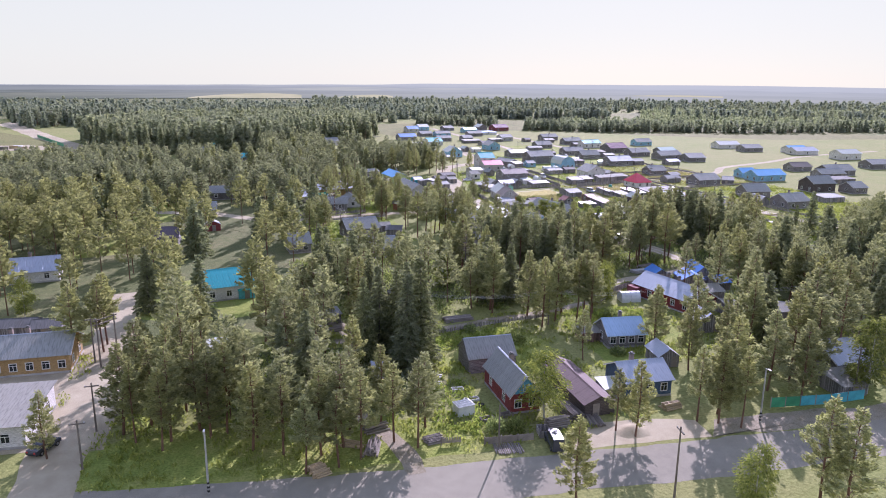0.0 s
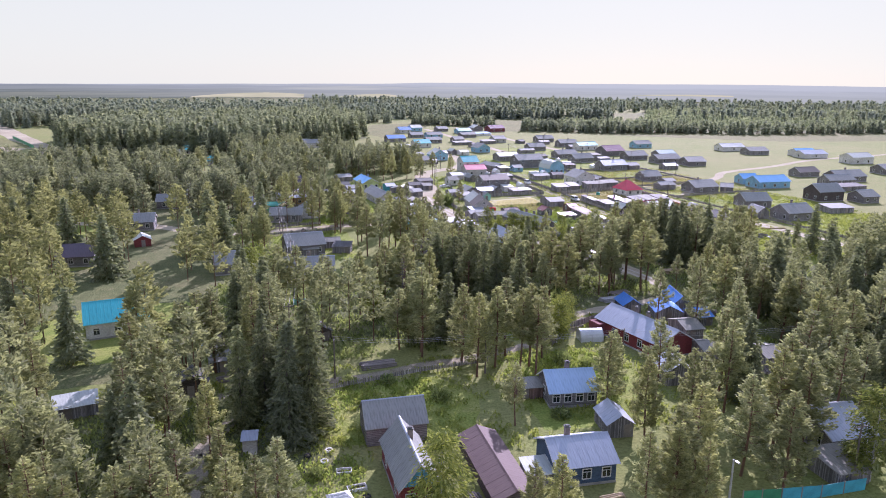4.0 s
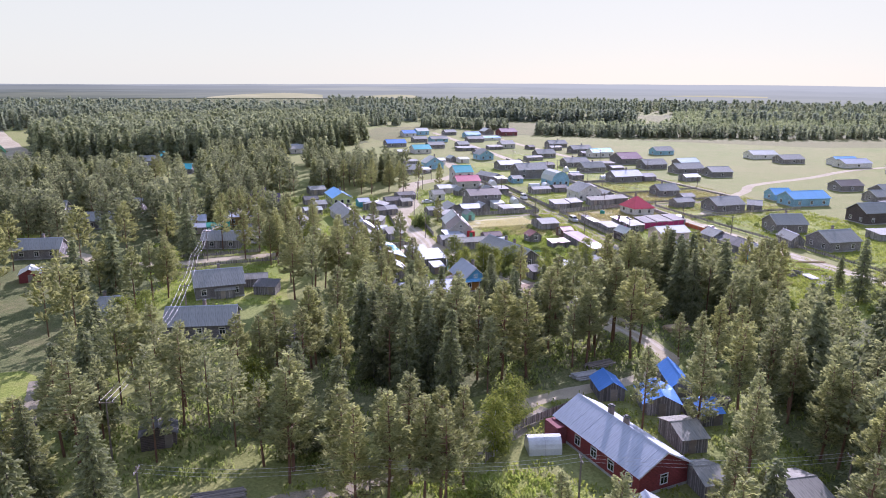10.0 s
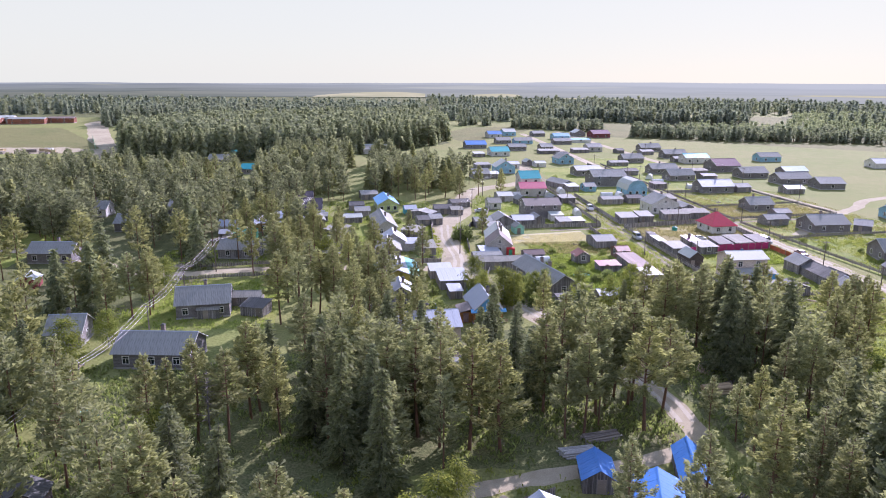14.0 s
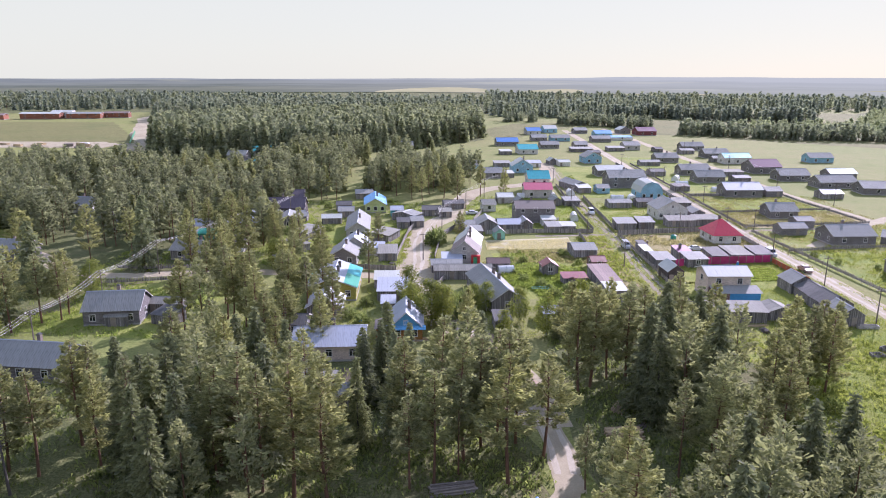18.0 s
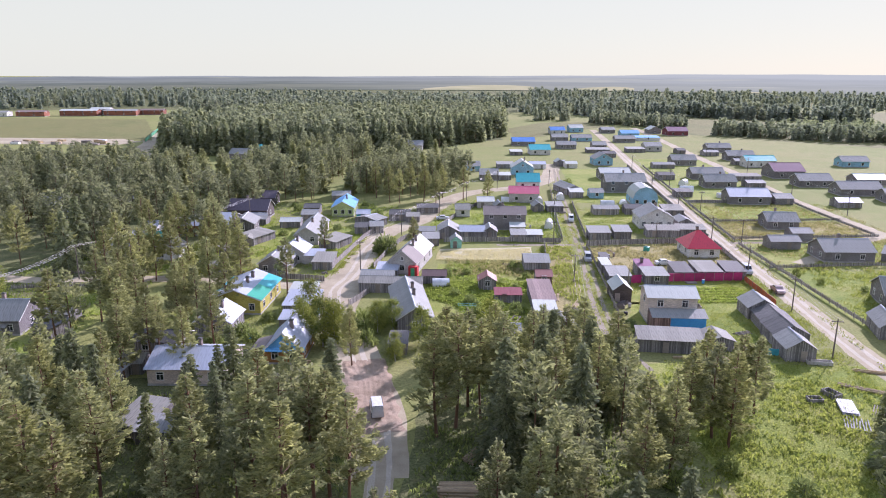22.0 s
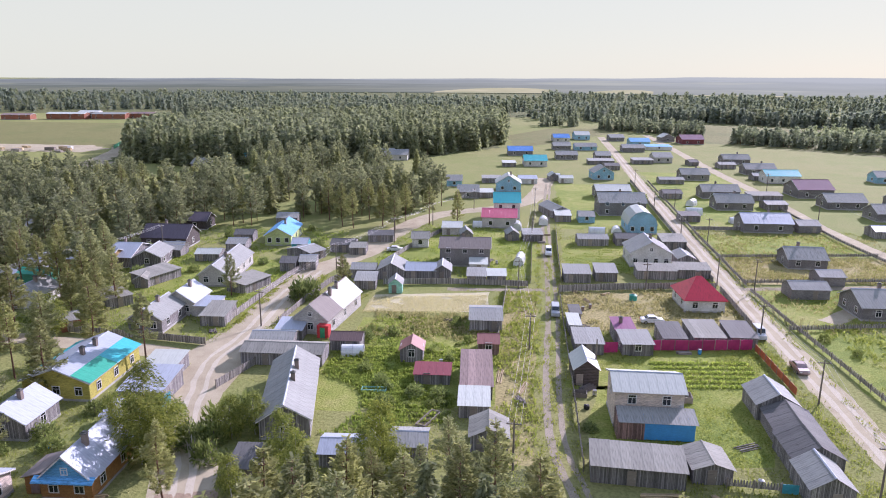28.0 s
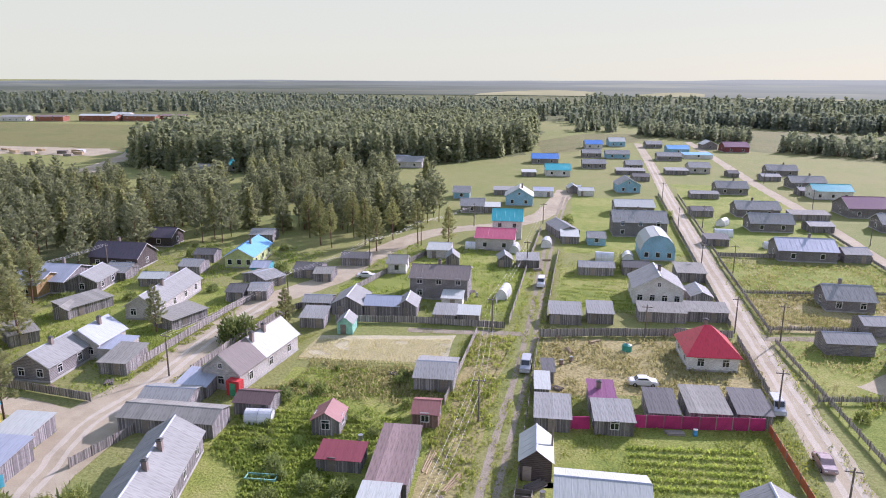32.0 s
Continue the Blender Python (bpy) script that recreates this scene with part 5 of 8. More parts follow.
tree("birch", 63.7, 65.4, 8)
tree("birch", 101.1, 85.4, 12)
tree("birch", -29.0, 158.1, 8)
tree("spruce", 36.1, 111.9, 17)
tree("spruce", 38.5, 114.1, 19)
tree("spruce", 86.0, 96.7, 6)
tree("spruce", 180.9, 180.0, 14)
tree("pine", 22.0, 135.6, 13)
tree("pine", 24.0, 136.3, 14)
tree("pine", 26.3, 137.7, 14)
tree("pine", 15.0, 132.2, 13)
tree("pine", 35.2, 144.5, 14)
tree("pine", 32.3, 135.2, 14)
tree("pine", 59.5, 135.6, 14)
tree("pine", 65.9, 125.8, 14)
tree("pine", 69.8, 128.3, 14)
tree("pine", 73.3, 126.1, 14)
tree("pine", 75.1, 123.9, 13)
tree("pine", 65.7, 109.1, 9)
tree("pine", 85.0, 117.2, 9)
tree("pine", 88.4, 100.2, 11)
tree("pine", 98.2, 109.5, 14)
tree("pine", 108.6, 119.7, 14)
tree("pine", 99.4, 95.6, 13)
tree("pine", 117.8, 109.6, 14)
tree("pine", 105.9, 137.9, 12)
tree("pine", 118.9, 113.6, 14)
tree("pine", 123.4, 111.6, 14)
tree("birch", 84.4, 136.0, 8)
tree("birch", 33.1, 185.5, 9)
tree("birch", 55.5, 156.2, 8)
tree("spruce", 33.9, 132.2, 15)
tree("spruce", 40.2, 129.8, 14)
tree("spruce", 73.3, 161.9, 15)
tree("spruce", 77.3, 155.0, 15)
tree("spruce", 82.0, 148.0, 16)
tree("pine", 60.0, 138.1, 15)
tree("pine", 64.9, 130.8, 14)
tree("pine", 73.1, 132.1, 14)
tree("pine", 75.5, 127.5, 14)
tree("pine", 78.8, 129.8, 13)
tree("pine", 32.7, 147.7, 13)
tree("pine", 46.2, 152.7, 14)
tree("pine", 89.0, 158.6, 15)
tree("pine", 92.7, 157.7, 16)
tree("pine", 96.5, 157.0, 15)
tree("pine", 113.6, 168.5, 15)
tree("pine", 116.8, 168.2, 16)
tree("pine", 112.1, 134.9, 14)
tree("pine", 122.4, 140.3, 13)
tree("pine", 126.5, 135.2, 12)
tree("pine", 112.9, 125.2, 13)
tree("pine", 123.7, 125.9, 13)
tree("pine", 124.4, 123.8, 13)
tree("pine", 127.6, 121.9, 13)
tree("pine", 101.6, 112.4, 9)
tree("pine", 104.7, 112.9, 9)
tree("pine", 104.1, 109.3, 8)
tree("birch", 87.5, 141.3, 7)
tree("spruce", 76.9, 160.3, 16)
tree("spruce", 136.6, 175.1, 15)
tree("spruce", 61.2, 142.9, 15)
tree("spruce", 66.1, 142.1, 13)
tree("spruce", 80.7, 157.6, 15)
tree("pine", 75.1, 158.6, 16)
tree("pine", 86.4, 161.4, 16)
tree("pine", 104.2, 167.0, 15)
tree("pine", 111.4, 165.8, 16)
tree("pine", 115.7, 171.2, 15)
tree("pine", 116.4, 160.6, 16)
tree("pine", 136.3, 189.2, 15)
tree("pine", 152.5, 177.0, 13)
tree("pine", 155.4, 176.7, 13)
tree("pine", 127.7, 153.4, 12)
tree("pine", 127.4, 147.7, 13)
tree("pine", 128.3, 142.2, 12)
tree("pine", 128.8, 137.9, 11)
tree("pine", 56.6, 140.0, 11)
tree("pine", 58.8, 142.3, 10)
tree("pine", 70.5, 137.0, 10)
tree("pine", 38.3, 164.9, 14)
tree("pine", 41.4, 164.0, 14)
tree("pine", 45.9, 158.2, 13)
tree("pine", 64.9, 170.0, 13)
tree("pine", 68.5, 163.5, 12)
tree("pine", 36.6, 216.0, 13)
tree("birch", 89.4, 143.4, 7)
tree("birch", 36.0, 226.7, 8)
tree("birch", 35.4, 195.6, 7)
tree("pine", 83.4, 160.3, 12)
tree("pine", 105.3, 159.3, 12)
tree("pine", 108.0, 159.9, 14)
tree("pine", 109.0, 175.0, 15)
tree("pine", 118.0, 169.9, 15)
tree("pine", 121.0, 166.0, 14)
tree("pine", 128.2, 183.9, 16)
tree("pine", 130.4, 186.5, 16)
tree("pine", 142.4, 180.8, 15)
tree("pine", 148.0, 186.0, 14)
tree("pine", 159.3, 184.9, 13)
tree("pine", 162.9, 187.3, 13)
tree("pine", 164.3, 185.1, 13)
tree("pine", 151.1, 169.5, 12)
tree("pine", 140.3, 162.3, 13)
tree("pine", 136.2, 162.5, 12)
tree("pine", 144.2, 159.9, 12)
tree("pine", 125.0, 159.9, 8)
tree("pine", 127.3, 157.2, 9)
tree("pine", 90.3, 175.4, 13)
tree("pine", 84.8, 183.8, 13)
tree("pine", 89.7, 171.7, 13)
tree("pine", 79.7, 170.9, 11)
tree("pine", 85.9, 174.0, 12)
tree("pine", 83.2, 172.1, 12)
tree("spruce", 142.9, 192.9, 15)
tree("spruce", 98.3, 169.4, 12)
tree("spruce", 100.2, 187.8, 13)
tree("spruce", 103.2, 170.5, 12)
tree("spruce", 111.2, 182.1, 12)
tree("spruce", 114.2, 186.8, 12)
tree("spruce", 184.6, 189.5, 8)
tree("spruce", 102.0, 178.2, 12)
tree("pine", 133.5, 189.5, 14)
tree("pine", 135.1, 196.8, 14)
tree("pine", 140.2, 196.2, 13)
tree("pine", 128.5, 194.1, 14)
tree("pine", 131.6, 192.6, 14)
tree("pine", 145.0, 198.7, 13)
tree("pine", 147.9, 203.1, 13)
tree("pine", 152.0, 197.8, 13)
tree("pine", 144.2, 190.0, 13)
tree("pine", 163.8, 194.8, 12)
tree("pine", 168.7, 196.0, 11)
tree("pine", 170.4, 194.7, 11)
tree("pine", 112.7, 204.2, 10)
tree("pine", 52.2, 239.3, 13)
tree("pine", 60.0, 235.6, 13)
tree("pine", 55.3, 249.7, 13)
tree("pine", 79.9, 242.4, 13)
tree("pine", 91.4, 238.4, 12)
tree("pine", 79.3, 218.8, 13)
tree("birch", 102.4, 213.2, 8)
tree("birch", 116.5, 220.2, 6)
tree("birch", 101.4, 220.8, 9)
tree("birch", 114.0, 218.7, 6)
tree("birch", 119.1, 206.9, 5)
tree("birch", 122.3, 214.2, 7)
tree("birch", 126.6, 207.3, 8)
tree("birch", 133.7, 215.9, 8)
tree("pine", 140.0, 206.9, 8)
tree("pine", 142.3, 211.2, 9)
tree("pine", 63.7, 268.6, 13)
tree("pine", 70.8, 264.2, 12)
tree("pine", 111.6, 280.5, 8)
tree("pine", 135.1, 205.2, 8)
tree("spruce", 145.8, 206.7, 8)
tree("spruce", 143.5, 206.3, 8)
tree("spruce", 128.5, 205.3, 8)
tree("pine", 119.8, 349.2, 12)
tree("pine", 128.3, 348.4, 11)
tree("pine", 106.3, 344.7, 13)
tree("pine", 94.3, 361.1, 13)
tree("pine", 94.8, 342.0, 13)
tree("pine", 112.1, 351.9, 12)
tree("pine", 89.7, 274.3, 9)
tree("pine", 54.3, 287.1, 12)
tree("pine", 63.9, 342.1, 11)
tree("pine", 63.2, 366.8, 11)
tree("pine", 88.6, 349.7, 13)
tree("pine", 98.6, 340.1, 12)
tree("pine", 100.6, 352.5, 13)
tree("pine", 111.2, 339.0, 12)
tree("pine", 14.3, 372.9, 14)
tree("pine", 14.4, 360.1, 14)
tree("pine", 1.5, 372.8, 14)
tree("pine", 5.0, 362.7, 14)
tree("pine", 43.3, 343.1, 14)
tree("pine", 34.7, 370.4, 13)
tree("pine", 69.7, 211.4, 13)
tree("pine", 72.4, 214.8, 13)
tree("pine", 79.4, 215.6, 13)
tree("pine", 82.2, 216.1, 12)
tree("pine", 88.7, 208.3, 12)
tree("pine", 76.2, 204.4, 12)
tree("pine", 81.9, 203.0, 11)
tree("pine", 80.1, 195.7, 12)
tree("pine", 83.8, 226.2, 12)
tree("pine", 75.5, 237.0, 12)
tree("birch", 106.0, 211.7, 9)
tree("birch", 108.2, 211.1, 8)
tree("birch", 107.2, 215.8, 7)
tree("birch", 132.4, 212.8, 6)
tree("birch", 137.3, 208.2, 7)
tree("pine", 2.7, 107.2, 14)
tree("pine", -1.6, 103.9, 13)
tree("pine", 6.1, 98.5, 12)
tree("pine", -3.1, 99.8, 11)
tree("pine", 8.1, 99.2, 13)
tree("pine", 17.0, 86.4, 10)
tree("pine", 14.8, 91.2, 11)
tree("pine", 23.9, 87.9, 12)
tree("pine", 28.8, 90.9, 11)
tree("pine", -3.4, 114.8, 12)
tree("pine", 0.5, 111.6, 12)
tree("pine", 4.9, 105.1, 12)
tree("pine", 11.9, 96.9, 11)
tree("pine", 20.2, 93.2, 11)
tree("pine", 23.8, 95.3, 12)
tree("pine", 28.0, 95.5, 12)
tree("pine", 33.8, 93.7, 11)
tree("pine", 4.3, 124.8, 13)
tree("pine", 17.3, 119.7, 13)
tree("pine", 21.4, 112.7, 13)
tree("pine", 26.4, 107.4, 12)
tree("pine", 59.8, 83.4, 11)
tree("pine", 74.7, 86.0, 13)
tree("pine", 93.0, 92.3, 15)
tree("pine", 80.2, 90.0, 13)
tree("pine", 79.9, 109.5, 12)
tree("pine", 86.0, 107.6, 14)
tree("pine", 95.8, 105.0, 14)
tree("pine", 109.5, 105.0, 14)
tree("pine", 106.9, 96.8, 14)
tree("pine", -11.7, 134.4, 13)
tree("spruce", 33.2, 121.4, 16)
tree("spruce", 36.1, 120.8, 15)
tree("spruce", 30.3, 118.1, 15)
tree("pine", 31.7, 205.9, 13)
tree("pine", 34.2, 211.1, 13)
tree("pine", 37.0, 212.7, 13)
tree("pine", 58.4, 162.0, 14)
tree("pine", 64.0, 168.0, 14)
tree("pine", 62.5, 161.0, 13)
tree("pine", 53.2, 160.0, 13)
tree("pine", 56.4, 158.3, 13)
tree("pine", 62.9, 205.8, 14)
tree("pine", 62.6, 219.0, 14)
tree("pine", 67.7, 214.2, 14)
tree("pine", 72.5, 209.7, 14)
tree("pine", 76.7, 201.7, 14)
tree("pine", 70.1, 183.3, 13)
tree("pine", 78.5, 180.5, 13)
tree("pine", 82.7, 163.8, 13)
tree("pine", 84.9, 165.5, 13)
tree("pine", 94.8, 164.7, 14)
tree("pine", 59.9, 146.9, 12)
tree("spruce", 73.6, 165.0, 14)
tree("spruce", 76.1, 166.8, 14)
tree("spruce", 87.7, 177.3, 14)
tree("bare", 61.4, 157.3, 12)
tree("pine", 56.5, 267.6, 12)
tree("pine", 63.9, 264.4, 12)
tree("pine", 70.2, 259.2, 11)
tree("pine", 66.2, 256.7, 11)
tree("pine", 52.8, 267.4, 13)
tree("pine", 45.4, 271.0, 13)
tree("pine", 56.5, 283.4, 13)
tree("pine", 50.1, 285.3, 13)
tree("pine", 47.5, 282.0, 13)
tree("birch", 68.8, 247.5, 8)
tree("pine", 58.3, 234.6, 13)
tree("pine", 59.6, 239.7, 13)
tree("pine", 59.9, 244.7, 13)
tree("pine", 77.1, 220.0, 12)
tree("pine", 74.5, 231.1, 12)
tree("pine", 82.1, 200.4, 12)
tree("pine", 88.1, 199.0, 11)
tree("pine", 32.7, 275.1, 13)
tree("pine", 36.7, 283.1, 13)
tree("pine", 49.7, 277.3, 13)
tree("pine", 62.6, 270.5, 12)
tree("pine", 64.4, 223.3, 13)
tree("pine", 45.8, 255.0, 13)
tree("pine", 62.4, 246.8, 13)
tree("spruce", 99.5, 185.3, 11)
tree("spruce", 103.9, 184.3, 11)
tree("spruce", 97.5, 182.1, 11)
tree("spruce", 98.1, 179.5, 11)
tree("spruce", 110.1, 184.8, 11)

# ---- woods that nobody could count ----
HX = np.array([(a, b, c) for a, b, c in HOUSES])
RX = np.array(ROADS)


def free(x, y, clear=2.0):
    if np.any((HX[:, 0] - x) ** 2 + (HX[:, 1] - y) ** 2 < (HX[:, 2] + clear) ** 2):
        return False
    return not np.any((RX[:, 0] - x) ** 2 + (RX[:, 1] - y) ** 2 < (RX[:, 2] + clear) ** 2)


SIGHT_GAPS = []


def sight_gap(x0, y0, x1, y1, r):
    """A tree-free strip along a camera sight line, placed to fit the view."""
    SIGHT_GAPS.append((x0, y0, x1, y1, r))


def in_sight_gap(x, y):
    for x0, y0, x1, y1, r in SIGHT_GAPS:
        dx, dy = x1 - x0, y1 - y0
        t = max(0, min(1, ((x - x0) * dx + (y - y0) * dy) / (dx * dx + dy * dy + 1e-6)))
        if (x - x0 - t * dx) ** 2 + (y - y0 - t * dy) ** 2 < r * r:
            return True
    return False


sight_gap(-22, 121, -12, 89, 5.6)
sight_gap(-19, 98, -11, 72, 4.4)
sight_gap(-27, 139, -16, 101, 4.6)
sight_gap(-21, 138, -12, 100, 2.3)
sight_gap(-31, 174, -18, 126, 4.7)
sight_gap(8, 153, 8, 110, 3.8)
sight_gap(12, 151, 12, 110, 1.6)
sight_gap(-6, 204, 9, 157, 4.9)
sight_gap(5, 242, 15, 182, 5.0)
sight_gap(7, 222, 16, 168, 2.9)
sight_gap(8, 276, 9, 197, 4.7)
sight_gap(32, 196, 45, 160, 2.7)
sight_gap(47, 208, 55, 168, 4.7)
sight_gap(50, 203, 58, 165, 1.9)
sight_gap(55, 210, 61, 170, 3.6)
sight_gap(58, 204, 63, 166, 2.3)
sight_gap(47, 184, 56, 152, 5.6)
sight_gap(48, 297, 56, 232, 5.4)
sight_gap(47, 274, 56, 215, 4.9)
sight_gap(37, 266, 49, 210, 1.7)
sight_gap(41, 266, 52, 209, 2.9)
sight_gap(47, 246, 55, 196, 4.8)
sight_gap(-4, 305, 20, 238, 3.5)
sight_gap(17, 302, 33, 234, 2.1)
sight_gap(1, 432, 23, 328, 4.5)
sight_gap(13, 463, 31, 348, 3.3)
sight_gap(72, 483, 72, 361, 5.1)
sight_gap(23, 398, 38, 303, 3.0)
sight_gap(50, 109, 49, 90, 4.0)
sight_gap(45, 92, 36, 69, 2.1)
sight_gap(56, 87, 43, 65, 2.2)
sight_gap(66, 90, 51, 68, 3.5)
sight_gap(75, 108, 67, 90, 3.2)
sight_gap(78, 101, 70, 84, 1.7)
sight_gap(72, 117, 64, 96, 1.8)
sight_gap(78, 119, 73, 102, 1.4)
sight_gap(94, 127, 84, 108, 5.6)
sight_gap(105, 144, 97, 125, 1.8)
sight_gap(110, 138, 100, 121, 2.5)
sight_gap(115, 142, 105, 124, 1.4)
sight_gap(113, 133, 97, 112, 1.6)
sight_gap(107, 128, 94, 109, 1.7)
sight_gap(95, 115, 85, 100, 1.8)
sight_gap(104, 119, 91, 102, 1.4)
sight_gap(112, 114, 96, 98, 2.0)
sight_gap(100, 88, 75, 66, 3.1)
sight_gap(96, 82, 70, 62, 2.2)
sight_gap(88, 222, 107, 198, 4.6)
sight_gap(104, 200, 117, 175, 2.7)
sight_gap(94, 191, 111, 169, 3.6)
sight_gap(88, 209, 106, 181, 3.1)
sight_gap(83, 204, 101, 177, 3.4)
sight_gap(83, 194, 102, 171, 1.6)
sight_gap(82, 190, 102, 168, 1.4)
sight_gap(93, 176, 110, 159, 2.3)
sight_gap(98, 230, 114, 204, 2.5)
sight_gap(100, 222, 115, 199, 3.0)
sight_gap(100, 216, 115, 194, 1.3)
sight_gap(88, 249, 111, 225, 3.0)
sight_gap(94, 258, 114, 232, 3.2)
sight_gap(98, 257, 117, 231, 2.1)
sight_gap(122, 215, 130, 194, 3.1)
sight_gap(114, 237, 125, 209, 5.6)
sight_gap(110, 241, 122, 212, 3.4)
sight_gap(112, 246, 123, 216, 2.3)
sight_gap(116, 251, 130, 227, 3.1)
sight_gap(122, 243, 130, 213, 2.4)
sight_gap(120, 206, 130, 188, 1.4)
sight_gap(116, 285, 130, 250, 2.6)
sight_gap(118, 276, 131, 244, 2.1)
sight_gap(122, 285, 134, 250, 2.9)
sight_gap(128, 286, 138, 250, 3.3)
sight_gap(125, 276, 136, 243, 1.3)
sight_gap(106, 305, 123, 264, 2.9)
sight_gap(110, 303, 126, 263, 1.9)
sight_gap(113, 317, 128, 272, 3.2)
sight_gap(124, 312, 135, 269, 2.0)
sight_gap(130, 324, 140, 278, 2.7)
sight_gap(90, 310, 112, 267, 3.9)
sight_gap(95, 304, 115, 264, 1.9)
sight_gap(62, 307, 92, 265, 5.3)
sight_gap(66, 302, 95, 262, 2.7)
sight_gap(59, 284, 90, 250, 4.4)
sight_gap(67, 285, 95, 250, 3.1)
sight_gap(90, 283, 112, 249, 2.1)
sight_gap(76, 276, 102, 243, 4.5)
sight_gap(97, 274, 117, 242, 3.9)
sight_gap(98, 287, 118, 252, 1.7)
sight_gap(102, 289, 120, 253, 1.8)
sight_gap(102, 298, 120, 259, 2.5)
sight_gap(68, 294, 96, 257, 2.3)
sight_gap(78, 293, 103, 255, 2.8)
sight_gap(80, 302, 105, 262, 2.3)
sight_gap(78, 312, 103, 270, 2.4)
sight_gap(65, 324, 94, 278, 2.5)
sight_gap(82, 333, 106, 285, 3.0)
sight_gap(74, 271, 100, 240, 1.3)
sight_gap(76, 259, 102, 232, 2.2)
sight_gap(74, 246, 97, 215, 1.6)
sight_gap(58, 254, 85, 221, 2.8)
sight_gap(44, 277, 75, 237, 2.6)
sight_gap(83, 482, 107, 389, 5.6)
sight_gap(13, 454, 58, 369, 4.6)
sight_gap(78, 280, 76, 220, 2.0)
sight_gap(76, 264, 76, 209, 3.0)
sight_gap(79, 244, 78, 195, 4.2)
sight_gap(124, 190, 131, 170, 2.2)
sight_gap(120, 198, 128, 175, 2.2)
sight_gap(114, 215, 122, 188, 2.2)
sight_gap(126, 182, 132, 165, 2.2)
sight_gap(91, 148, 88, 130, 2.2)
sight_gap(102, 152, 96, 132, 2.2)
sight_gap(122, 166, 111, 142, 2.2)
sight_gap(124, 162, 112, 139, 2.2)
sight_gap(52, 131, 50, 108, 2.2)
sight_gap(44, 129, 45, 106, 2.2)
sight_gap(31, 125, 35, 103, 2.2)
sight_gap(28, 118, 34, 98, 2.2)
sight_gap(114, 208, 124, 191, 2.2)
sight_gap(58, 117, 54, 98, 2.2)
sight_gap(132, 170, 130, 150, 2.2)
sight_gap(133, 174, 131, 152, 2.2)
sight_gap(51, 140, 52, 119, 2.2)
sight_gap(87, 134, 79, 114, 2.2)
sight_gap(63, 141, 62, 119, 2.2)
sight_gap(-10, 116, -4, 87, 2.2)
sight_gap(-12, 101, -6, 76, 2.2)
sight_gap(0, 96, 4, 73, 2.2)
sight_gap(5, 89, 6, 67, 2.2)
sight_gap(27, 95, 22, 72, 2.2)
sight_gap(29, 128, 25, 97, 2.2)
sight_gap(69, 172, 72, 146, 2.2)
sight_gap(70, 158, 73, 138, 2.2)
sight_gap(43, 190, 51, 158, 2.2)
sight_gap(70, 240, 71, 195, 2.2)
sight_gap(158, 202, 155, 178, 2.2)
sight_gap(123, 174, 124, 152, 2.2)
sight_gap(102, 197, 108, 169, 2.2)
sight_gap(96, 200, 110, 177, 2.2)
sight_gap(101, 223, 113, 194, 2.2)
sight_gap(80, 196, 98, 173, 2.2)
sight_gap(165, 180, 157, 157, 4.5)
sight_gap(178, 194, 166, 167, 4.5)
sight_gap(180, 209, 166, 177, 4.5)
sight_gap(174, 176, 161, 154, 4.5)
sight_gap(93, 178, 105, 154, 4.5)
sight_gap(93, 188, 105, 161, 4.5)
sight_gap(69, 157, 80, 137, 4.5)
sight_gap(66, 156, 77, 135, 4.5)


def inside(pts, x, y):
    c, n = False, len(pts)
    for i in range(n):
        (x0, y0), (x1, y1) = pts[i], pts[(i + 1) % n]
        if (y0 > y) != (y1 > y) and x < (x1 - x0) * (y - y0) / (y1 - y0) + x0:
            c = not c
    return c


def scatter(pts, spacing, seed, clear=2.0, keep=1.0, own=None):
    """Jittered places in an outline, away from houses, roads, camera sight lines and trees that stand."""
    rng = random.Random(seed)
    xs, ys = [p[0] for p in pts], [p[1] for p in pts]
    got = []
    tx = np.array(TREES) if TREES else np.zeros((0, 2))
    y = min(ys)
    while y < max(ys):
        x = min(xs)
        while x < max(xs):
            px, py = x + rng.uniform(-0.45, 0.45) * spacing, y + rng.uniform(-0.45, 0.45) * spacing
            grove = 1.0 if clear <= 2.0 else 0.75 + 1.4 * noise.noise(Vector((px * 0.03, py * 0.03, 9)))
            if rng.random() < keep * grove and inside(pts, px, py):
                near = len(tx) and np.any((tx[:, 0] - px) ** 2 + (tx[:, 1] - py) ** 2 < (spacing * 0.6) ** 2)
                if not near and (clear <= 0 or free(px, py, clear)) and not in_sight_gap(px, py):
                    got.append((px, py))
            x += spacing
        y += spacing
    return got


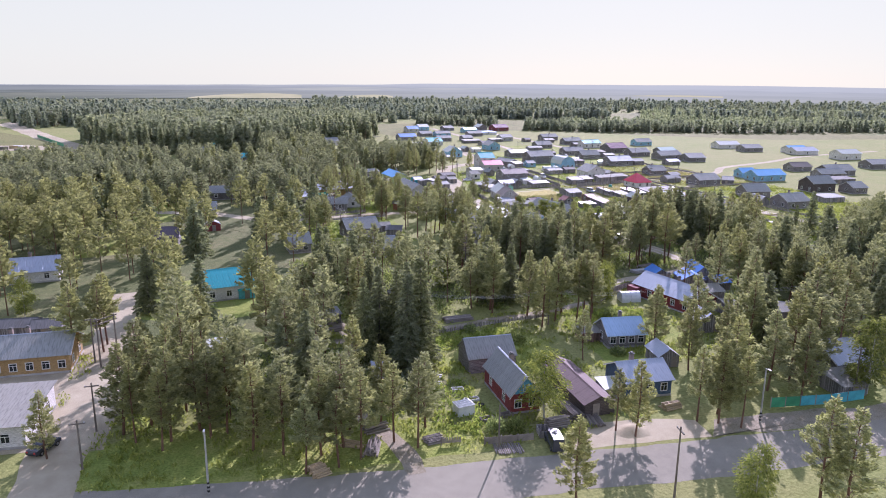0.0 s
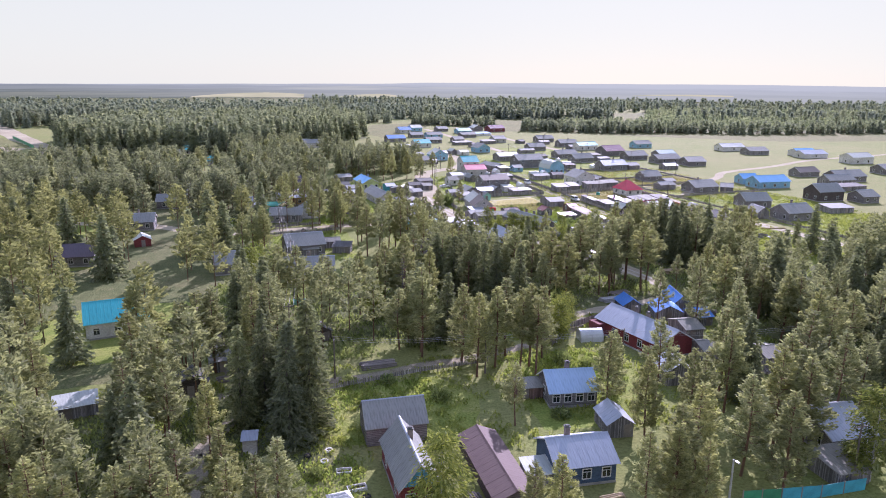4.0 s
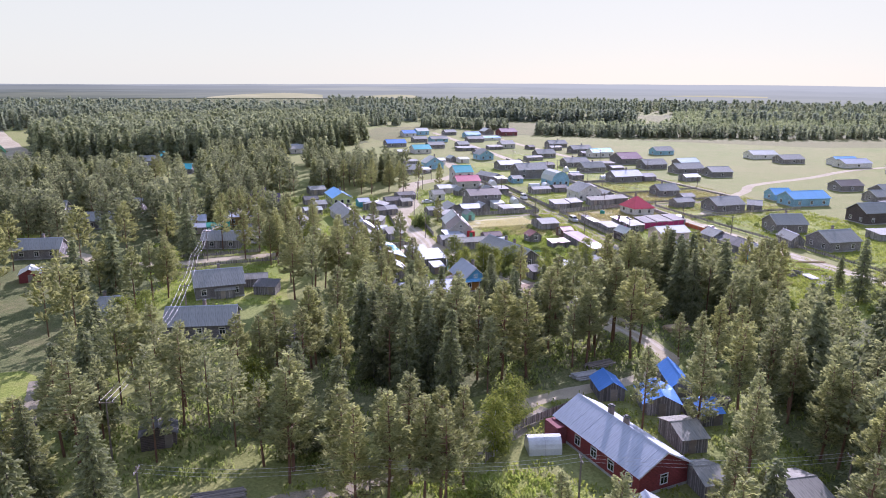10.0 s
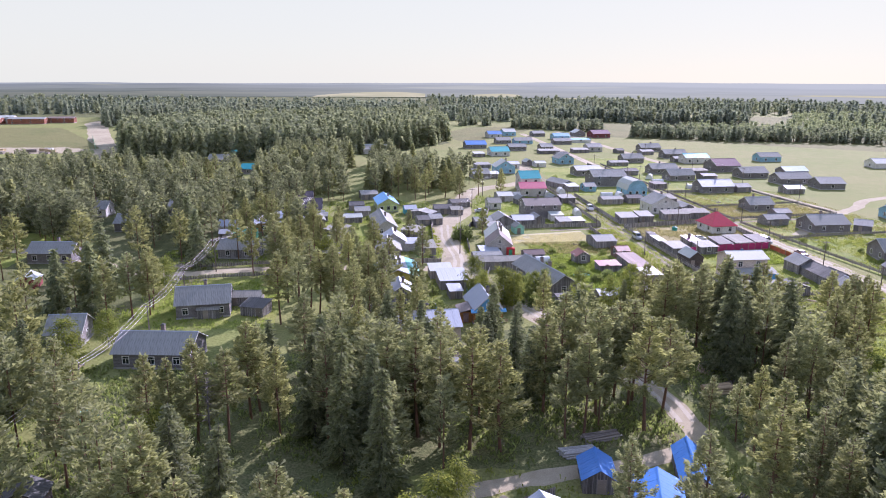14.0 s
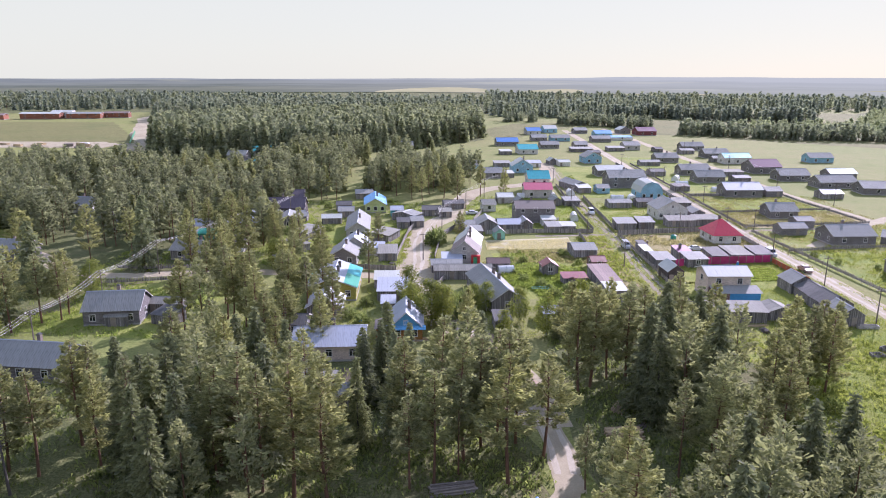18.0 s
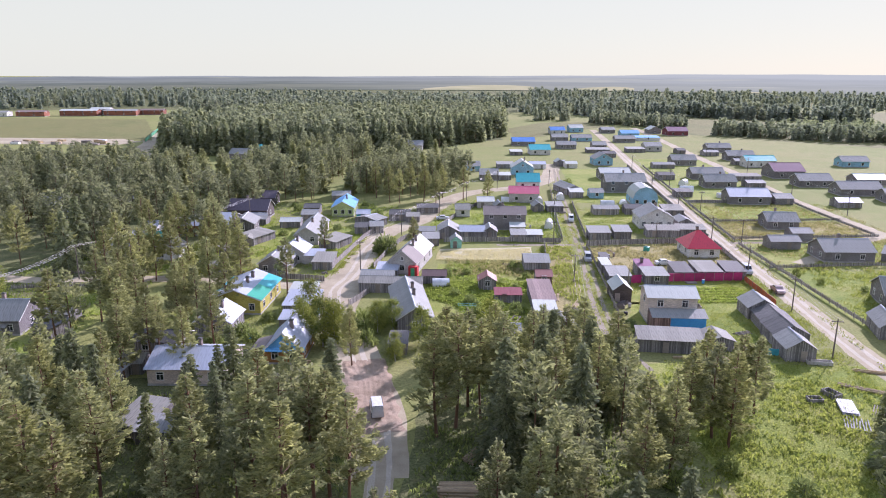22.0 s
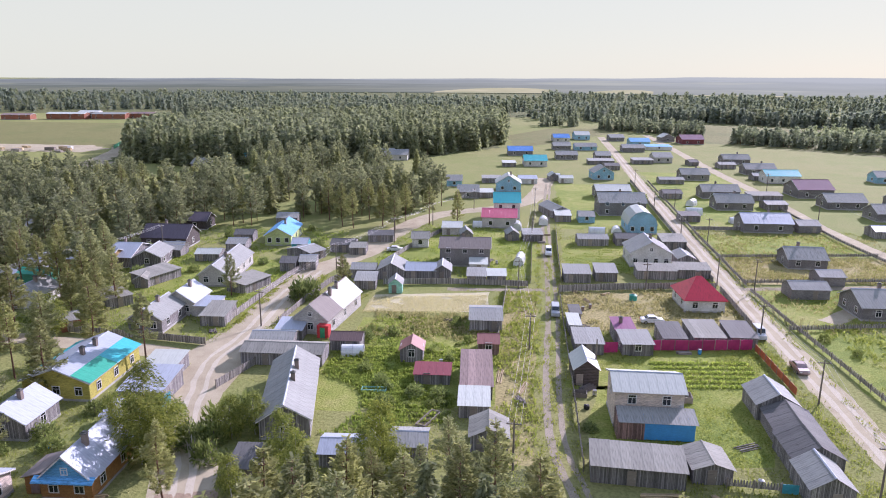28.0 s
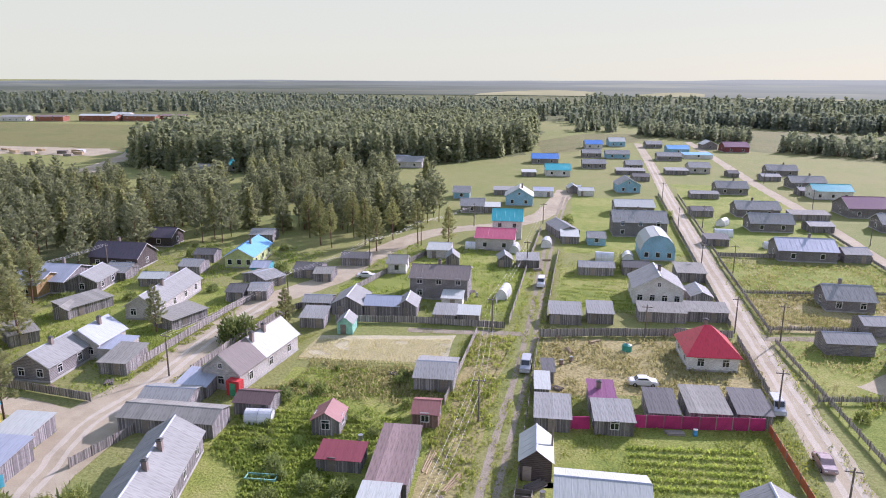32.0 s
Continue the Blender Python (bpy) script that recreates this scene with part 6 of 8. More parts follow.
def wood(name, places, label, hmin, hmax, per, gap, size, share, seed, needles=None, wide=1.38):
    """One joined stand of trees: stems and needle tufts, in two parts."""
    rs = np.random.RandomState(seed)
    protos = []
    for k in range(6):
        kind = "spruce" if k < round(6 * share) else "pine"
        c, d, _ = conifer_points(rs, kind, per, gap)
        protos.append((kind, c, d))
    root = tagged(new(name), label, "woods", kind="stuff")
    cc = {"pine": ([], [], []), "spruce": ([], [], [])}
    sv, sf = [], []
    for x, y in places:
        kind, c, d = protos[rs.randint(6)]
        h = rs.uniform(hmin, hmax)
        a = rs.uniform(0, 6.28)
        rot = np.array([[math.cos(a), -math.sin(a), 0], [math.sin(a), math.cos(a), 0], [0, 0, 1]])
        p = c @ rot.T * h * np.array([wide, wide, 1]) + np.array([x, y, 0])
        ux, uy = tuft_frame(rs, d @ rot.T, size * h / 13, 0.7)
        for store, val in zip(cc[kind], (p, ux, uy)):
            store.append(val)
        b = len(sv)
        for z, r in ((0, 0.15), (h * 0.7, 0.08)):
            sv += [(x + r * math.cos(q), y + r * math.sin(q), z) for q in (0, 2.1, 4.2)]
        sf += [(b, b + 1, b + 4, b + 3), (b + 1, b + 2, b + 5, b + 4), (b + 2, b, b + 3, b + 5)]
    for kind, (p, ux, uy) in cc.items():
        if p:
            put("crowns", quads_mesh("crowns", np.concatenate(p), np.concatenate(ux), np.concatenate(uy), needles or NEEDLES[kind], 3), root)
    put("stems", mesh_of("stems", sv, sf, "bark_pine"), root)
    return root


near_zones = [
    ([(87.7, 151.6), (121.4, 153.3), (119.5, 187.9), (104.4, 189.9), (84.9, 188.5), (65.8, 187.0), (65.7, 153.7)], 4.7, 0.72),
    ([(127.1, 155.2), (155.6, 163.3), (152.5, 201.7), (146.4, 211.3), (130.3, 205.4), (125.5, 188.0)], 5.2, 0.72),
    ([(26.9, 139.4), (66.9, 138.8), (63.9, 185.0), (44.4, 182.8), (24.7, 187.8)], 5.6, 0.8),
    ([(109.9, 85.5), (211.8, 80.3), (212.0, 130.8), (196.4, 166.0), (171.7, 174.5), (156.1, 161.9), (127.7, 149.5), (122.2, 124.0)], 5.4, 0.85),
    ([(9.4, 103.6), (37.8, 106.1), (36.3, 124.7), (16.2, 130.7), (-4.9, 127.6)], 5.0, 0.8),
    ([(-6.7, 96.5), (25.5, 93.6), (26.3, 104.6), (-5.0, 108.4)], 4.6, 0.75),
    ([(48.8, 199.7), (75.1, 198.7), (74.9, 208.8), (70.3, 238.7), (49.5, 237.4)], 5.5, 0.7),
    ([(83.2, 103.3), (104.6, 106.5), (109.4, 123.1), (93.9, 117.8)], 5.0, 0.6),
]
mid_places = []
for i, (pts, sp, keep) in enumerate(near_zones):
    mid_places += scatter(pts, sp, 40 + i, 1.6, keep)
rngt = random.Random(5)
rngt.shuffle(mid_places)
room = max(0, 300 - len(TREES))
for x, y in mid_places[:room]:
    tree("spruce" if rngt.random() < 0.22 else "pine", round(x, 1), round(y, 1), round(rngt.uniform(10.5, 15.5), 1))
wood("pine_wood", mid_places[room:], "dense stand of pines and spruces by the village", 11, 16, 34, 0.05, 0.4, 0.25, 3)
left_zone = scatter([(-80.6, 142.6), (23.3, 133.9), (28.2, 205.4), (50.9, 253.4), (60.1, 265.0), (55.5, 332.5), (89.8, 347.5), (118.0, 342.4), (126.1, 354.6), (107.8, 424.0), (99.7, 459.9), (-123.1, 463.7), (-131.9, 313.8)], 5.0, 60, 3.0, 0.9)
back_zone = [q for q in left_zone if 268 < q[1] < (395 if q[0] < 30 else 455)]
left_zone = [q for q in left_zone if q[1] <= 268 and rngt.random() < ((0.92 if noise.noise(Vector((q[0] * 0.07, q[1] * 0.07, 2))) > -0.12 else 0.3) if q[1] < 240 else 0.85)]
wood("pine_wood", back_zone, "pines standing behind the village houses", 11, 15, 15, 0.06, 0.72, 0.2, 14, "deep_pine")
wood("pine_wood", left_zone, "pines standing among the village houses", 11, 16, 18, 0.055, 0.62, 0.2, 4)
dense = scatter([(-61.4, 471.5), (-22.1, 461.5), (17.5, 457.1), (59.0, 490.8), (91.4, 511.3), (127.9, 568.1), (131.9, 651.1), (119.6, 734.8), (-33.8, 667.4), (-90.6, 573.2)], 5.6, 61, 1.0, 0.95)
# Far stands take the needle colours that hold the haze.
wood("far_wood", dense, "dense dark pine forest beyond the village", 14, 20, 9, 0.075, 1.15, 0.67, 5, "hazed_pine", 1.15)
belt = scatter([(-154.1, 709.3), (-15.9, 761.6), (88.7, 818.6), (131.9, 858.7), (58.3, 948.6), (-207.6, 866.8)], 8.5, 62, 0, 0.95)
wood("far_wood", belt, "belts of dark conifers between distant fields", 12, 17, 5, 0.1, 1.7, 0.67, 6, "hazed_needles", 1.25)
belt = scatter([(152.4, 730.6), (183.1, 734.8), (187.2, 761.0), (150.3, 766.3)], 6.0, 63, 0, 0.9) + scatter([(197.4, 713.8), (264.8, 661.8), (273.0, 676.5), (207.7, 736.9)], 4.0, 64, 0, 0.85)
belt += scatter([(274.8, 616.1), (335.7, 578.3), (432.4, 560.1), (436.6, 577.7), (341.8, 599.0), (289.2, 641.1)], 4.0, 65, 0, 0.85)
belt += scatter([(428, 553), (490, 540), (600, 534), (900, 468), (1100, 430), (1102, 452), (902, 492), (604, 556), (492, 562), (430, 575)], 5.0, 67, 0, 0.9)
wood("far_wood", belt, "thin lines of conifers between distant fields", 6, 12, 4, 0.13, 1.9, 0.5, 16, "hazed_needles", 1.3)
horizon = []
for i, (pts, sp) in enumerate((([(-914.6, 771.4), (-430.5, 815.9), (-207.2, 917.0), (58.4, 978.6), (129.8, 918.7), (180.9, 1078.7), (-63.5, 1138.3), (-306.7, 1217.3), (-912.7, 1163.2)], 15),
                               ([(263.3, 818.4), (429.8, 738.5), (450.2, 763.5), (283.7, 846.4)], 6), ([(513.1, 738.0), (925.7, 518.4), (1126.8, 436.0), (1166.7, 486.5), (574.0, 777.9)], 10),
                               ([(135.9, 818.7), (253.0, 787.5), (334.7, 878.1), (303.6, 978.4), (150.3, 968.7)], 11),
                               ([(160.5, 1098.7), (713.5, 1018.0), (1225.0, 819.6), (1284.7, 920.1), (711.3, 1198.4), (160.5, 1318.7)], 15),
                               ([(303.4, 1038.4), (819.3, 819.4), (1276.0, 657.8), (1325.8, 738.3), (837.1, 938.3), (404.8, 1138.1)], 14))):
    horizon += scatter(pts, sp, 70 + i, 0, 0.92)
young = scatter([(320, 640), (345, 600), (440, 578), (600, 560), (900, 498), (1130, 455), (1180, 700), (1000, 860), (660, 960), (560, 880), (500, 770), (430, 690), (350, 700)], 9, 78, 0, 0.9)
# The paler leaf colour here also stands in for haze.
wood("far_wood", young, "young mixed woodland beyond the meadow, coloured paler for haze", 5, 9, 4, 0.16, 2.6, 0.3, 17, "hazed_young_wood", 1.7)
wood("far_wood", horizon, "endless distant forest with haze in its needle colour", 9, 15, 4, 0.14, 2.4, 0.67, 7, "hazed_needles", 1.35)

# ---- distance ----
# Backdrop ring glows; haze and sunward brightening are put into its emission colour.
hz = bpy.data.materials.new("distant_ridge")
hz.use_nodes = True
hnt = hz.node_tree
hnt.nodes.clear()
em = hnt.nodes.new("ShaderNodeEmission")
mo = hnt.nodes.new("ShaderNodeOutputMaterial")
tcn = hnt.nodes.new("ShaderNodeTexCoord")
sepn = hnt.nodes.new("ShaderNodeSeparateXYZ")
hnt.links.new(tcn.outputs["Object"], sepn.inputs[0])
lines = noise_of(hnt, 0.05, 7, (0.12, 0.12, 8), 0, 0.7)
low = noise_of(hnt, 0.012, 4, (0.25, 0.25, 9))
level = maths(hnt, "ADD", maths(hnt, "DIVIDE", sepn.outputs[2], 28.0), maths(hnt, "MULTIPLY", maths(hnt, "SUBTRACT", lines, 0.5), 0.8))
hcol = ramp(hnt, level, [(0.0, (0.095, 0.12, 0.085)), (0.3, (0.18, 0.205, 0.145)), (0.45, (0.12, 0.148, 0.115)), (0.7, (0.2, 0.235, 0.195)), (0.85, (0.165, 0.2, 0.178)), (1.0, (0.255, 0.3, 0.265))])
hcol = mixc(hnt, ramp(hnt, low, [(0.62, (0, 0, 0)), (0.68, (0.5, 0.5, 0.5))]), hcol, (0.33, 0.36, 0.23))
# Emission pales towards the sun's bearing.
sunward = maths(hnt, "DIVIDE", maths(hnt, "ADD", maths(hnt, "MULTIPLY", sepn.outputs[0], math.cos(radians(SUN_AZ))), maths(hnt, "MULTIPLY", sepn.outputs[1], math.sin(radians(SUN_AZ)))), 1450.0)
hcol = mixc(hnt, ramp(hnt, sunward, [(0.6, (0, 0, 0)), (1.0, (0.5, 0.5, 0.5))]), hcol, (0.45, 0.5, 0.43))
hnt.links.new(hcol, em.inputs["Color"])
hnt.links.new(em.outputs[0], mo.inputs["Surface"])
MATS["distant_ridge"] = hz
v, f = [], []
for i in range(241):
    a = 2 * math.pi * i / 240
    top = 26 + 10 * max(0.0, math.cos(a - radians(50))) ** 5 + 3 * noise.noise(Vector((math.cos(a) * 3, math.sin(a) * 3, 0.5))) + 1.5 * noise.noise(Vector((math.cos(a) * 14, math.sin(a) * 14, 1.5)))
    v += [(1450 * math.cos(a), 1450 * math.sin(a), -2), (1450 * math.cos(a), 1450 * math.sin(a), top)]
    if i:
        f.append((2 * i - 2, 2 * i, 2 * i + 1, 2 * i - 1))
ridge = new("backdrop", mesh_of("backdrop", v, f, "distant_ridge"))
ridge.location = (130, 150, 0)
tagged(ridge, "glowing backdrop of wooded hills with painted haze", "hills", kind="structure")

# Field strips glow too; their daylight is put into the emission colour.
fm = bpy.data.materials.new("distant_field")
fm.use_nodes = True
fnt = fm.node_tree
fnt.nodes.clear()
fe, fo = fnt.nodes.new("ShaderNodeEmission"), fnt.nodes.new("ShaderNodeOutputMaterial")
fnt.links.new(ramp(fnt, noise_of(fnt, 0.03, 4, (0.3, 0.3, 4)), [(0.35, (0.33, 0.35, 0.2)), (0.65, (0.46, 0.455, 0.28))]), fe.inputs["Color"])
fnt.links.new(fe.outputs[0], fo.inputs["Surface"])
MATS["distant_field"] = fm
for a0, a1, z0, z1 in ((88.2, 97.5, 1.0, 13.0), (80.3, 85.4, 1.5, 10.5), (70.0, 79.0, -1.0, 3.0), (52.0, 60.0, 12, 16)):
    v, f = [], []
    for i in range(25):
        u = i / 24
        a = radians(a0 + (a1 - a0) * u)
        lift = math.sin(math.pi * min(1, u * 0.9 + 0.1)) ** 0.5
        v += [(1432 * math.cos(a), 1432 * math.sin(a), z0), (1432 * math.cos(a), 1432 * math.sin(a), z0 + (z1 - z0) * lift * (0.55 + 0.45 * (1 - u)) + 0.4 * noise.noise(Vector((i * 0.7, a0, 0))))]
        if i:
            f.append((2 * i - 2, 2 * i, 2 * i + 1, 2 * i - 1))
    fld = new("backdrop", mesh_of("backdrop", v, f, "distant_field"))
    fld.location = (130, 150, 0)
    tagged(fld, "glowing backdrop strip for a pale far field", "field", kind="structure")

# ---- extras on houses ----
yr = random.Random(6)
roof_run(yellow, (2.5, 3.97), (5.3, 2.93), 0.1, 7.3, "y", "green_roof", True, yr)
roof_run(yellow, (2.5, 3.97), (5.3, 2.93), -7.3, 0.1, "y", "teal_roof", True, yr)
roof_run(yellow, (-4.3, 3.3), (-5.32, 2.92), -7.3, 2.5, "y", "teal_roof", True, yr)
recolour(whitebrown, lambda m: m.translation.y > -1.0, "pale_roof")
gable_panel(bluegable, 5.8, 9.0, 2.8, 2.6, "trim_blue")
put("pent_roof", mesh_of("pent_roof", *prism([(-5.35, 2.5), (-4.5, 2.95), (-4.5, 2.85), (-5.35, 2.42)], -3.4, 3.4, "x"), "trim_blue"), bluegable, None, "blue pent roof under the gable")
bporch = put("porch", mesh_of("porch", *box(-5.2, -2.92, -3.6, 0.6, 0, 2.15), "ochre"), bluegable, None, "varnished side porch")
put("porch_roof", mesh_of("porch_roof", *prism([(-5.5, 2.15), (-2.95, 2.85), (-2.95, 2.77), (-5.5, 2.07)], -0.9, 3.9, "y"), "brown_roof"), bporch)
put("porch_door", mesh_of("porch_door", *box(-4.6, -3.6, -3.66, -3.6, 0.1, 1.95), "rust_roof"), bporch, None, "red-brown porch door")
gable_panel(redcot, 4.4, 11.0, 3.0, 2.6, "trim_blue")
put("porch", mesh_of("porch", *join(box(-0.2, 1.9, -1.2, 0.05, 0, 2.3)), "trim_red"), whitebrown, pose(2.0, -8.7, 0), "bright red porch")
put("porch_door", mesh_of("porch_door", *box(-0.45, 0.45, -0.05, 0.0, 0.05, 1.95), "trim_green"), whitebrown, pose(2.8, -9.9, 0), "green porch door")
put("porch", mesh_of("porch", *join(box(-1.4, 1.4, -1.5, 0.02, 0, 2.4)), "maroonwall"), longmetal, pose(-7.0, -3.7, 0), "dark red porch")
# lean-to veranda of the two-storey house
ver = put("veranda", mesh_of("veranda", *prism([(-1.4, 0), (-1.4, 2.35), (1.4, 3.1), (1.4, 0)], -4.4, -1.0, "x"), "pinkwood"), twostorey, pose(0, -5.2, 0), "pinkish lean-to wing")
put("panel", mesh_of("panel", *box(-1.0, 5.2, -1.45, 1.4, 0.1, 2.3), "bright_blue"), ver, pose(0, 0, 0), "bright blue front wall")
for i in range(9):
    put("roof_sheet", sheet_mesh(3.2, 1.08, "slate"), twostorey, pose(4.6 + 1.0 - i * 1.1, -3.65, 3.2, -14.5, 0, 180))

# ---- fences ----
POST, PANEL = {}, {}


def fence(pts, h, mat, style, label, step=2.5):
    """A fence along a line: a post at every step and a panel of boards or rails between."""
    root = thing("fence", pts[0][0], pts[0][1], 0, label, "fence", "fences")
    o = Vector((*pts[0], 0))
    if h not in POST:
        POST[h] = mesh_of("post", *box(-0.06, 0.06, -0.06, 0.06, 0, h + 0.12), "old_wood")
    for a, b in zip(pts, pts[1:]):
        a, b = Vector((*a, 0)) - o, Vector((*b, 0)) - o
        n = max(1, round((b - a).length / step))
        ln = (b - a).length / n
        ang = math.degrees(math.atan2(b.y - a.y, b.x - a.x))
        key = (round(ln, 1), h, mat, style)
        if key not in PANEL:
            ln1 = round(ln, 1)
            if style == "solid":
                sh = prism([(-0.02, 0.08), (0.02, 0.08), (0.02, h), (-0.02, h)], 0.02, ln1 - 0.02, "x")
                PANEL[key] = mesh_of("fence_panel", *sh, mat)
            else:
                # boards run into two rails, one connected outline with notches
                k = max(4, int(ln1 / (0.17 if style == "board" else 0.3)))
                wv = ln1 / k
                xs, zs = [], []
                rr = random.Random(len(PANEL))
                for i in range(k):
                    t = h * rr.uniform(0.93, 1.0)
                    e = 0.03 if style == "board" else 0.3
                    xs += [i * wv + 0.002, i * wv + wv * e, i * wv + wv * (0.94 - e)]
                    zs += [t * (0.95 if style == "board" else 0.5), t, t]
                xs.append(ln1)
                zs.append(h * 0.6)
                m = len(xs)
                low = 0.1 if style == "board" else 0.3 * h
                v = [(x, y, z) for y in (-0.02, 0.02) for x, z in zip(xs, zs)] + [(x, y, low) for y in (-0.02, 0.02) for x in xs]
                f = []
                for i in range(m - 1):
                    f += [(i, i + 1, 2 * m + i + 1, 2 * m + i), (m + i + 1, m + i, 3 * m + i, 3 * m + i + 1), (i + 1, i, m + i, m + i + 1)]
                PANEL[key] = mesh_of("fence_panel", v, f, mat)
        for i in range(n):
            p = a.lerp(b, i / n)
            put("fence_panel", PANEL[key], root, pose(p.x, p.y, 0, 0, 0, ang))
            if o.y < 300:
                put("post", POST[h], root, pose(p.x, p.y, 0, 0, 0, ang))
    return root


GREYF = "weathered grey wooden fence of uneven boards"
fence([(162.6, 253.7), (165.4, 254.3)], 1.9, "magenta", "solid", "magenta sheet fence between two plots")
fence([(170.4, 255.9), (179.5, 257.1), (187.9, 258.5)], 1.9, "magenta", "solid", "magenta sheet fence between two plots", 2.2)
fence([(188.3, 258.3), (188.7, 251.3), (189.2, 241.4)], 1.3, "orange", "solid", "orange-red board fence along the street", 2.4)
fence([(156.7, 286.2), (168.4, 289.3), (181.5, 291.7), (190.1, 292.7)], 1.6, "greyfence", "board", GREYF, 3.2)
fence([(206.2, 174.5), (202.4, 220.7), (196.8, 291.7)], 1.2, "greyfence", "picket", "long picket fence along the sandy street", 3.0)
fence([(197.1, 295.8), (196.9, 347.5)], 1.2, "greyfence", "picket", "long picket fence along the sandy street", 5.0)
fence([(197.1, 347.5), (197.9, 444.5)], 1.2, "greyfence", "picket", "long picket fence along the sandy street", 10.0)
fence([(190.8, 269.5), (190.6, 291.7)], 1.4, "greyfence", "board", GREYF, 3.0)
fence([(190.6, 297.8), (190.7, 332.3), (190.8, 444.5)], 1.4, "greyfence", "board", GREYF, 6.0)
fence([(197.1, 268.5), (220.1, 273.3), (246.7, 275.6)], 1.2, "greyfence", "picket", "thin picket fence across the meadow", 3.4)
fence([(197.2, 297.8), (215.6, 300.8), (238.3, 304.8)], 1.2, "greyfence", "picket", "thin picket fence across the meadow", 3.4)
fence([(197.2, 320.1), (237.2, 326.5)], 1.2, "greyfence", "picket", "thin picket fence across the meadow", 6)
fence([(197.3, 352.6), (234.4, 355.5)], 1.2, "greyfence", "board", GREYF, 9)
fence([(157.6, 217.2), (157.4, 241.2), (157.0, 263.4), (156.8, 285.6)], 1.3, "greyfence", "picket", "leaning picket fence along the grassy lane", 3.0)
fence([(145.5, 257.3), (145.7, 286.2)], 1.3, "greyfence", "board", GREYF, 3.0)
fence([(157.4, 293.7), (157.4, 332.2), (157.6, 347.5)], 1.3, "greyfence", "board", GREYF, 6.0)
fence([(150.8, 291.7), (150.8, 332.2), (151.3, 375.0)], 1.3, "greyfence", "board", GREYF, 6.0)
fence([(119.1, 286.2), (133.2, 288.6), (150.3, 289.2)], 1.4, "greyfence", "board", GREYF, 3.4)
fence([(105.7, 232.2), (108.1, 241.2), (106.6, 247.3)], 1.4, "greyfence", "board", GREYF, 3.0)
fence([(105.3, 259.4), (106.1, 273.5), (107.4, 285.6), (111.1, 295.8)], 1.4, "greyfence", "board", GREYF, 3.0)
fence([(95.8, 259.4), (96.4, 273.5), (97.0, 287.7), (98.6, 297.8)], 1.5, "greyfence", "board", GREYF, 3.0)
fence([(96.6, 247.9), (86.0, 249.0), (70.1, 250.1)], 1.4, "greyfence", "board", GREYF, 3.4)
fence([(55.7, 249.2), (38.5, 246.3), (31.4, 247.1)], 1.3, "greyfence", "picket", "grey picket fence beside the cross street", 3.4)
fence([(60.8, 239.1), (45.7, 237.6), (33.4, 234.7)], 1.3, "greyfence", "picket", "grey picket fence beside the cross street", 3.4)
fence([(116.1, 303.9), (120.1, 322.1), (128.1, 348.5)], 1.4, "greyfence", "board", GREYF, 4.0)
fence([(173.3, 215.9), (179.0, 215.6)], 1.3, "greyfence", "picket", "old picket fence with a turquoise patch", 2.8)
fence([(179.0, 215.6), (180.8, 215.5)], 1.3, "fence_teal", "board", "short turquoise garden gate", 1.7)
fence([(83.4, 85.5), (87.9, 84.8)], 1.6, "fence_green", "solid", "green sheet gate by the road", 2.3)
fence([(88.0, 84.8), (92.8, 84.1), (99.0, 84.0)], 1.6, "fence_teal", "solid", "turquoise sheet fence by the road", 2.6)
fence([(34.4, 88.3), (37.0, 87.9)], 1.2, "old_wood", "picket", "small weathered picket pen", 2.6)
fence([(39.8, 86.9), (46.5, 86.3)], 1.1, "old_wood", "board", "low ragged board fence by the road", 2.2)
fence([(42.0, 126.3), (57.6, 129.3), (69.4, 130.4)], 1.1, "greyfence", "picket", "old garden fence in tall grass", 3.2)
fence([(83.0, 134.8), (90.4, 142.2), (101.0, 146.8)], 1.3, "greyfence", "board", GREYF, 3.2)
fence([(237.7, 305.8), (233.9, 343.9), (232.7, 403.7)], 1.2, "greyfence", "picket", "long picket fence along the far street", 8.0)

fence([(-89.4, 522.3), (-122.3, 604.4)], 2.2, "fence_green", "solid", "long green sheet fence round a timber yard", 12.0)
# timber yard and farm buildings past the field
patch("yard", [(-247.8, 502.7), (-99.7, 504.3), (-92.6, 523.3), (-112.4, 539.5), (-258.5, 536.0)], "sand_road", 0.04, "pale bare ground of a timber yard", "yard", 3.0)
yard_rng = random.Random(4)
for i in range(26):
    x, y = yard_rng.uniform(-235, -110), yard_rng.uniform(498, 522)
    rt = thing("timber_stack", x, y, yard_rng.uniform(-20, 20), "pale stack of sawn timber in the yard", "timber", "timber stacks")
    put("bundle", mesh_of("bundle", *box(-2.6, 2.6, -1.1, 1.1, 0, yard_rng.uniform(0.9, 1.9)), yard_rng.choice(["cut_wood", "trim_white", "old_wood"])), rt)
for x, y, w, d, hh, wl, rf in ((-270.7, 745.2, 34, 12, 5.0, "brick", "pale"), (-310.1, 732.1, 26, 10, 4.2, "brick", "rust"), (-235.7, 755.8, 30, 12, 4.6, "brick", "slate"), (-212.0, 770.1, 22, 10, 4.4, "brick", "rust"), (-340.3, 724.1, 24, 10, 4.0, "white", "slate"), (-258.2, 759.5, 18, 10, 6.0, "white", "pale")):
    house(x, y, 8, w, d, hh, "x", 1.2, wl, rf, 4, 0, words="long low farm building with a " + ("white" if wl == "white" else "brick") + " wall")

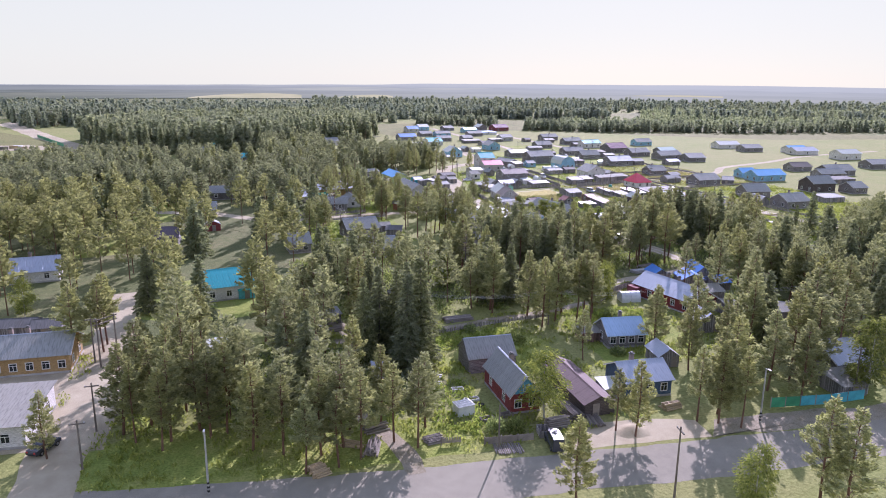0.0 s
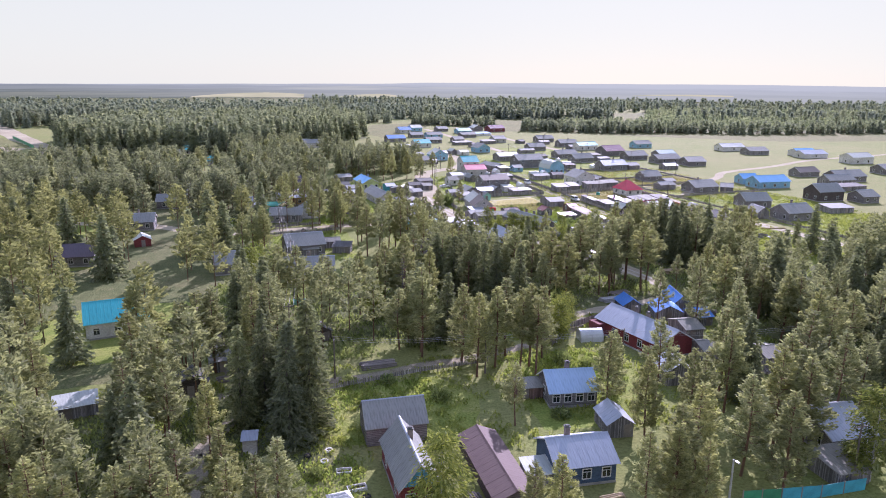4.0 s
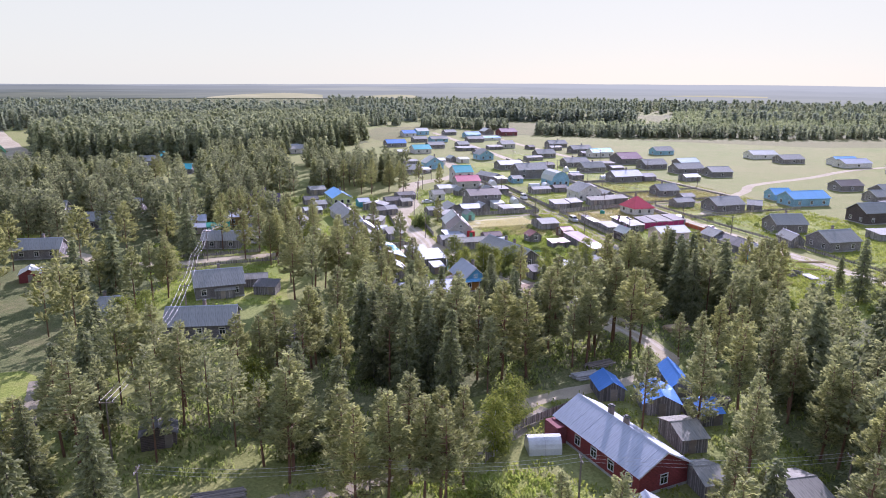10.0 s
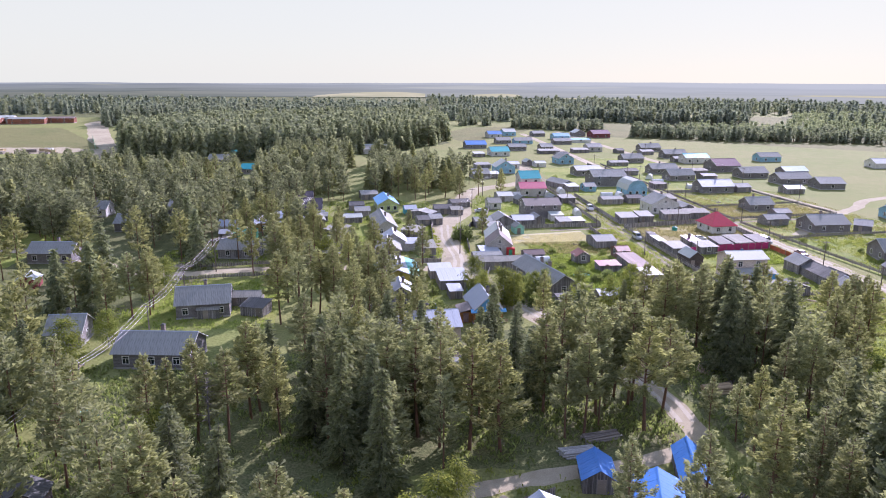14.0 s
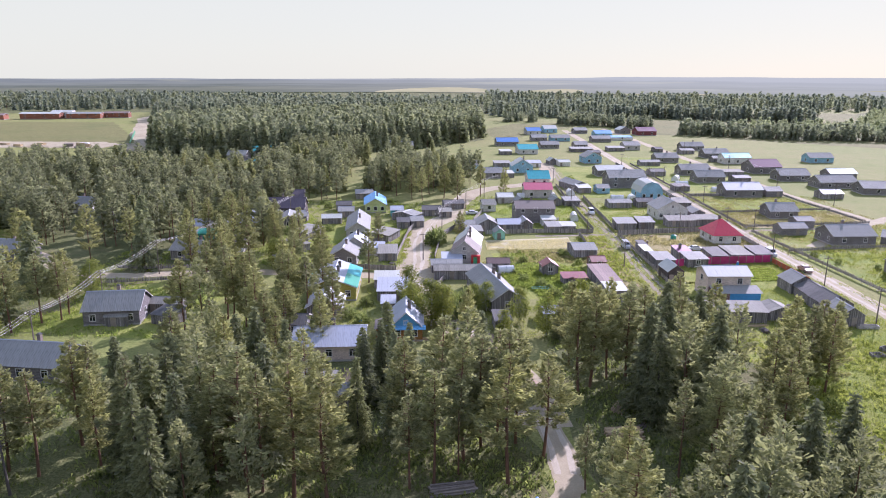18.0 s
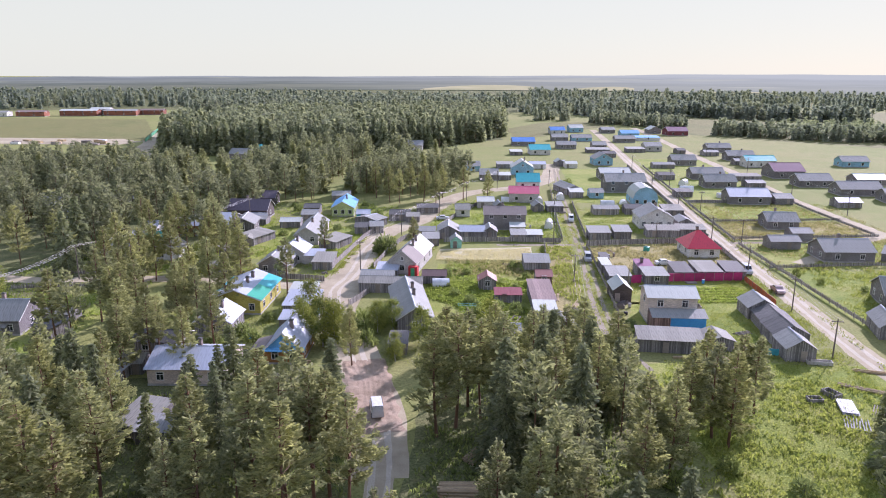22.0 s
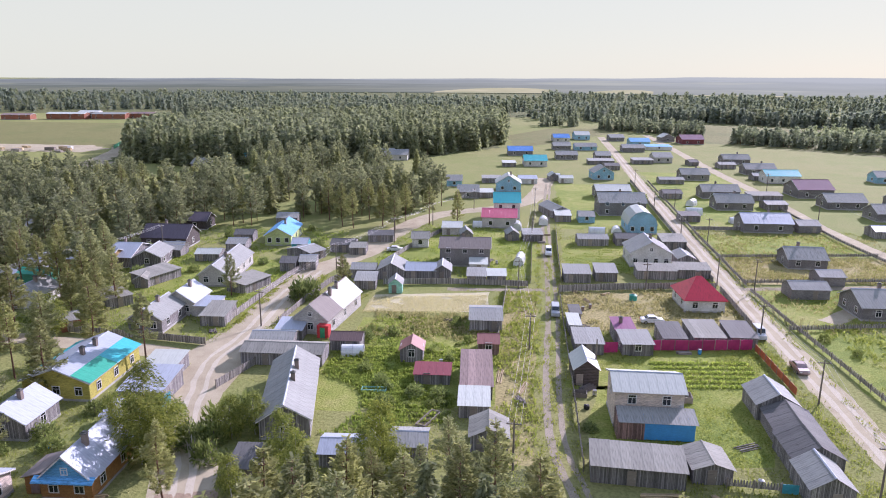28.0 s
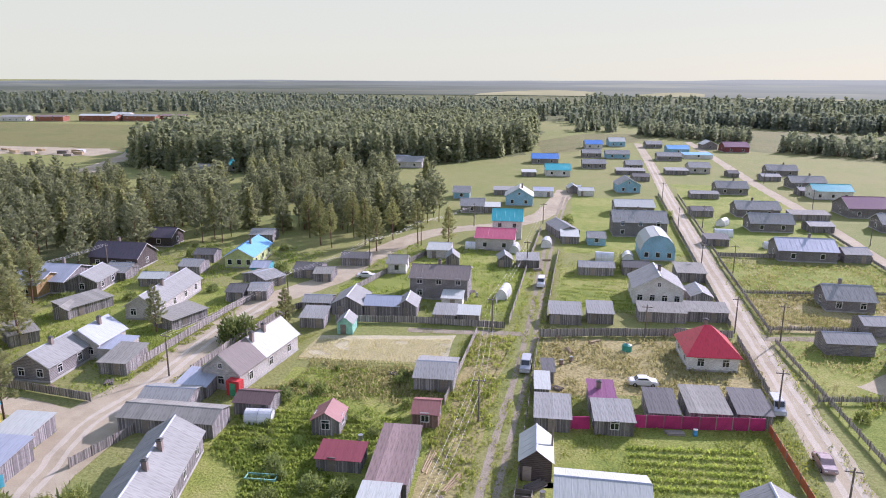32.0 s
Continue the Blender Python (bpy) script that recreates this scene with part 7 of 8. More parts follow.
# ---- poles and wires ----


def pole(x, y, h, concrete=False, arm=True, yaw=0.0):
    words = "pale concrete lamp pole with a black and white striped foot" if concrete else "weathered wooden power pole with a crossarm"
    root = thing("power_pole", x, y, yaw, words, "pole", "power poles")
    put("shaft", mesh_of("shaft", *tube((0, 0, 0), (0, 0, h), 0.14, 0.09, 8), "pole_concrete" if concrete else "pole_wood"), root)
    if concrete:
        for i in range(3):
            put("stripe", mesh_of("stripe", *tube((0, 0, 0.25 + 0.5 * i), (0, 0, 0.5 + 0.5 * i), 0.155, 0.15, 8), "rubber"), root)
        put("lamp_head", mesh_of("lamp_head", *join(box(-0.12, 0.12, -0.9, -0.3, h - 0.05, h + 0.08)), "steel"), root)
    elif arm:
        bar = put("crossarm", mesh_of("crossarm", *box(-0.9, 0.9, -0.06, 0.06, h - 0.55, h - 0.42), "pole_wood"), root)
        for e in (-0.75, 0.0, 0.75):
            put("insulator", mesh_of("insulator", *tube((e, 0, h - 0.42), (e, 0, h - 0.25), 0.05, 0.03, 6), "trim_white"), bar)
    return root


def line(pts, h, sag=0.9, spread_at=0.75, radius=0.013):
    """Three sagging wires from pole to pole."""
    shapes = []
    for a, b in zip(pts, pts[1:]):
        d = (Vector(b) - Vector(a)).normalized()
        s = Vector((-d.y, d.x))
        for e in (-spread_at, 0, spread_at):
            prev = None
            for i in range(9):
                t = i / 8
                p = Vector(a).lerp(Vector(b), t) + s * e
                q = (p.x, p.y, h - 0.25 - sag * 4 * t * (1 - t))
                if prev:
                    shapes.append(tube(prev, q, radius, radius, 4, False))
                prev = q
    ob = new("power_line", mesh_of("power_line", *join(*shapes), "wire"))
    tagged(ob, "sagging power wires strung between the poles", "wires", kind="stuff")


def pole_line(pts, h, concrete=False, wire=0.013):
    for i, (x, y) in enumerate(pts):
        q = pts[min(i + 1, len(pts) - 1)]
        r = pts[max(i - 1, 0)]
        pole(x, y, h, concrete, True, math.degrees(math.atan2(q[1] - r[1], q[0] - r[0])) + 90)
    line(pts, h, radius=wire)


pole_line([(38.5, 145.8), (41.1, 170.5), (42.5, 195.0), (42.2, 218.6), (42.7, 243.7), (50.3, 273.4), (59.7, 302.6)], 8.0, wire=0.022)
pole_line([(102.5, 257.9), (106.5, 293.7), (114.0, 324.1), (121.1, 347.5), (131.1, 375.0)], 7.0)
pole_line([(149.4, 216.2), (150.9, 253.3), (148.2, 287.3), (150.7, 332.2), (151.3, 383.1)], 6.5)
pole_line([(189.2, 215.5), (191.4, 239.0), (190.6, 263.4), (191.0, 295.8), (191.1, 337.3), (191.1, 383.1), (191.4, 434.2)], 6.8)
pole_line([(198.1, 293.3), (198.3, 337.4), (198.8, 388.3)], 6.8)
pole_line([(243.5, 336.1), (240.0, 373.6), (239.4, 424.1), (237.6, 485.7)], 7.5)
pole(56.2, 69.6, 9.0, False, True, 80)
pole_line([(44.2, 130.8), (67.6, 126.7), (89.7, 122.6), (118.4, 116.3)], 7.0)
for x, y in ((6.0, 85.3), (78.8, 82.3)):
    pole(x, y, 8.0, True)
for x, y, h in ((41.3, 85.7, 6.0), (-12.3, 129.5, 8), (-8.4, 104.4, 7), (-8.5, 94.7, 6.5), (174.9, 289.0, 6.5), (161.0, 244.5, 6), (98.4, 85.2, 8)):
    pole(x, y, h, False, h > 6.4)

# ---- cars ----
CARS = {}


def car(x, y, yaw, paint, label, van=False):
    key = (paint, van)
    root = thing("car", x, y, yaw, label, "car", "parked cars")
    if key not in CARS:
        if van:
            prof = [(-2.2, 0.35), (-2.2, 1.1), (-2.05, 1.95), (0.9, 2.0), (1.45, 1.2), (2.1, 1.0), (2.2, 0.35)]
            cab = [(-1.9, 1.25), (-1.85, 1.85), (0.8, 1.88), (1.25, 1.25)]
        else:
            prof = [(-2.1, 0.3), (-2.15, 0.7), (-2.0, 0.92), (-1.35, 0.97), (-0.8, 1.4), (0.45, 1.42), (1.05, 0.98), (1.95, 0.85), (2.12, 0.6), (2.1, 0.3)]
            cab = [(-1.22, 1.0), (-0.78, 1.35), (0.42, 1.37), (0.92, 1.0)]
        body = bmesh.new()
        for hw in (-0.82, 0.82):
            vs = [body.verts.new((s, hw * (0.86 if z > 1.05 else 1.0), z)) for s, z in prof]
            body.faces.new(vs if hw < 0 else vs[::-1])
        body.verts.ensure_lookup_table()
        n = len(prof)
        for i in range(n):
            body.faces.new([body.verts[i], body.verts[n + i], body.verts[n + (i + 1) % n], body.verts[(i + 1) % n]])
        bmesh.ops.recalc_face_normals(body, faces=body.faces)
        bmesh.ops.bevel(body, geom=body.edges[:], offset=0.05, segments=2, affect="EDGES")
        me = bpy.data.meshes.new("body")
        body.to_mesh(me)
        body.free()
        me.materials.append(MATS[paint])
        side = [mesh_of("side_window", *prism(cab, 0.0, 0.03, "x"), "glass")]
        front = mesh_of("windscreen", *box(-0.02, 0.02, -0.62, 0.62, 0, 0.58 if not van else 0.85), "glass")
        wheel = (mesh_of("tyre", *tube((0, -0.1, 0), (0, 0.1, 0), 0.31, 0.31, 14), "rubber"), mesh_of("rim", *tube((0, -0.11, 0), (0, 0.11, 0), 0.18, 0.18, 10), "steel"))
        lamp = mesh_of("headlight", *box(-0.03, 0.03, -0.15, 0.15, -0.08, 0.08), "trim_white")
        tail = mesh_of("tail_light", *box(-0.03, 0.03, -0.12, 0.12, -0.1, 0.1), "trim_red")
        CARS[key] = (me, side[0], front, wheel, lamp, tail)
    me, side, front, wheel, lamp, tail = CARS[key]
    put("body", me, root)
    hw = 0.72 if not van else 0.7
    for s in (-1, 1):
        put("side_window", side, root, pose(0, s * (hw + 0.045) - 0.015, 0, 0, 0, 90) @ pose(0, 0, 0, 0, 0, 0) @ Matrix(((1, 0, 0, 0), (0, -1, 0, 0), (0, 0, 1, 0), (0, 0, 0, 1))))
    put("windscreen", front, root, pose(1.0 if not van else 1.42, 0, 0.98 if not van else 1.2, 0, -53 if not van else -32, 0))
    put("rear_window", front, root, pose(-1.32 if not van else -2.17, 0, 0.98 if not van else 1.12, 0, 50 if not van else 10, 0))
    for a in (-1.3, 1.3):
        for s in (-0.76, 0.76):
            w = put("wheel", wheel[0], root, pose(a, s, 0.31))
            put("rim", wheel[1], w)
    for s in (-0.55, 0.55):
        put("headlight", lamp, root, pose(2.13, s, 0.68))
        put("tail_light", tail, root, pose(-2.16, s, 0.75))


car(192.8, 250.8, -88, "car_rose", "dusty rose-coloured hatchback on the sandy street")
car(173.3, 269.8, 5, "car_white", "white sedan parked on dry grass")
car(155.6, 271.9, -90, "car_silver", "silver van standing on the grassy lane", True)
car(155.0, 317.5, -90, "car_white", "white van standing on the grassy lane", True)
car(115.9, 315.2, 8, "car_white", "white sedan parked beside the sandy road")
car(190.8, 265.0, -90, "car_silver", "pale grey van parked at the fence corner", True)
car(119.4, 189.6, 106, "car_white", "white estate car on the sandy road", True)
car(-13.9, 101.1, 60, "car_dark", "dark hatchback parked on the sandy square")
car(48.4, 84.3, 80, "car_dark", "old dark flatbed vehicle parked by the road", True)

# ---- greenhouses, stacks and clutter ----


def greenhouse(x, y, yaw, w, l, h, label):
    root = thing("greenhouse", x, y, yaw, label, "greenhouse", "greenhouses")
    arc = [(-w / 2 * math.cos(math.pi * i / 10), h * math.sin(math.pi * i / 10) ** 0.8) for i in range(11)]
    put("cover", mesh_of("cover", *prism(arc, -l / 2, l / 2, "x"), "film", False), root)
    for i in range(int(l / 1.5) + 1):
        e = -l / 2 + i * l / int(l / 1.5)
        ring = [(s * 1.02, z * 1.02) for s, z in arc]
        inner = [(s * 0.97, z * 0.97) for s, z in arc][::-1]
        put("hoop", mesh_of("hoop", *prism(ring + inner, e - 0.03, e + 0.03, "x"), "steel"), root)


greenhouse(91.0, 136.1, -8, 2.8, 4.2, 2.1, "arched greenhouse with silvery translucent film")
greenhouse(169.0, 342.9, 0, 2.8, 4.5, 2.1, "arched greenhouse with whitish film")
greenhouse(174.7, 343.9, 90, 2.8, 4.0, 2.1, "arched greenhouse with whitish film")
greenhouse(154.0, 354.6, 90, 2.8, 4.5, 2.2, "arched greenhouse with whitish film")
greenhouse(147.9, 308.4, 85, 2.4, 5.5, 2.2, "narrow arched greenhouse with clear film")
greenhouse(146.3, 346.5, 90, 2.6, 4.5, 2.1, "arched greenhouse with whitish film")
greenhouse(122.2, 247.8, 8, 2.6, 3.6, 1.6, "small framed greenhouse with old film")
greenhouse(202.9, 377.6, 0, 2.8, 5, 2.1, "arched greenhouse with whitish film")
greenhouse(205.4, 393.4, 60, 2.8, 4, 2.2, "arched greenhouse with whitish film")
greenhouse(213.9, 364.9, 0, 2.4, 6, 1.8, "low arched greenhouse with white film")
greenhouse(135.7, 347.5, 0, 2.4, 5, 1.8, "low arched greenhouse with white film")
greenhouse(159.4, 449.6, 0, 3, 5, 2.2, "arched greenhouse with whitish film")


def stack(x, y, yaw, n, length, wide, mat, label, high=3, r=0.14):
    """A pile of logs or sawn boards laid side by side in layers."""
    root = thing("timber_stack", x, y, yaw, label, "timber", "timber stacks")
    rng = random.Random(int(x * 10 + y))
    log = mesh_of("log", *tube((-length / 2, 0, 0), (length / 2, 0, 0), r, r * 0.85, 7), mat)
    for k in range(high):
        m = n - k
        for i in range(m):
            put("log", log, root, pose(rng.uniform(-0.25, 0.25), (i - (m - 1) / 2) * wide, r + k * r * 1.75, 0, 0, rng.uniform(-3, 3)))


stack(132.1, 172.0, 4, 8, 4.6, 0.34, "cut_wood", "stack of long pale peeled logs by the trees", 3, 0.17)
stack(135.9, 175.3, 60, 5, 4.0, 0.4, "old_wood", "stack of grey weathered boards", 2, 0.1)
stack(110.1, 159.3, 15, 6, 5.0, 0.36, "old_wood", "stack of grey weathered timber by the track", 3, 0.14)
stack(42.4, 85.2, 82, 14, 2.6, 0.26, "old_wood", "spread pile of grey bark slabs by the road", 1, 0.1)
stack(18.4, 86.4, 20, 10, 2.0, 0.3, "cut_wood", "heap of split reddish firewood on the grass", 3, 0.12)
stack(25.7, 89.7, 70, 5, 3.6, 0.4, "old_wood", "pile of rough old beams", 4, 0.16)
stack(194.2, 210.0, -12, 3, 8.0, 0.5, "cut_wood", "long pale planks lying in the grass", 2, 0.09)
stack(188.6, 203.8, -26, 3, 6.2, 0.42, "cut_wood", "long pale squared beams lying at the roadside", 1, 0.17)
stack(182.9, 192.8, 70, 9, 3.6, 0.36, "pole_concrete", "loose row of pale grey boards laid in the meadow", 1, 0.1)
stack(188.1, 196.7, 60, 8, 3.4, 0.34, "old_wood", "spread old boards lying in the meadow", 1, 0.08)
stack(146.6, 242.2, 88, 3, 5.0, 0.3, "cut_wood", "pale planks lying beside the lane", 1, 0.08)
stack(149.3, 272.3, 40, 3, 2.6, 0.3, "cut_wood", "pale planks lying beside the lane", 1, 0.08)
stack(173.1, 220.8, -50, 4, 3.6, 0.3, "cut_wood", "loose pale planks beside the shed", 1, 0.08)
stack(165.9, 213.2, 5, 3, 4.6, 0.3, "cut_wood", "planks stacked along a shed wall", 2, 0.09)
stack(169.1, 205.8, 3, 3, 5.0, 0.34, "old_wood", "grey rails lying in the grass", 1, 0.08)
stack(178.1, 225.3, 30, 4, 3.0, 0.4, "old_wood", "pallets and boards beside the shed", 2, 0.08)
stack(51.7, 134.0, 5, 9, 5.6, 0.3, "old_wood", "low stack of old boards and slabs", 3, 0.12)
stack(69.5, 89.5, 5, 6, 2.8, 0.3, "cut_wood", "stacked firewood beside the road", 4, 0.13)
stack(207.8, 320.1, 15, 8, 4, 0.5, "old_wood", "scattered grey timber on dry grass", 1, 0.1)
stack(221.0, 324.5, 40, 6, 3, 0.5, "old_wood", "scattered grey timber on dry grass", 1, 0.1)


def crate(x, y, yaw, w, d, h, mat, label, kind="crate"):
    root = thing(kind.replace(" ", "_"), x, y, yaw, label, kind)
    t = 0.08
    for bx in ((-w / 2, w / 2, -d / 2, -d / 2 + t), (-w / 2, w / 2, d / 2 - t, d / 2), (-w / 2, -w / 2 + t, -d / 2 + t, d / 2 - t), (w / 2 - t, w / 2, -d / 2 + t, d / 2 - t)):
        put("board", mesh_of("board", *box(*bx, 0, h), mat), root)
    put("bottom", mesh_of("bottom", *box(-w / 2 + t, w / 2 - t, -d / 2 + t, d / 2 - t, 0.03, 0.1), "garden_soil"), root)


crate(172.7, 237.8, 0, 2.4, 2.0, 0.9, "old_wood", "square grey plank sandbox on the lawn")
crate(180.1, 199.3, 4, 2.0, 1.3, 0.6, "greyfence", "grey timber frame lying in the meadow")
crate(183.2, 201.4, -62, 2.4, 1.5, 0.7, "greyfence", "grey timber frame lying in the meadow")
crate(186.1, 212.9, -3, 3.8, 1.1, 0.6, "pearl", "long pale grey trough on the grass", "trough")
sheets = thing("sheet_stack", 183.6, 197.3, 80, "stack of pale metal roofing sheets on bearers", "roofing sheets")
for e in (-1.7, 0.0, 1.7):
    put("bearer", mesh_of("bearer", *box(e - 0.08, e + 0.08, -1.0, 1.0, 0, 0.16), "old_wood"), sheets)
for k in range(4):
    v, f = [], []
    for i in range(19):
        y = -1.05 + 2.1 * i / 18
        z = 0.2 + 0.09 * k + (0.04 if i % 3 == 1 else 0.0)
        v += [(-2.3 + 0.06 * k, y, z), (2.3 - 0.04 * k, y, z)]
        if i:
            f.append((2 * i - 2, 2 * i - 1, 2 * i + 1, 2 * i))
    put("sheet", mesh_of("sheet", v, f, "trim_white"), sheets)
crate(158.3, 237.3, 0, 2.0, 1.4, 0.6, "old_wood", "rough wooden raised bed in the grass", "raised bed")
crate(128.7, 234.6, 5, 3.6, 1.2, 0.5, "mint", "pale green cold frame in the garden", "cold frame")
crate(137.8, 227.1, 70, 4.6, 1.4, 0.4, "old_wood", "old boat-like wooden cold frame", "cold frame")
for x, y, r, mat, lab in ((171.6, 283.2, 0.8, "tank_teal", "round green plastic water tank"), (177.4, 217.4, 0.35, "steel", "steel barrel beside planks"),
                          (159.0, 233.3, 0.4, "rubber", "black barrel beside a fence")):
    rt = thing("tank", x, y, 0, lab, "tank")
    put("shell", mesh_of("shell", *join(tube((0, 0, 0), (0, 0, r * 1.3), r, r, 14), tube((0, 0, r * 1.3), (0, 0, r * 1.6), r, r * 0.35, 14)), mat), rt)
    put("lid", mesh_of("lid", *tube((0, 0, r * 1.6), (0, 0, r * 1.68), r * 0.3, r * 0.3, 10), "old_wood"), rt)

# ---- shrubs and garden rows ----
SHRUB = []
for v in range(3):
    rs = np.random.RandomState(90 + v)
    n = 420
    d = spread(rs, n)
    d[:, 2] = np.abs(d[:, 2])
    c = d * rs.uniform(0.55, 1.05, size=(n, 1)) * np.array([1.0, 1.0, 1.0]) + rs.normal(size=(n, 3)) * 0.05
    ux, uy = tuft_frame(rs, d, 0.17, 0.8)
    SHRUB.append(quads_mesh("leaves", c, ux, uy, "shrub_leaves"))
stem_me = mesh_of("stem", *tube((0, 0, 0), (0, 0, 0.6), 0.05, 0.03, 5), "bark_grey")
shrub_rng = random.Random(8)


def shrub(x, y, r, h):
    root = thing("shrub", x, y, shrub_rng.uniform(0, 360), "leafy green garden shrub", "shrub", "garden shrubs")
    root.scale = (r, r, h)
    put("leaf_mass", shrub_rng.choice(SHRUB), root)
    put("stem", stem_me, root)


for x, y, r, h in ((104.6, 273.5, 2.4, 4.4), (106.0, 276.1, 2.2, 4.0), (103.9, 275.9, 1.9, 3.6), (172.5, 335.3, 1.6, 2.2), (177.1, 315.8, 1.6, 2.4), (129.2, 237.1, 1.4, 1.8), (134.8, 234.1, 1.5, 1.7), (125.8, 241.2, 1.3, 1.5),
                   (131.2, 230.1, 1.6, 1.9), (138.3, 234.1, 1.4, 1.6), (127.2, 257.3, 1.2, 1.6), (122.8, 254.3, 1.5, 2.0), (42.6, 90.0, 1.5, 2.0), (45.1, 89.1, 1.4, 2.0), (39.9, 97.0, 1.3, 1.4), (35.6, 100.8, 1.5, 1.4),
                   (38.2, 103.4, 1.3, 1.2), (104.1, 223.3, 1.6, 2.4), (113.2, 213.2, 1.8, 3.0), (112.2, 217.6, 1.7, 3.2), (90.3, 216.1, 1.8, 2.0), (93.3, 213.1, 1.6, 2.0), (87.4, 211.3, 1.4, 1.8), (92.7, 222.9, 1.5, 1.8),
                   (159.0, 227.1, 1.1, 1.3), (159.4, 223.1, 0.9, 1.2), (204.4, 258.2, 0.9, 1.4), (211.2, 253.1, 0.9, 1.3), (201.5, 264.3, 1.1, 1.6), (208.3, 241.1, 1.0, 1.4), (81.5, 127.4, 1.6, 2.0), (84.6, 124.6, 1.5, 1.8),
                   (80.7, 109.8, 1.4, 1.6), (72.8, 109.9, 1.5, 1.4), (51.8, 127.0, 1.4, 1.5), (45.9, 128.1, 1.6, 1.5), (58.3, 119.5, 1.5, 1.6), (163.0, 179.6, 1.6, 1.8), (156.9, 184.2, 1.8, 2.0), (169.9, 176.0, 1.6, 1.7), (156.0, 175.9, 1.8, 2.0),
                   (178.3, 172.3, 1.8, 2.0), (55.7, 302.8, 2.4, 3.0), (95.9, 314.0, 2.0, 3.0), (158.6, 385.2, 2.0, 3.0), (189.8, 398.5, 1.8, 3.0), (62.8, 285.7, 1.8, 2.2), (73.8, 289.9, 1.5, 1.8)):
    shrub(x, y, r, h)


def growth(name, places, mat, size, per, tall, label, category, seed):
    """Low growth that nobody could count: upright leaf pieces scattered about each place."""
    rs = np.random.RandomState(seed)
    p = np.repeat(np.array(places, dtype=float), per, axis=0)
    n = len(p)
    c = np.zeros((n, 3))
    c[:, :2] = p + rs.normal(size=(n, 2)) * size * 0.8
    d = spread(rs, n) * 0.7 + np.array([0, 0, 1.0])
    ux, uy = tuft_frame(rs, d, tall, 0.3)
    c[:, 2] = np.abs(ux[:, 2]) * 0.8
    ob = new(name, quads_mesh(name, c, ux, uy * 1.2, mat, 3))
    tagged(ob, label, category, kind="stuff")


gr = random.Random(31)
rows = []
for k in range(6):
    for i in range(60):
        rows.append((170.2 + i * 0.26, 241.6 + 1.75 * k + i * 0.03))
growth("potato_rows", rows, "crop_leaves", 0.22, 6, 0.26, "bushy green potato rows on a dug plot", "crop", 1)
veg = [(gr.uniform(119.7, 140.8), gr.uniform(227.1, 255.3)) for _ in range(500)]
veg = [q for q in veg if free(*q, 0.3) and noise.noise(Vector((q[0] * 0.3, q[1] * 0.3, 2))) > -0.15]
veg += [(gr.uniform(35.7, 43.6), gr.uniform(89.6, 106.9)) for _ in range(220)] + [(gr.uniform(70.2, 89.1), gr.uniform(118.3, 131.9)) for _ in range(300)] + [(gr.uniform(40.6, 57.8), gr.uniform(119.0, 127.9)) for _ in range(200)]
veg += [(gr.uniform(121.5, 134.5), gr.uniform(221.5, 242.5)) for _ in range(650)]
growth("garden_plants", [q for q in veg if free(*q, 0.2)], "crop_leaves", 0.4, 8, 0.28, "mixed vegetables and weeds in the gardens", "crop", 2)
grain = []
for k in range(30):
    yy = 268.2 + k * 0.46
    grain += [(118.8 + 0.22 * i + gr.uniform(-0.1, 0.1), yy + 0.022 * i) for i in range(106) if yy + 0.022 * i < 277.2 + i * 0.045 and noise.noise(Vector((i * 0.06, yy * 0.5, 4))) > -0.35]
growth("grain", grain, "grain_blades", 0.1, 4, 0.13, "ripe standing straw-coloured grain in rows", "crop", 3)
beds = []
for k in range(20):
    yy = 225.5 + k * 1.3
    for i in range(92):
        xx = 119.6 + i * 0.23
        if noise.noise(Vector((xx * 0.22, yy * 0.35, 6))) > -0.35:
            beds.append((xx + gr.uniform(-0.1, 0.1), yy + 0.06 * i * 0.23 + gr.uniform(-0.22, 0.22)))
growth("vegetable_rows", [q for q in beds if free(*q, 0.2)], "crop_leaves", 0.17, 7, 0.25, "leafy green vegetable rows between narrow paths", "crop", 12)
rows2 = []
for k in range(12):
    yy = 303 + k * 2.3
    rows2 += [(159.5 + i * 0.35, yy + gr.uniform(-0.2, 0.2)) for i in range(44) if noise.noise(Vector((i * 0.1, yy * 0.4, 8))) > -0.1]
for k in range(10):
    yy = 256.5 + k * 0.95
    rows2 += [(120.5 + i * 0.3, yy + 0.03 * i + gr.uniform(-0.15, 0.15)) for i in range(72) if noise.noise(Vector((i * 0.08, yy * 0.4, 18))) > -0.05]
growth("vegetable_rows", [q for q in rows2 if free(*q, 0.2)], "crop_leaves", 0.2, 5, 0.2, "leafy green vegetable rows on a village plot", "crop", 13)


def meadow(x0, x1, y0, y1, n, seed):
    r = random.Random(seed)
    got = []
    while len(got) < n:
        x, y = r.uniform(x0, x1), r.uniform(y0, y1)
        if noise.noise(Vector((x * 0.12, y * 0.12, 5))) + 0.5 * noise.noise(Vector((x * 0.6, y * 0.6, 1))) > r.uniform(-0.5, 0.25):
            got.append((x, y))
    return [q for q in got if free(*q, 0.15)]


growth("tall_grass", meadow(158, 247, 165, 206, 2200, 1) + meadow(203, 247, 206, 272, 1500, 1) + meadow(145, 152, 216, 287, 500, 5) + meadow(-15, 65, 86, 135, 2600, 2) + meadow(67, 123, 104, 153, 2000, 3), "grass_blades", 0.45, 7, 0.3, "tussocks of rough meadow grass", "grass", 4)
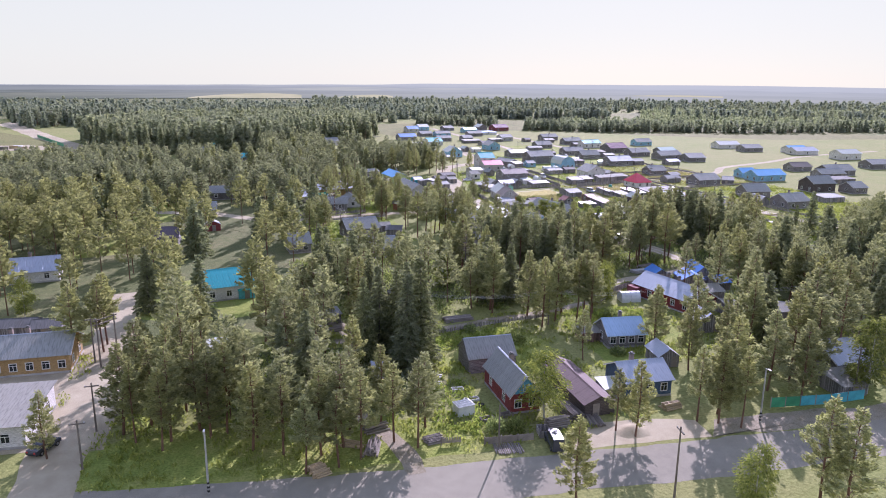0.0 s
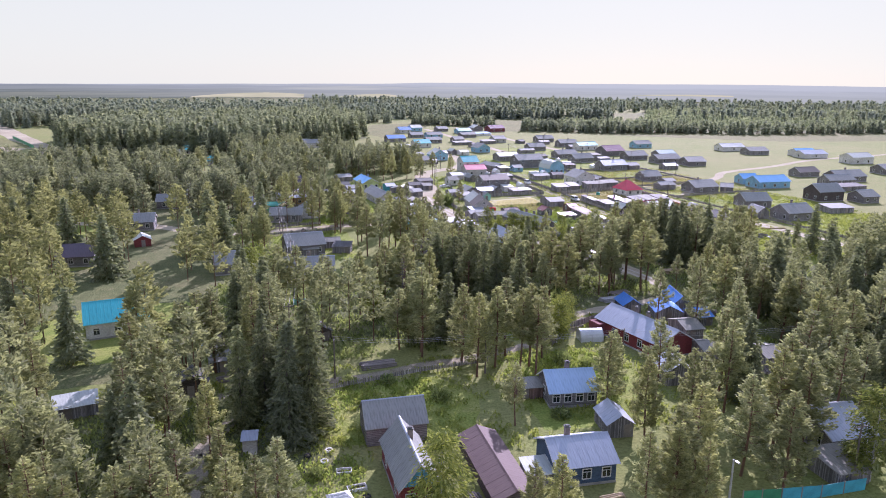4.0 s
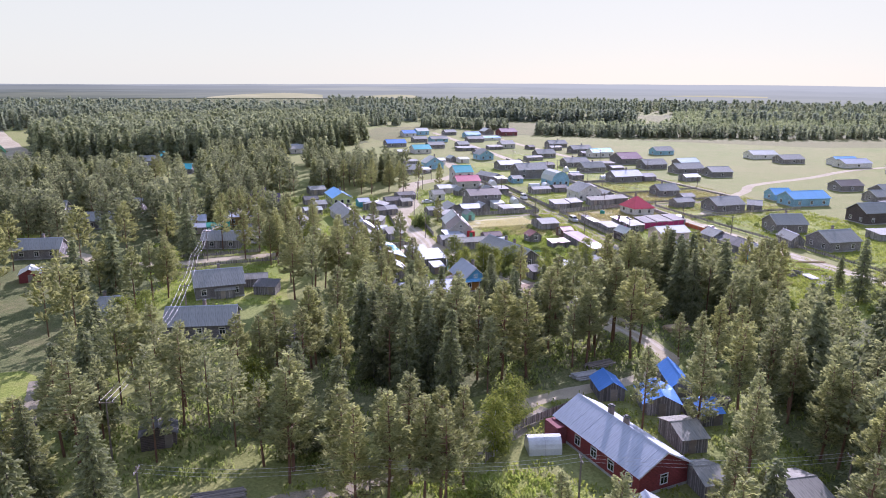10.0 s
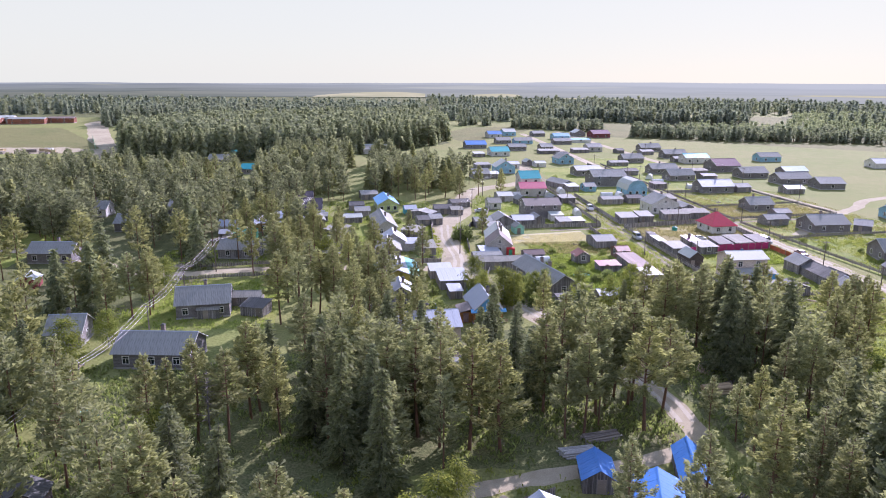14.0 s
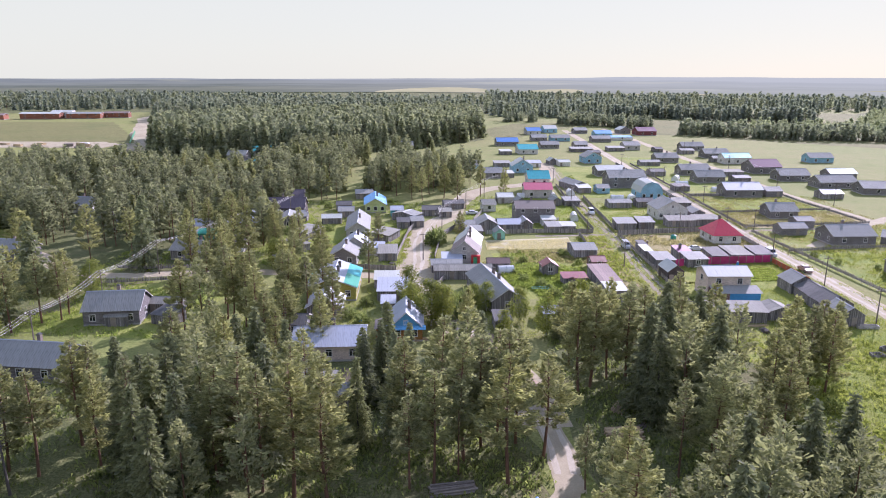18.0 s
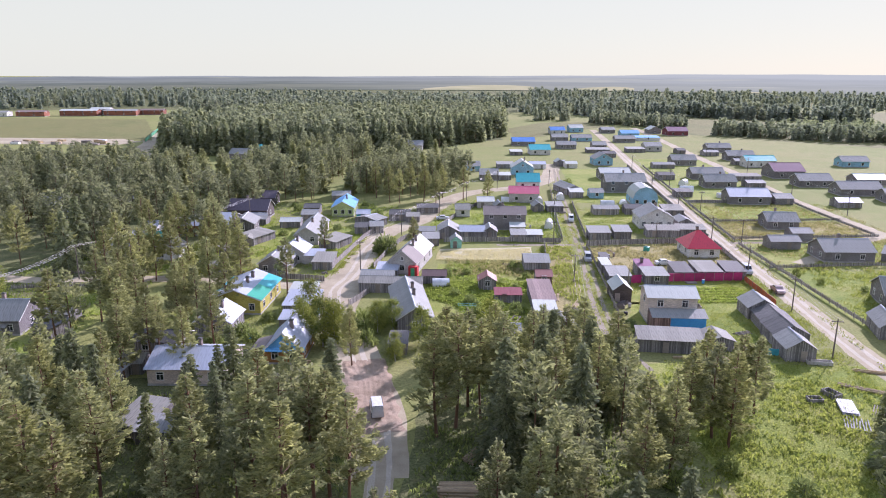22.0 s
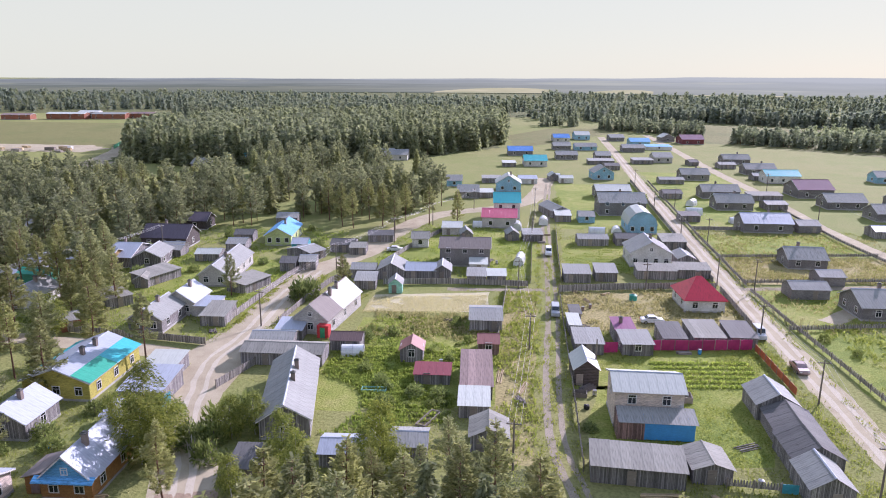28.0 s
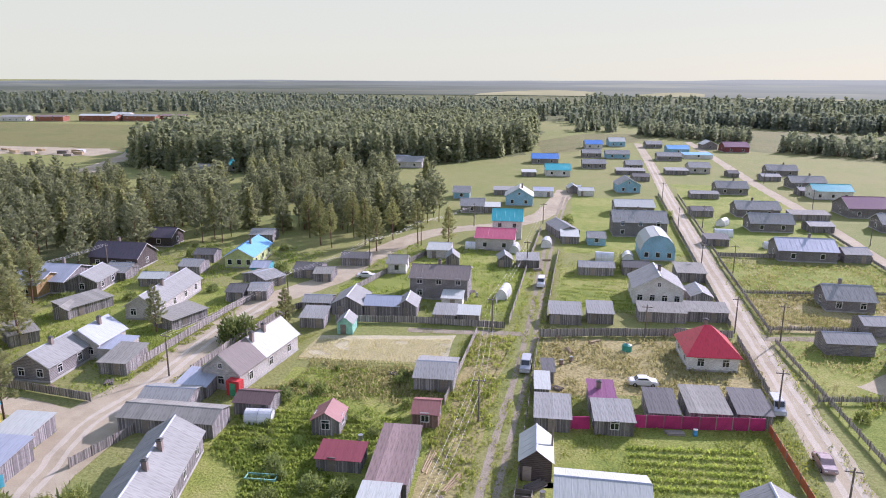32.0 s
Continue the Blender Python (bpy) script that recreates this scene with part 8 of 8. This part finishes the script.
growth("dry_grass", meadow(157, 192, 263, 292, 1400, 6) + meadow(197, 239, 298, 324, 1300, 7) + meadow(118, 144, 256, 269, 900, 9) + meadow(197, 244, 268, 350, 1600, 8), "straw_blades", 0.5, 5, 0.28, "dry yellowing grass tussocks", "grass", 5)

under = meadow(66, 120, 154, 192, 1500, 21) + meadow(127, 156, 155, 208, 1100, 22) + meadow(25, 64, 138, 187, 1500, 23) + meadow(110, 202, 86, 170, 2200, 24) + meadow(-5, 36, 101, 127, 600, 25)
growth("undergrowth", under, "shrub_leaves", 0.7, 7, 0.36, "bilberry and fern undergrowth on the forest floor", "undergrowth", 26)

# ---- yard of the red cottage and the shop square ----
patch("verge", [(49.8, 82.8), (57.9, 82.1), (69.8, 80.7), (70.4, 85.2), (63.3, 88.2), (56.5, 87.9), (52.6, 86.0)], "sand_road", 0.014, "sandy pull-off beside the asphalt road", "verge", 0.8)
patch("verge", [(69.8, 80.7), (89.3, 78.7), (114.6, 77.6), (114.6, 81.0), (93.0, 82.8), (73.3, 84.8)], "track_dirt", 0.01, "trodden sandy verge along the road", "verge", 1.0)
mud_line = [(113.9, 207.0), (115.6, 201.5), (117.3, 195.6), (118.9, 189.8), (120.6, 183.8)]
mud_v, mud_f = [], []
for i in range(97):
    u = i / 96 * 3.9999
    k = int(u)
    a, b = Vector(mud_line[k]), Vector(mud_line[k + 1])
    q = a.lerp(b, u - k)
    across = Vector((0.958, 0.287))
    reach = 3.5 + 0.7 * noise.noise(Vector((i * 0.12, 0, 2)))
    for j in range(33):
        e = j / 16 - 1
        c = q + across * reach * e * (1 + 0.05 * noise.noise(Vector((i * 0.5, j * 0.1, 6))))
        rim = min(1.0, (1 - abs(e)) * 5) * min(1.0, i / 8, (96 - i) / 8)
        track = max(math.exp(-((e * reach - m - 0.2 * math.sin(i * 0.07 + m)) / 0.16) ** 2) for m in (-1.15, -0.35, 0.45, 1.3))
        clod = 0.16 * noise.noise(Vector((c.x * 1.1, c.y * 0.8, 3))) + 0.1 * noise.noise(Vector((c.x * 3.0, c.y * 2.2, 4)))
        heap = 0.3 * max(0.0, abs(e) - 0.5) * (1 + noise.noise(Vector((c.x * 0.7, c.y * 0.7, 8))))
        mud_v.append((c.x, c.y, 0.012 + rim * max(0.03, 0.12 + clod * (0.35 if abs(e) < 0.45 else 1.0) + heap - 0.09 * track)))
        if i and j:
            o = i * 33 + j
            mud_f.append((o - 34, o - 33, o, o - 1))
tagged(new("verge", mesh_of("verge", mud_v, mud_f, "churned_mud", True)), "churned brown mud with wheel tracks", "mud", kind="structure")
patch("verge", [(94.6, 239.5), (107.6, 231.1), (106.7, 245.2), (103.7, 257.3), (96.5, 253.3)], "sand_road", 0.022, "wide sandy junction between the fences", "road", 0.6)
tent = thing("tent", 40.1, 96.2, 8, "small white fabric garden tent", "tent")
put("side", mesh_of("side", *box(-1.25, 1.25, -1.0, 1.0, 0, 1.5), "film"), tent)
put("top", mesh_of("top", [(-1.35, -1.1, 1.5), (1.35, -1.1, 1.5), (1.35, 1.1, 1.5), (-1.35, 1.1, 1.5), (-0.5, 0, 2.1), (0.5, 0, 2.1)], [(0, 1, 5, 4), (1, 2, 5), (2, 3, 4, 5), (3, 0, 4), (3, 2, 1, 0)], "trim_white"), tent)
mound_rng = np.random.RandomState(3)
mv, mf = [(0, 0, 0.85)], []
for ring, (r, z) in enumerate(((0.7, 0.62), (1.4, 0.25), (2.1, 0.0))):
    for k in range(14):
        a = 2 * math.pi * k / 14
        q = r * (1 + mound_rng.uniform(-0.12, 0.12))
        mv.append((q * math.cos(a) * 1.3, q * math.sin(a), z + (mound_rng.uniform(-0.05, 0.05) if z else 0)))
        b = 1 + 14 * ring
        nx = (k + 1) % 14
        mf.append((0, b + k, b + nx) if ring == 0 else (b - 14 + k, b + k, b + nx, b - 14 + nx))
mound = tagged(new("sand_heap", mesh_of("sand_heap", mv, mf, "sand_road", True)), "heap of pale sand beside the road", "sand heap")
mound.location = (60.2, 84.9, 0.012)
stack(54.6, 92.0, 96, 9, 4.6, 0.3, "bark_grey", "dark grey heap of unsorted logs beside the long shed", 4, 0.13)
stack(56.8, 88.7, 80, 7, 3.0, 0.32, "old_wood", "jumbled grey planks by the shed end", 3, 0.1)
stack(51.1, 89.0, 4, 8, 3.2, 0.27, "old_wood", "square pile of sawn boards by the road", 6, 0.13)
stack(33.9, 89.9, 8, 8, 2.4, 0.3, "old_wood", "row of weathered poles laid on the grass", 2, 0.11)
stack(27.0, 94.8, 15, 4, 3.4, 0.6, "old_wood", "rough frame of old beams", 3, 0.14)
stack(23.6, 91.7, -30, 6, 3.2, 0.34, "cut_wood", "felled poles scattered on the slope", 1, 0.09)
crate(48.3, 87.4, 80, 2.0, 1.4, 1.0, "greyfence", "grey plank bin beside the road")
crate(45.7, 93.7, 10, 1.6, 1.0, 0.5, "old_wood", "rough wooden raised bed in the grass", "raised bed")
crate(42.6, 93.3, 5, 2.0, 1.0, 0.4, "old_wood", "rough wooden raised bed in the grass", "raised bed")
crate(42.5, 99.6, 5, 2.2, 1.0, 0.4, "trim_white", "raised garden bed with white-painted boards", "raised bed")
crate(41.6, 103.5, -5, 1.8, 1.0, 0.4, "trim_white", "raised garden bed with white-painted boards", "raised bed")


def tyre_bed(x, y, r, mat, label):
    """A flower bed in an old tyre: a ring with soil inside."""
    root = thing("tyre_bed", x, y, 0, label, "flower bed", "tyre beds")
    v, f = [], []
    prof = [(r, 0.0), (r * 1.05, 0.12), (r, 0.24), (r * 0.66, 0.24), (r * 0.6, 0.12), (r * 0.66, 0.0)]
    for k in range(14):
        a = 2 * math.pi * k / 14
        v += [(p * math.cos(a), p * math.sin(a), z) for p, z in prof]
        f += [(6 * k + i, 6 * ((k + 1) % 14) + i, 6 * ((k + 1) % 14) + (i + 1) % 6, 6 * k + (i + 1) % 6) for i in range(6)]
    put("tyre", mesh_of("tyre", v, f, mat, True), root)
    put("soil", mesh_of("soil", *tube((0, 0, 0.02), (0, 0, 0.18), r * 0.64, r * 0.64, 12), "garden_soil"), root)


for x, y, m in ((39.6, 106.5, "trim_white"), (37.8, 108.3, "rubber"), (40.5, 109.0, "trim_white"), (37.4, 104.5, "rubber"), (43.3, 97.7, "rubber")):
    tyre_bed(x, y, 0.5, m, "old tyre flower bed, " + ("painted white" if m == "trim_white" else "bare black rubber"))
# two-legged pole by the square
hp = thing("power_pole", -10.0, 128.5, 45, "two-legged wooden power pole with crossbars", "pole", "power poles")
for e in (-1.6, 1.6):
    put("shaft", mesh_of("shaft", *tube((e, 0, 0), (e, 0, 8.2), 0.15, 0.1, 8), "pole_wood"), hp)
for z in (7.2, 7.9):
    put("crossarm", mesh_of("crossarm", *box(-2.2, 2.2, -0.07, 0.07, z, z + 0.14), "pole_wood"), hp)

stack(25.3, 156.0, 20, 9, 3.6, 0.3, "bark_grey", "dark pile of old lumber under the pines", 4, 0.12)
crate(24.0, 148.8, 15, 1.6, 1.2, 0.8, "skyblue", "blue and white plank crate in the yard")
crate(25.9, 147.8, 40, 1.4, 1.2, 0.8, "trim_white", "white plank crate in the yard")
stack(27.9, 134.7, 10, 6, 2.6, 0.4, "old_wood", "stacked old pallets and poles", 3, 0.09)
stack(31.9, 185.4, 62, 4, 7.0, 0.5, "cut_wood", "long fresh poles lying on the grass", 1, 0.09)
stack(121.3, 143.2, 40, 10, 3.4, 0.32, "bark_grey", "heap of cut branches beside the blue roofs", 3, 0.1)
stack(112.3, 115.5, 70, 8, 3.0, 0.32, "old_wood", "heap of scrap timber among the pines", 3, 0.12)
stack(133.3, 179.7, 60, 7, 3.6, 0.3, "cut_wood", "fan of pale boards leaning by the trees", 2, 0.1)
stack(106.2, 155.7, 10, 7, 4.6, 0.34, "pole_concrete", "stack of pale weathered logs beside the track", 3, 0.14)
crate(42.3, 169.5, 10, 2.6, 1.8, 1.0, "mint", "pale green and white tarp-covered box", "crate")

sward = meadow(110, 152, 206, 302, 6500, 41) + meadow(162, 192, 170, 263, 7000, 42) + meadow(206, 246, 174, 306, 7000, 43) + meadow(157, 243, 302, 355, 4000, 48) + meadow(71, 100, 199, 241, 1800, 44) + meadow(56, 98, 249, 302, 1600, 45)
growth("short_grass", [q for q in sward if not (118 < q[0] < 143.5 and 267.5 < q[1] < 284)], "grass_blades", 0.6, 6, 0.16, "short uneven grass in the village plots", "grass", 46)
edge = []
for a, b in (((189.9, 170), (190.6, 330)), ((195.6, 170), (196, 330)), ((152.6, 212), (152.4, 330)), ((154.5, 212), (154.6, 330)), ((157.0, 212), (156.6, 330)), ((105, 250), (104.6, 292)), ((97.4, 258), (97.2, 290))):
    edge += [(a[0] + (b[0] - a[0]) * t + gr.gauss(0, 0.45), a[1] + (b[1] - a[1]) * t) for t in (i / 420 for i in range(420)) if noise.noise(Vector((a[0], t * 40, 3))) > -0.2]
growth("verge_grass", edge, "grass_blades", 0.3, 6, 0.17, "ragged grass along the road edges", "grass", 47)

fence([(99.8, 221.0), (101.0, 224.0), (101.3, 227.3)], 1.7, "fence_teal", "board", "turquoise board fence along the sandy road", 2.2)
for x, y, r, h in ((111.2, 220.5, 2.2, 3.8), (113.4, 223.7, 2.0, 4.2), (109.8, 216.1, 2.0, 3.6)):
    shrub(x, y, r, h)
stack(150.1, 238.3, 75, 3, 4.2, 0.3, "cut_wood", "pale planks lying beside the lane", 2, 0.08)

# ---- small yard clutter ----
for i, (x, y) in enumerate([(155.0, 339.1), (153.3, 329.4), (140.7, 309.1), (162.1, 280.6), (160.8, 265.8), (181.5, 294.7), (166.4, 286.0), (110.0, 293.9), (95.1, 253.9), (88.5, 250.4), (176.3, 255.4), (159.4, 239.5), (160.2, 286.8), (149.9, 234.1), (136.2, 265.5), (104.5, 204.4), (102.0, 199.0), (166.4, 210.4), (172.1, 212.8)]):
    m = ("cut_wood", "old_wood", "bark_grey")[i % 3]
    stack(x, y, 37 * i % 180, 4 + i % 3, 1.6 + 0.3 * (i % 4), 0.24, m, ("pale split firewood piled in a yard", "grey scrap boards piled in a yard", "dark branches and poles piled in a yard")[i % 3], 2 + i % 2, 0.1)


def barrel(x, y, mat, label):
    root = thing("barrel", x, y, 0, label, "barrel", "barrels")
    put("body", mesh_of("body", *join(tube((0, 0, 0), (0, 0, 0.45), 0.28, 0.32, 12), tube((0, 0, 0.45), (0, 0, 0.9), 0.32, 0.28, 12, False)), mat, True), root)
    put("rim", mesh_of("rim", *tube((0, 0, 0.86), (0, 0, 0.92), 0.31, 0.31, 12), "steel"), root)


for i, (x, y) in enumerate([(140.4, 304.2), (142.5, 306.6), (162.5, 276.5), (116.7, 293.0), (160.4, 237.5), (161.0, 274.9), (178.8, 255.5), (137.1, 245.3), (132.2, 252.2), (92.7, 213.6)]):
    barrel(x, y, ("bright_blue", "steel", "rust_roof")[i % 3], ("blue plastic water barrel in a yard", "grey steel water barrel in a yard", "rusty old barrel in a yard")[i % 3])
bush_rng = random.Random(77)
for i in range(34):
    x, y = bush_rng.uniform(119, 141), bush_rng.uniform(227, 266)
    if free(x, y, 0.6):
        r = bush_rng.uniform(0.5, 1.1)
        shrub(round(x, 1), round(y, 1), r, r * bush_rng.uniform(0.9, 1.5))

back_yards = meadow(57, 99, 251, 337, 3000, 51) + meadow(26, 60, 204, 265, 1800, 52) + meadow(112, 150, 294, 348, 1500, 53)
growth("garden_plants", back_yards, "crop_leaves", 0.5, 6, 0.24, "weeds and vegetables in the back gardens", "crop", 54)
for i in range(22):
    x, y = bush_rng.uniform(58, 97), bush_rng.uniform(252, 335)
    if free(x, y, 1.2):
        r = bush_rng.uniform(0.8, 1.6)
        shrub(round(x, 1), round(y, 1), r, r * bush_rng.uniform(1.0, 1.7))
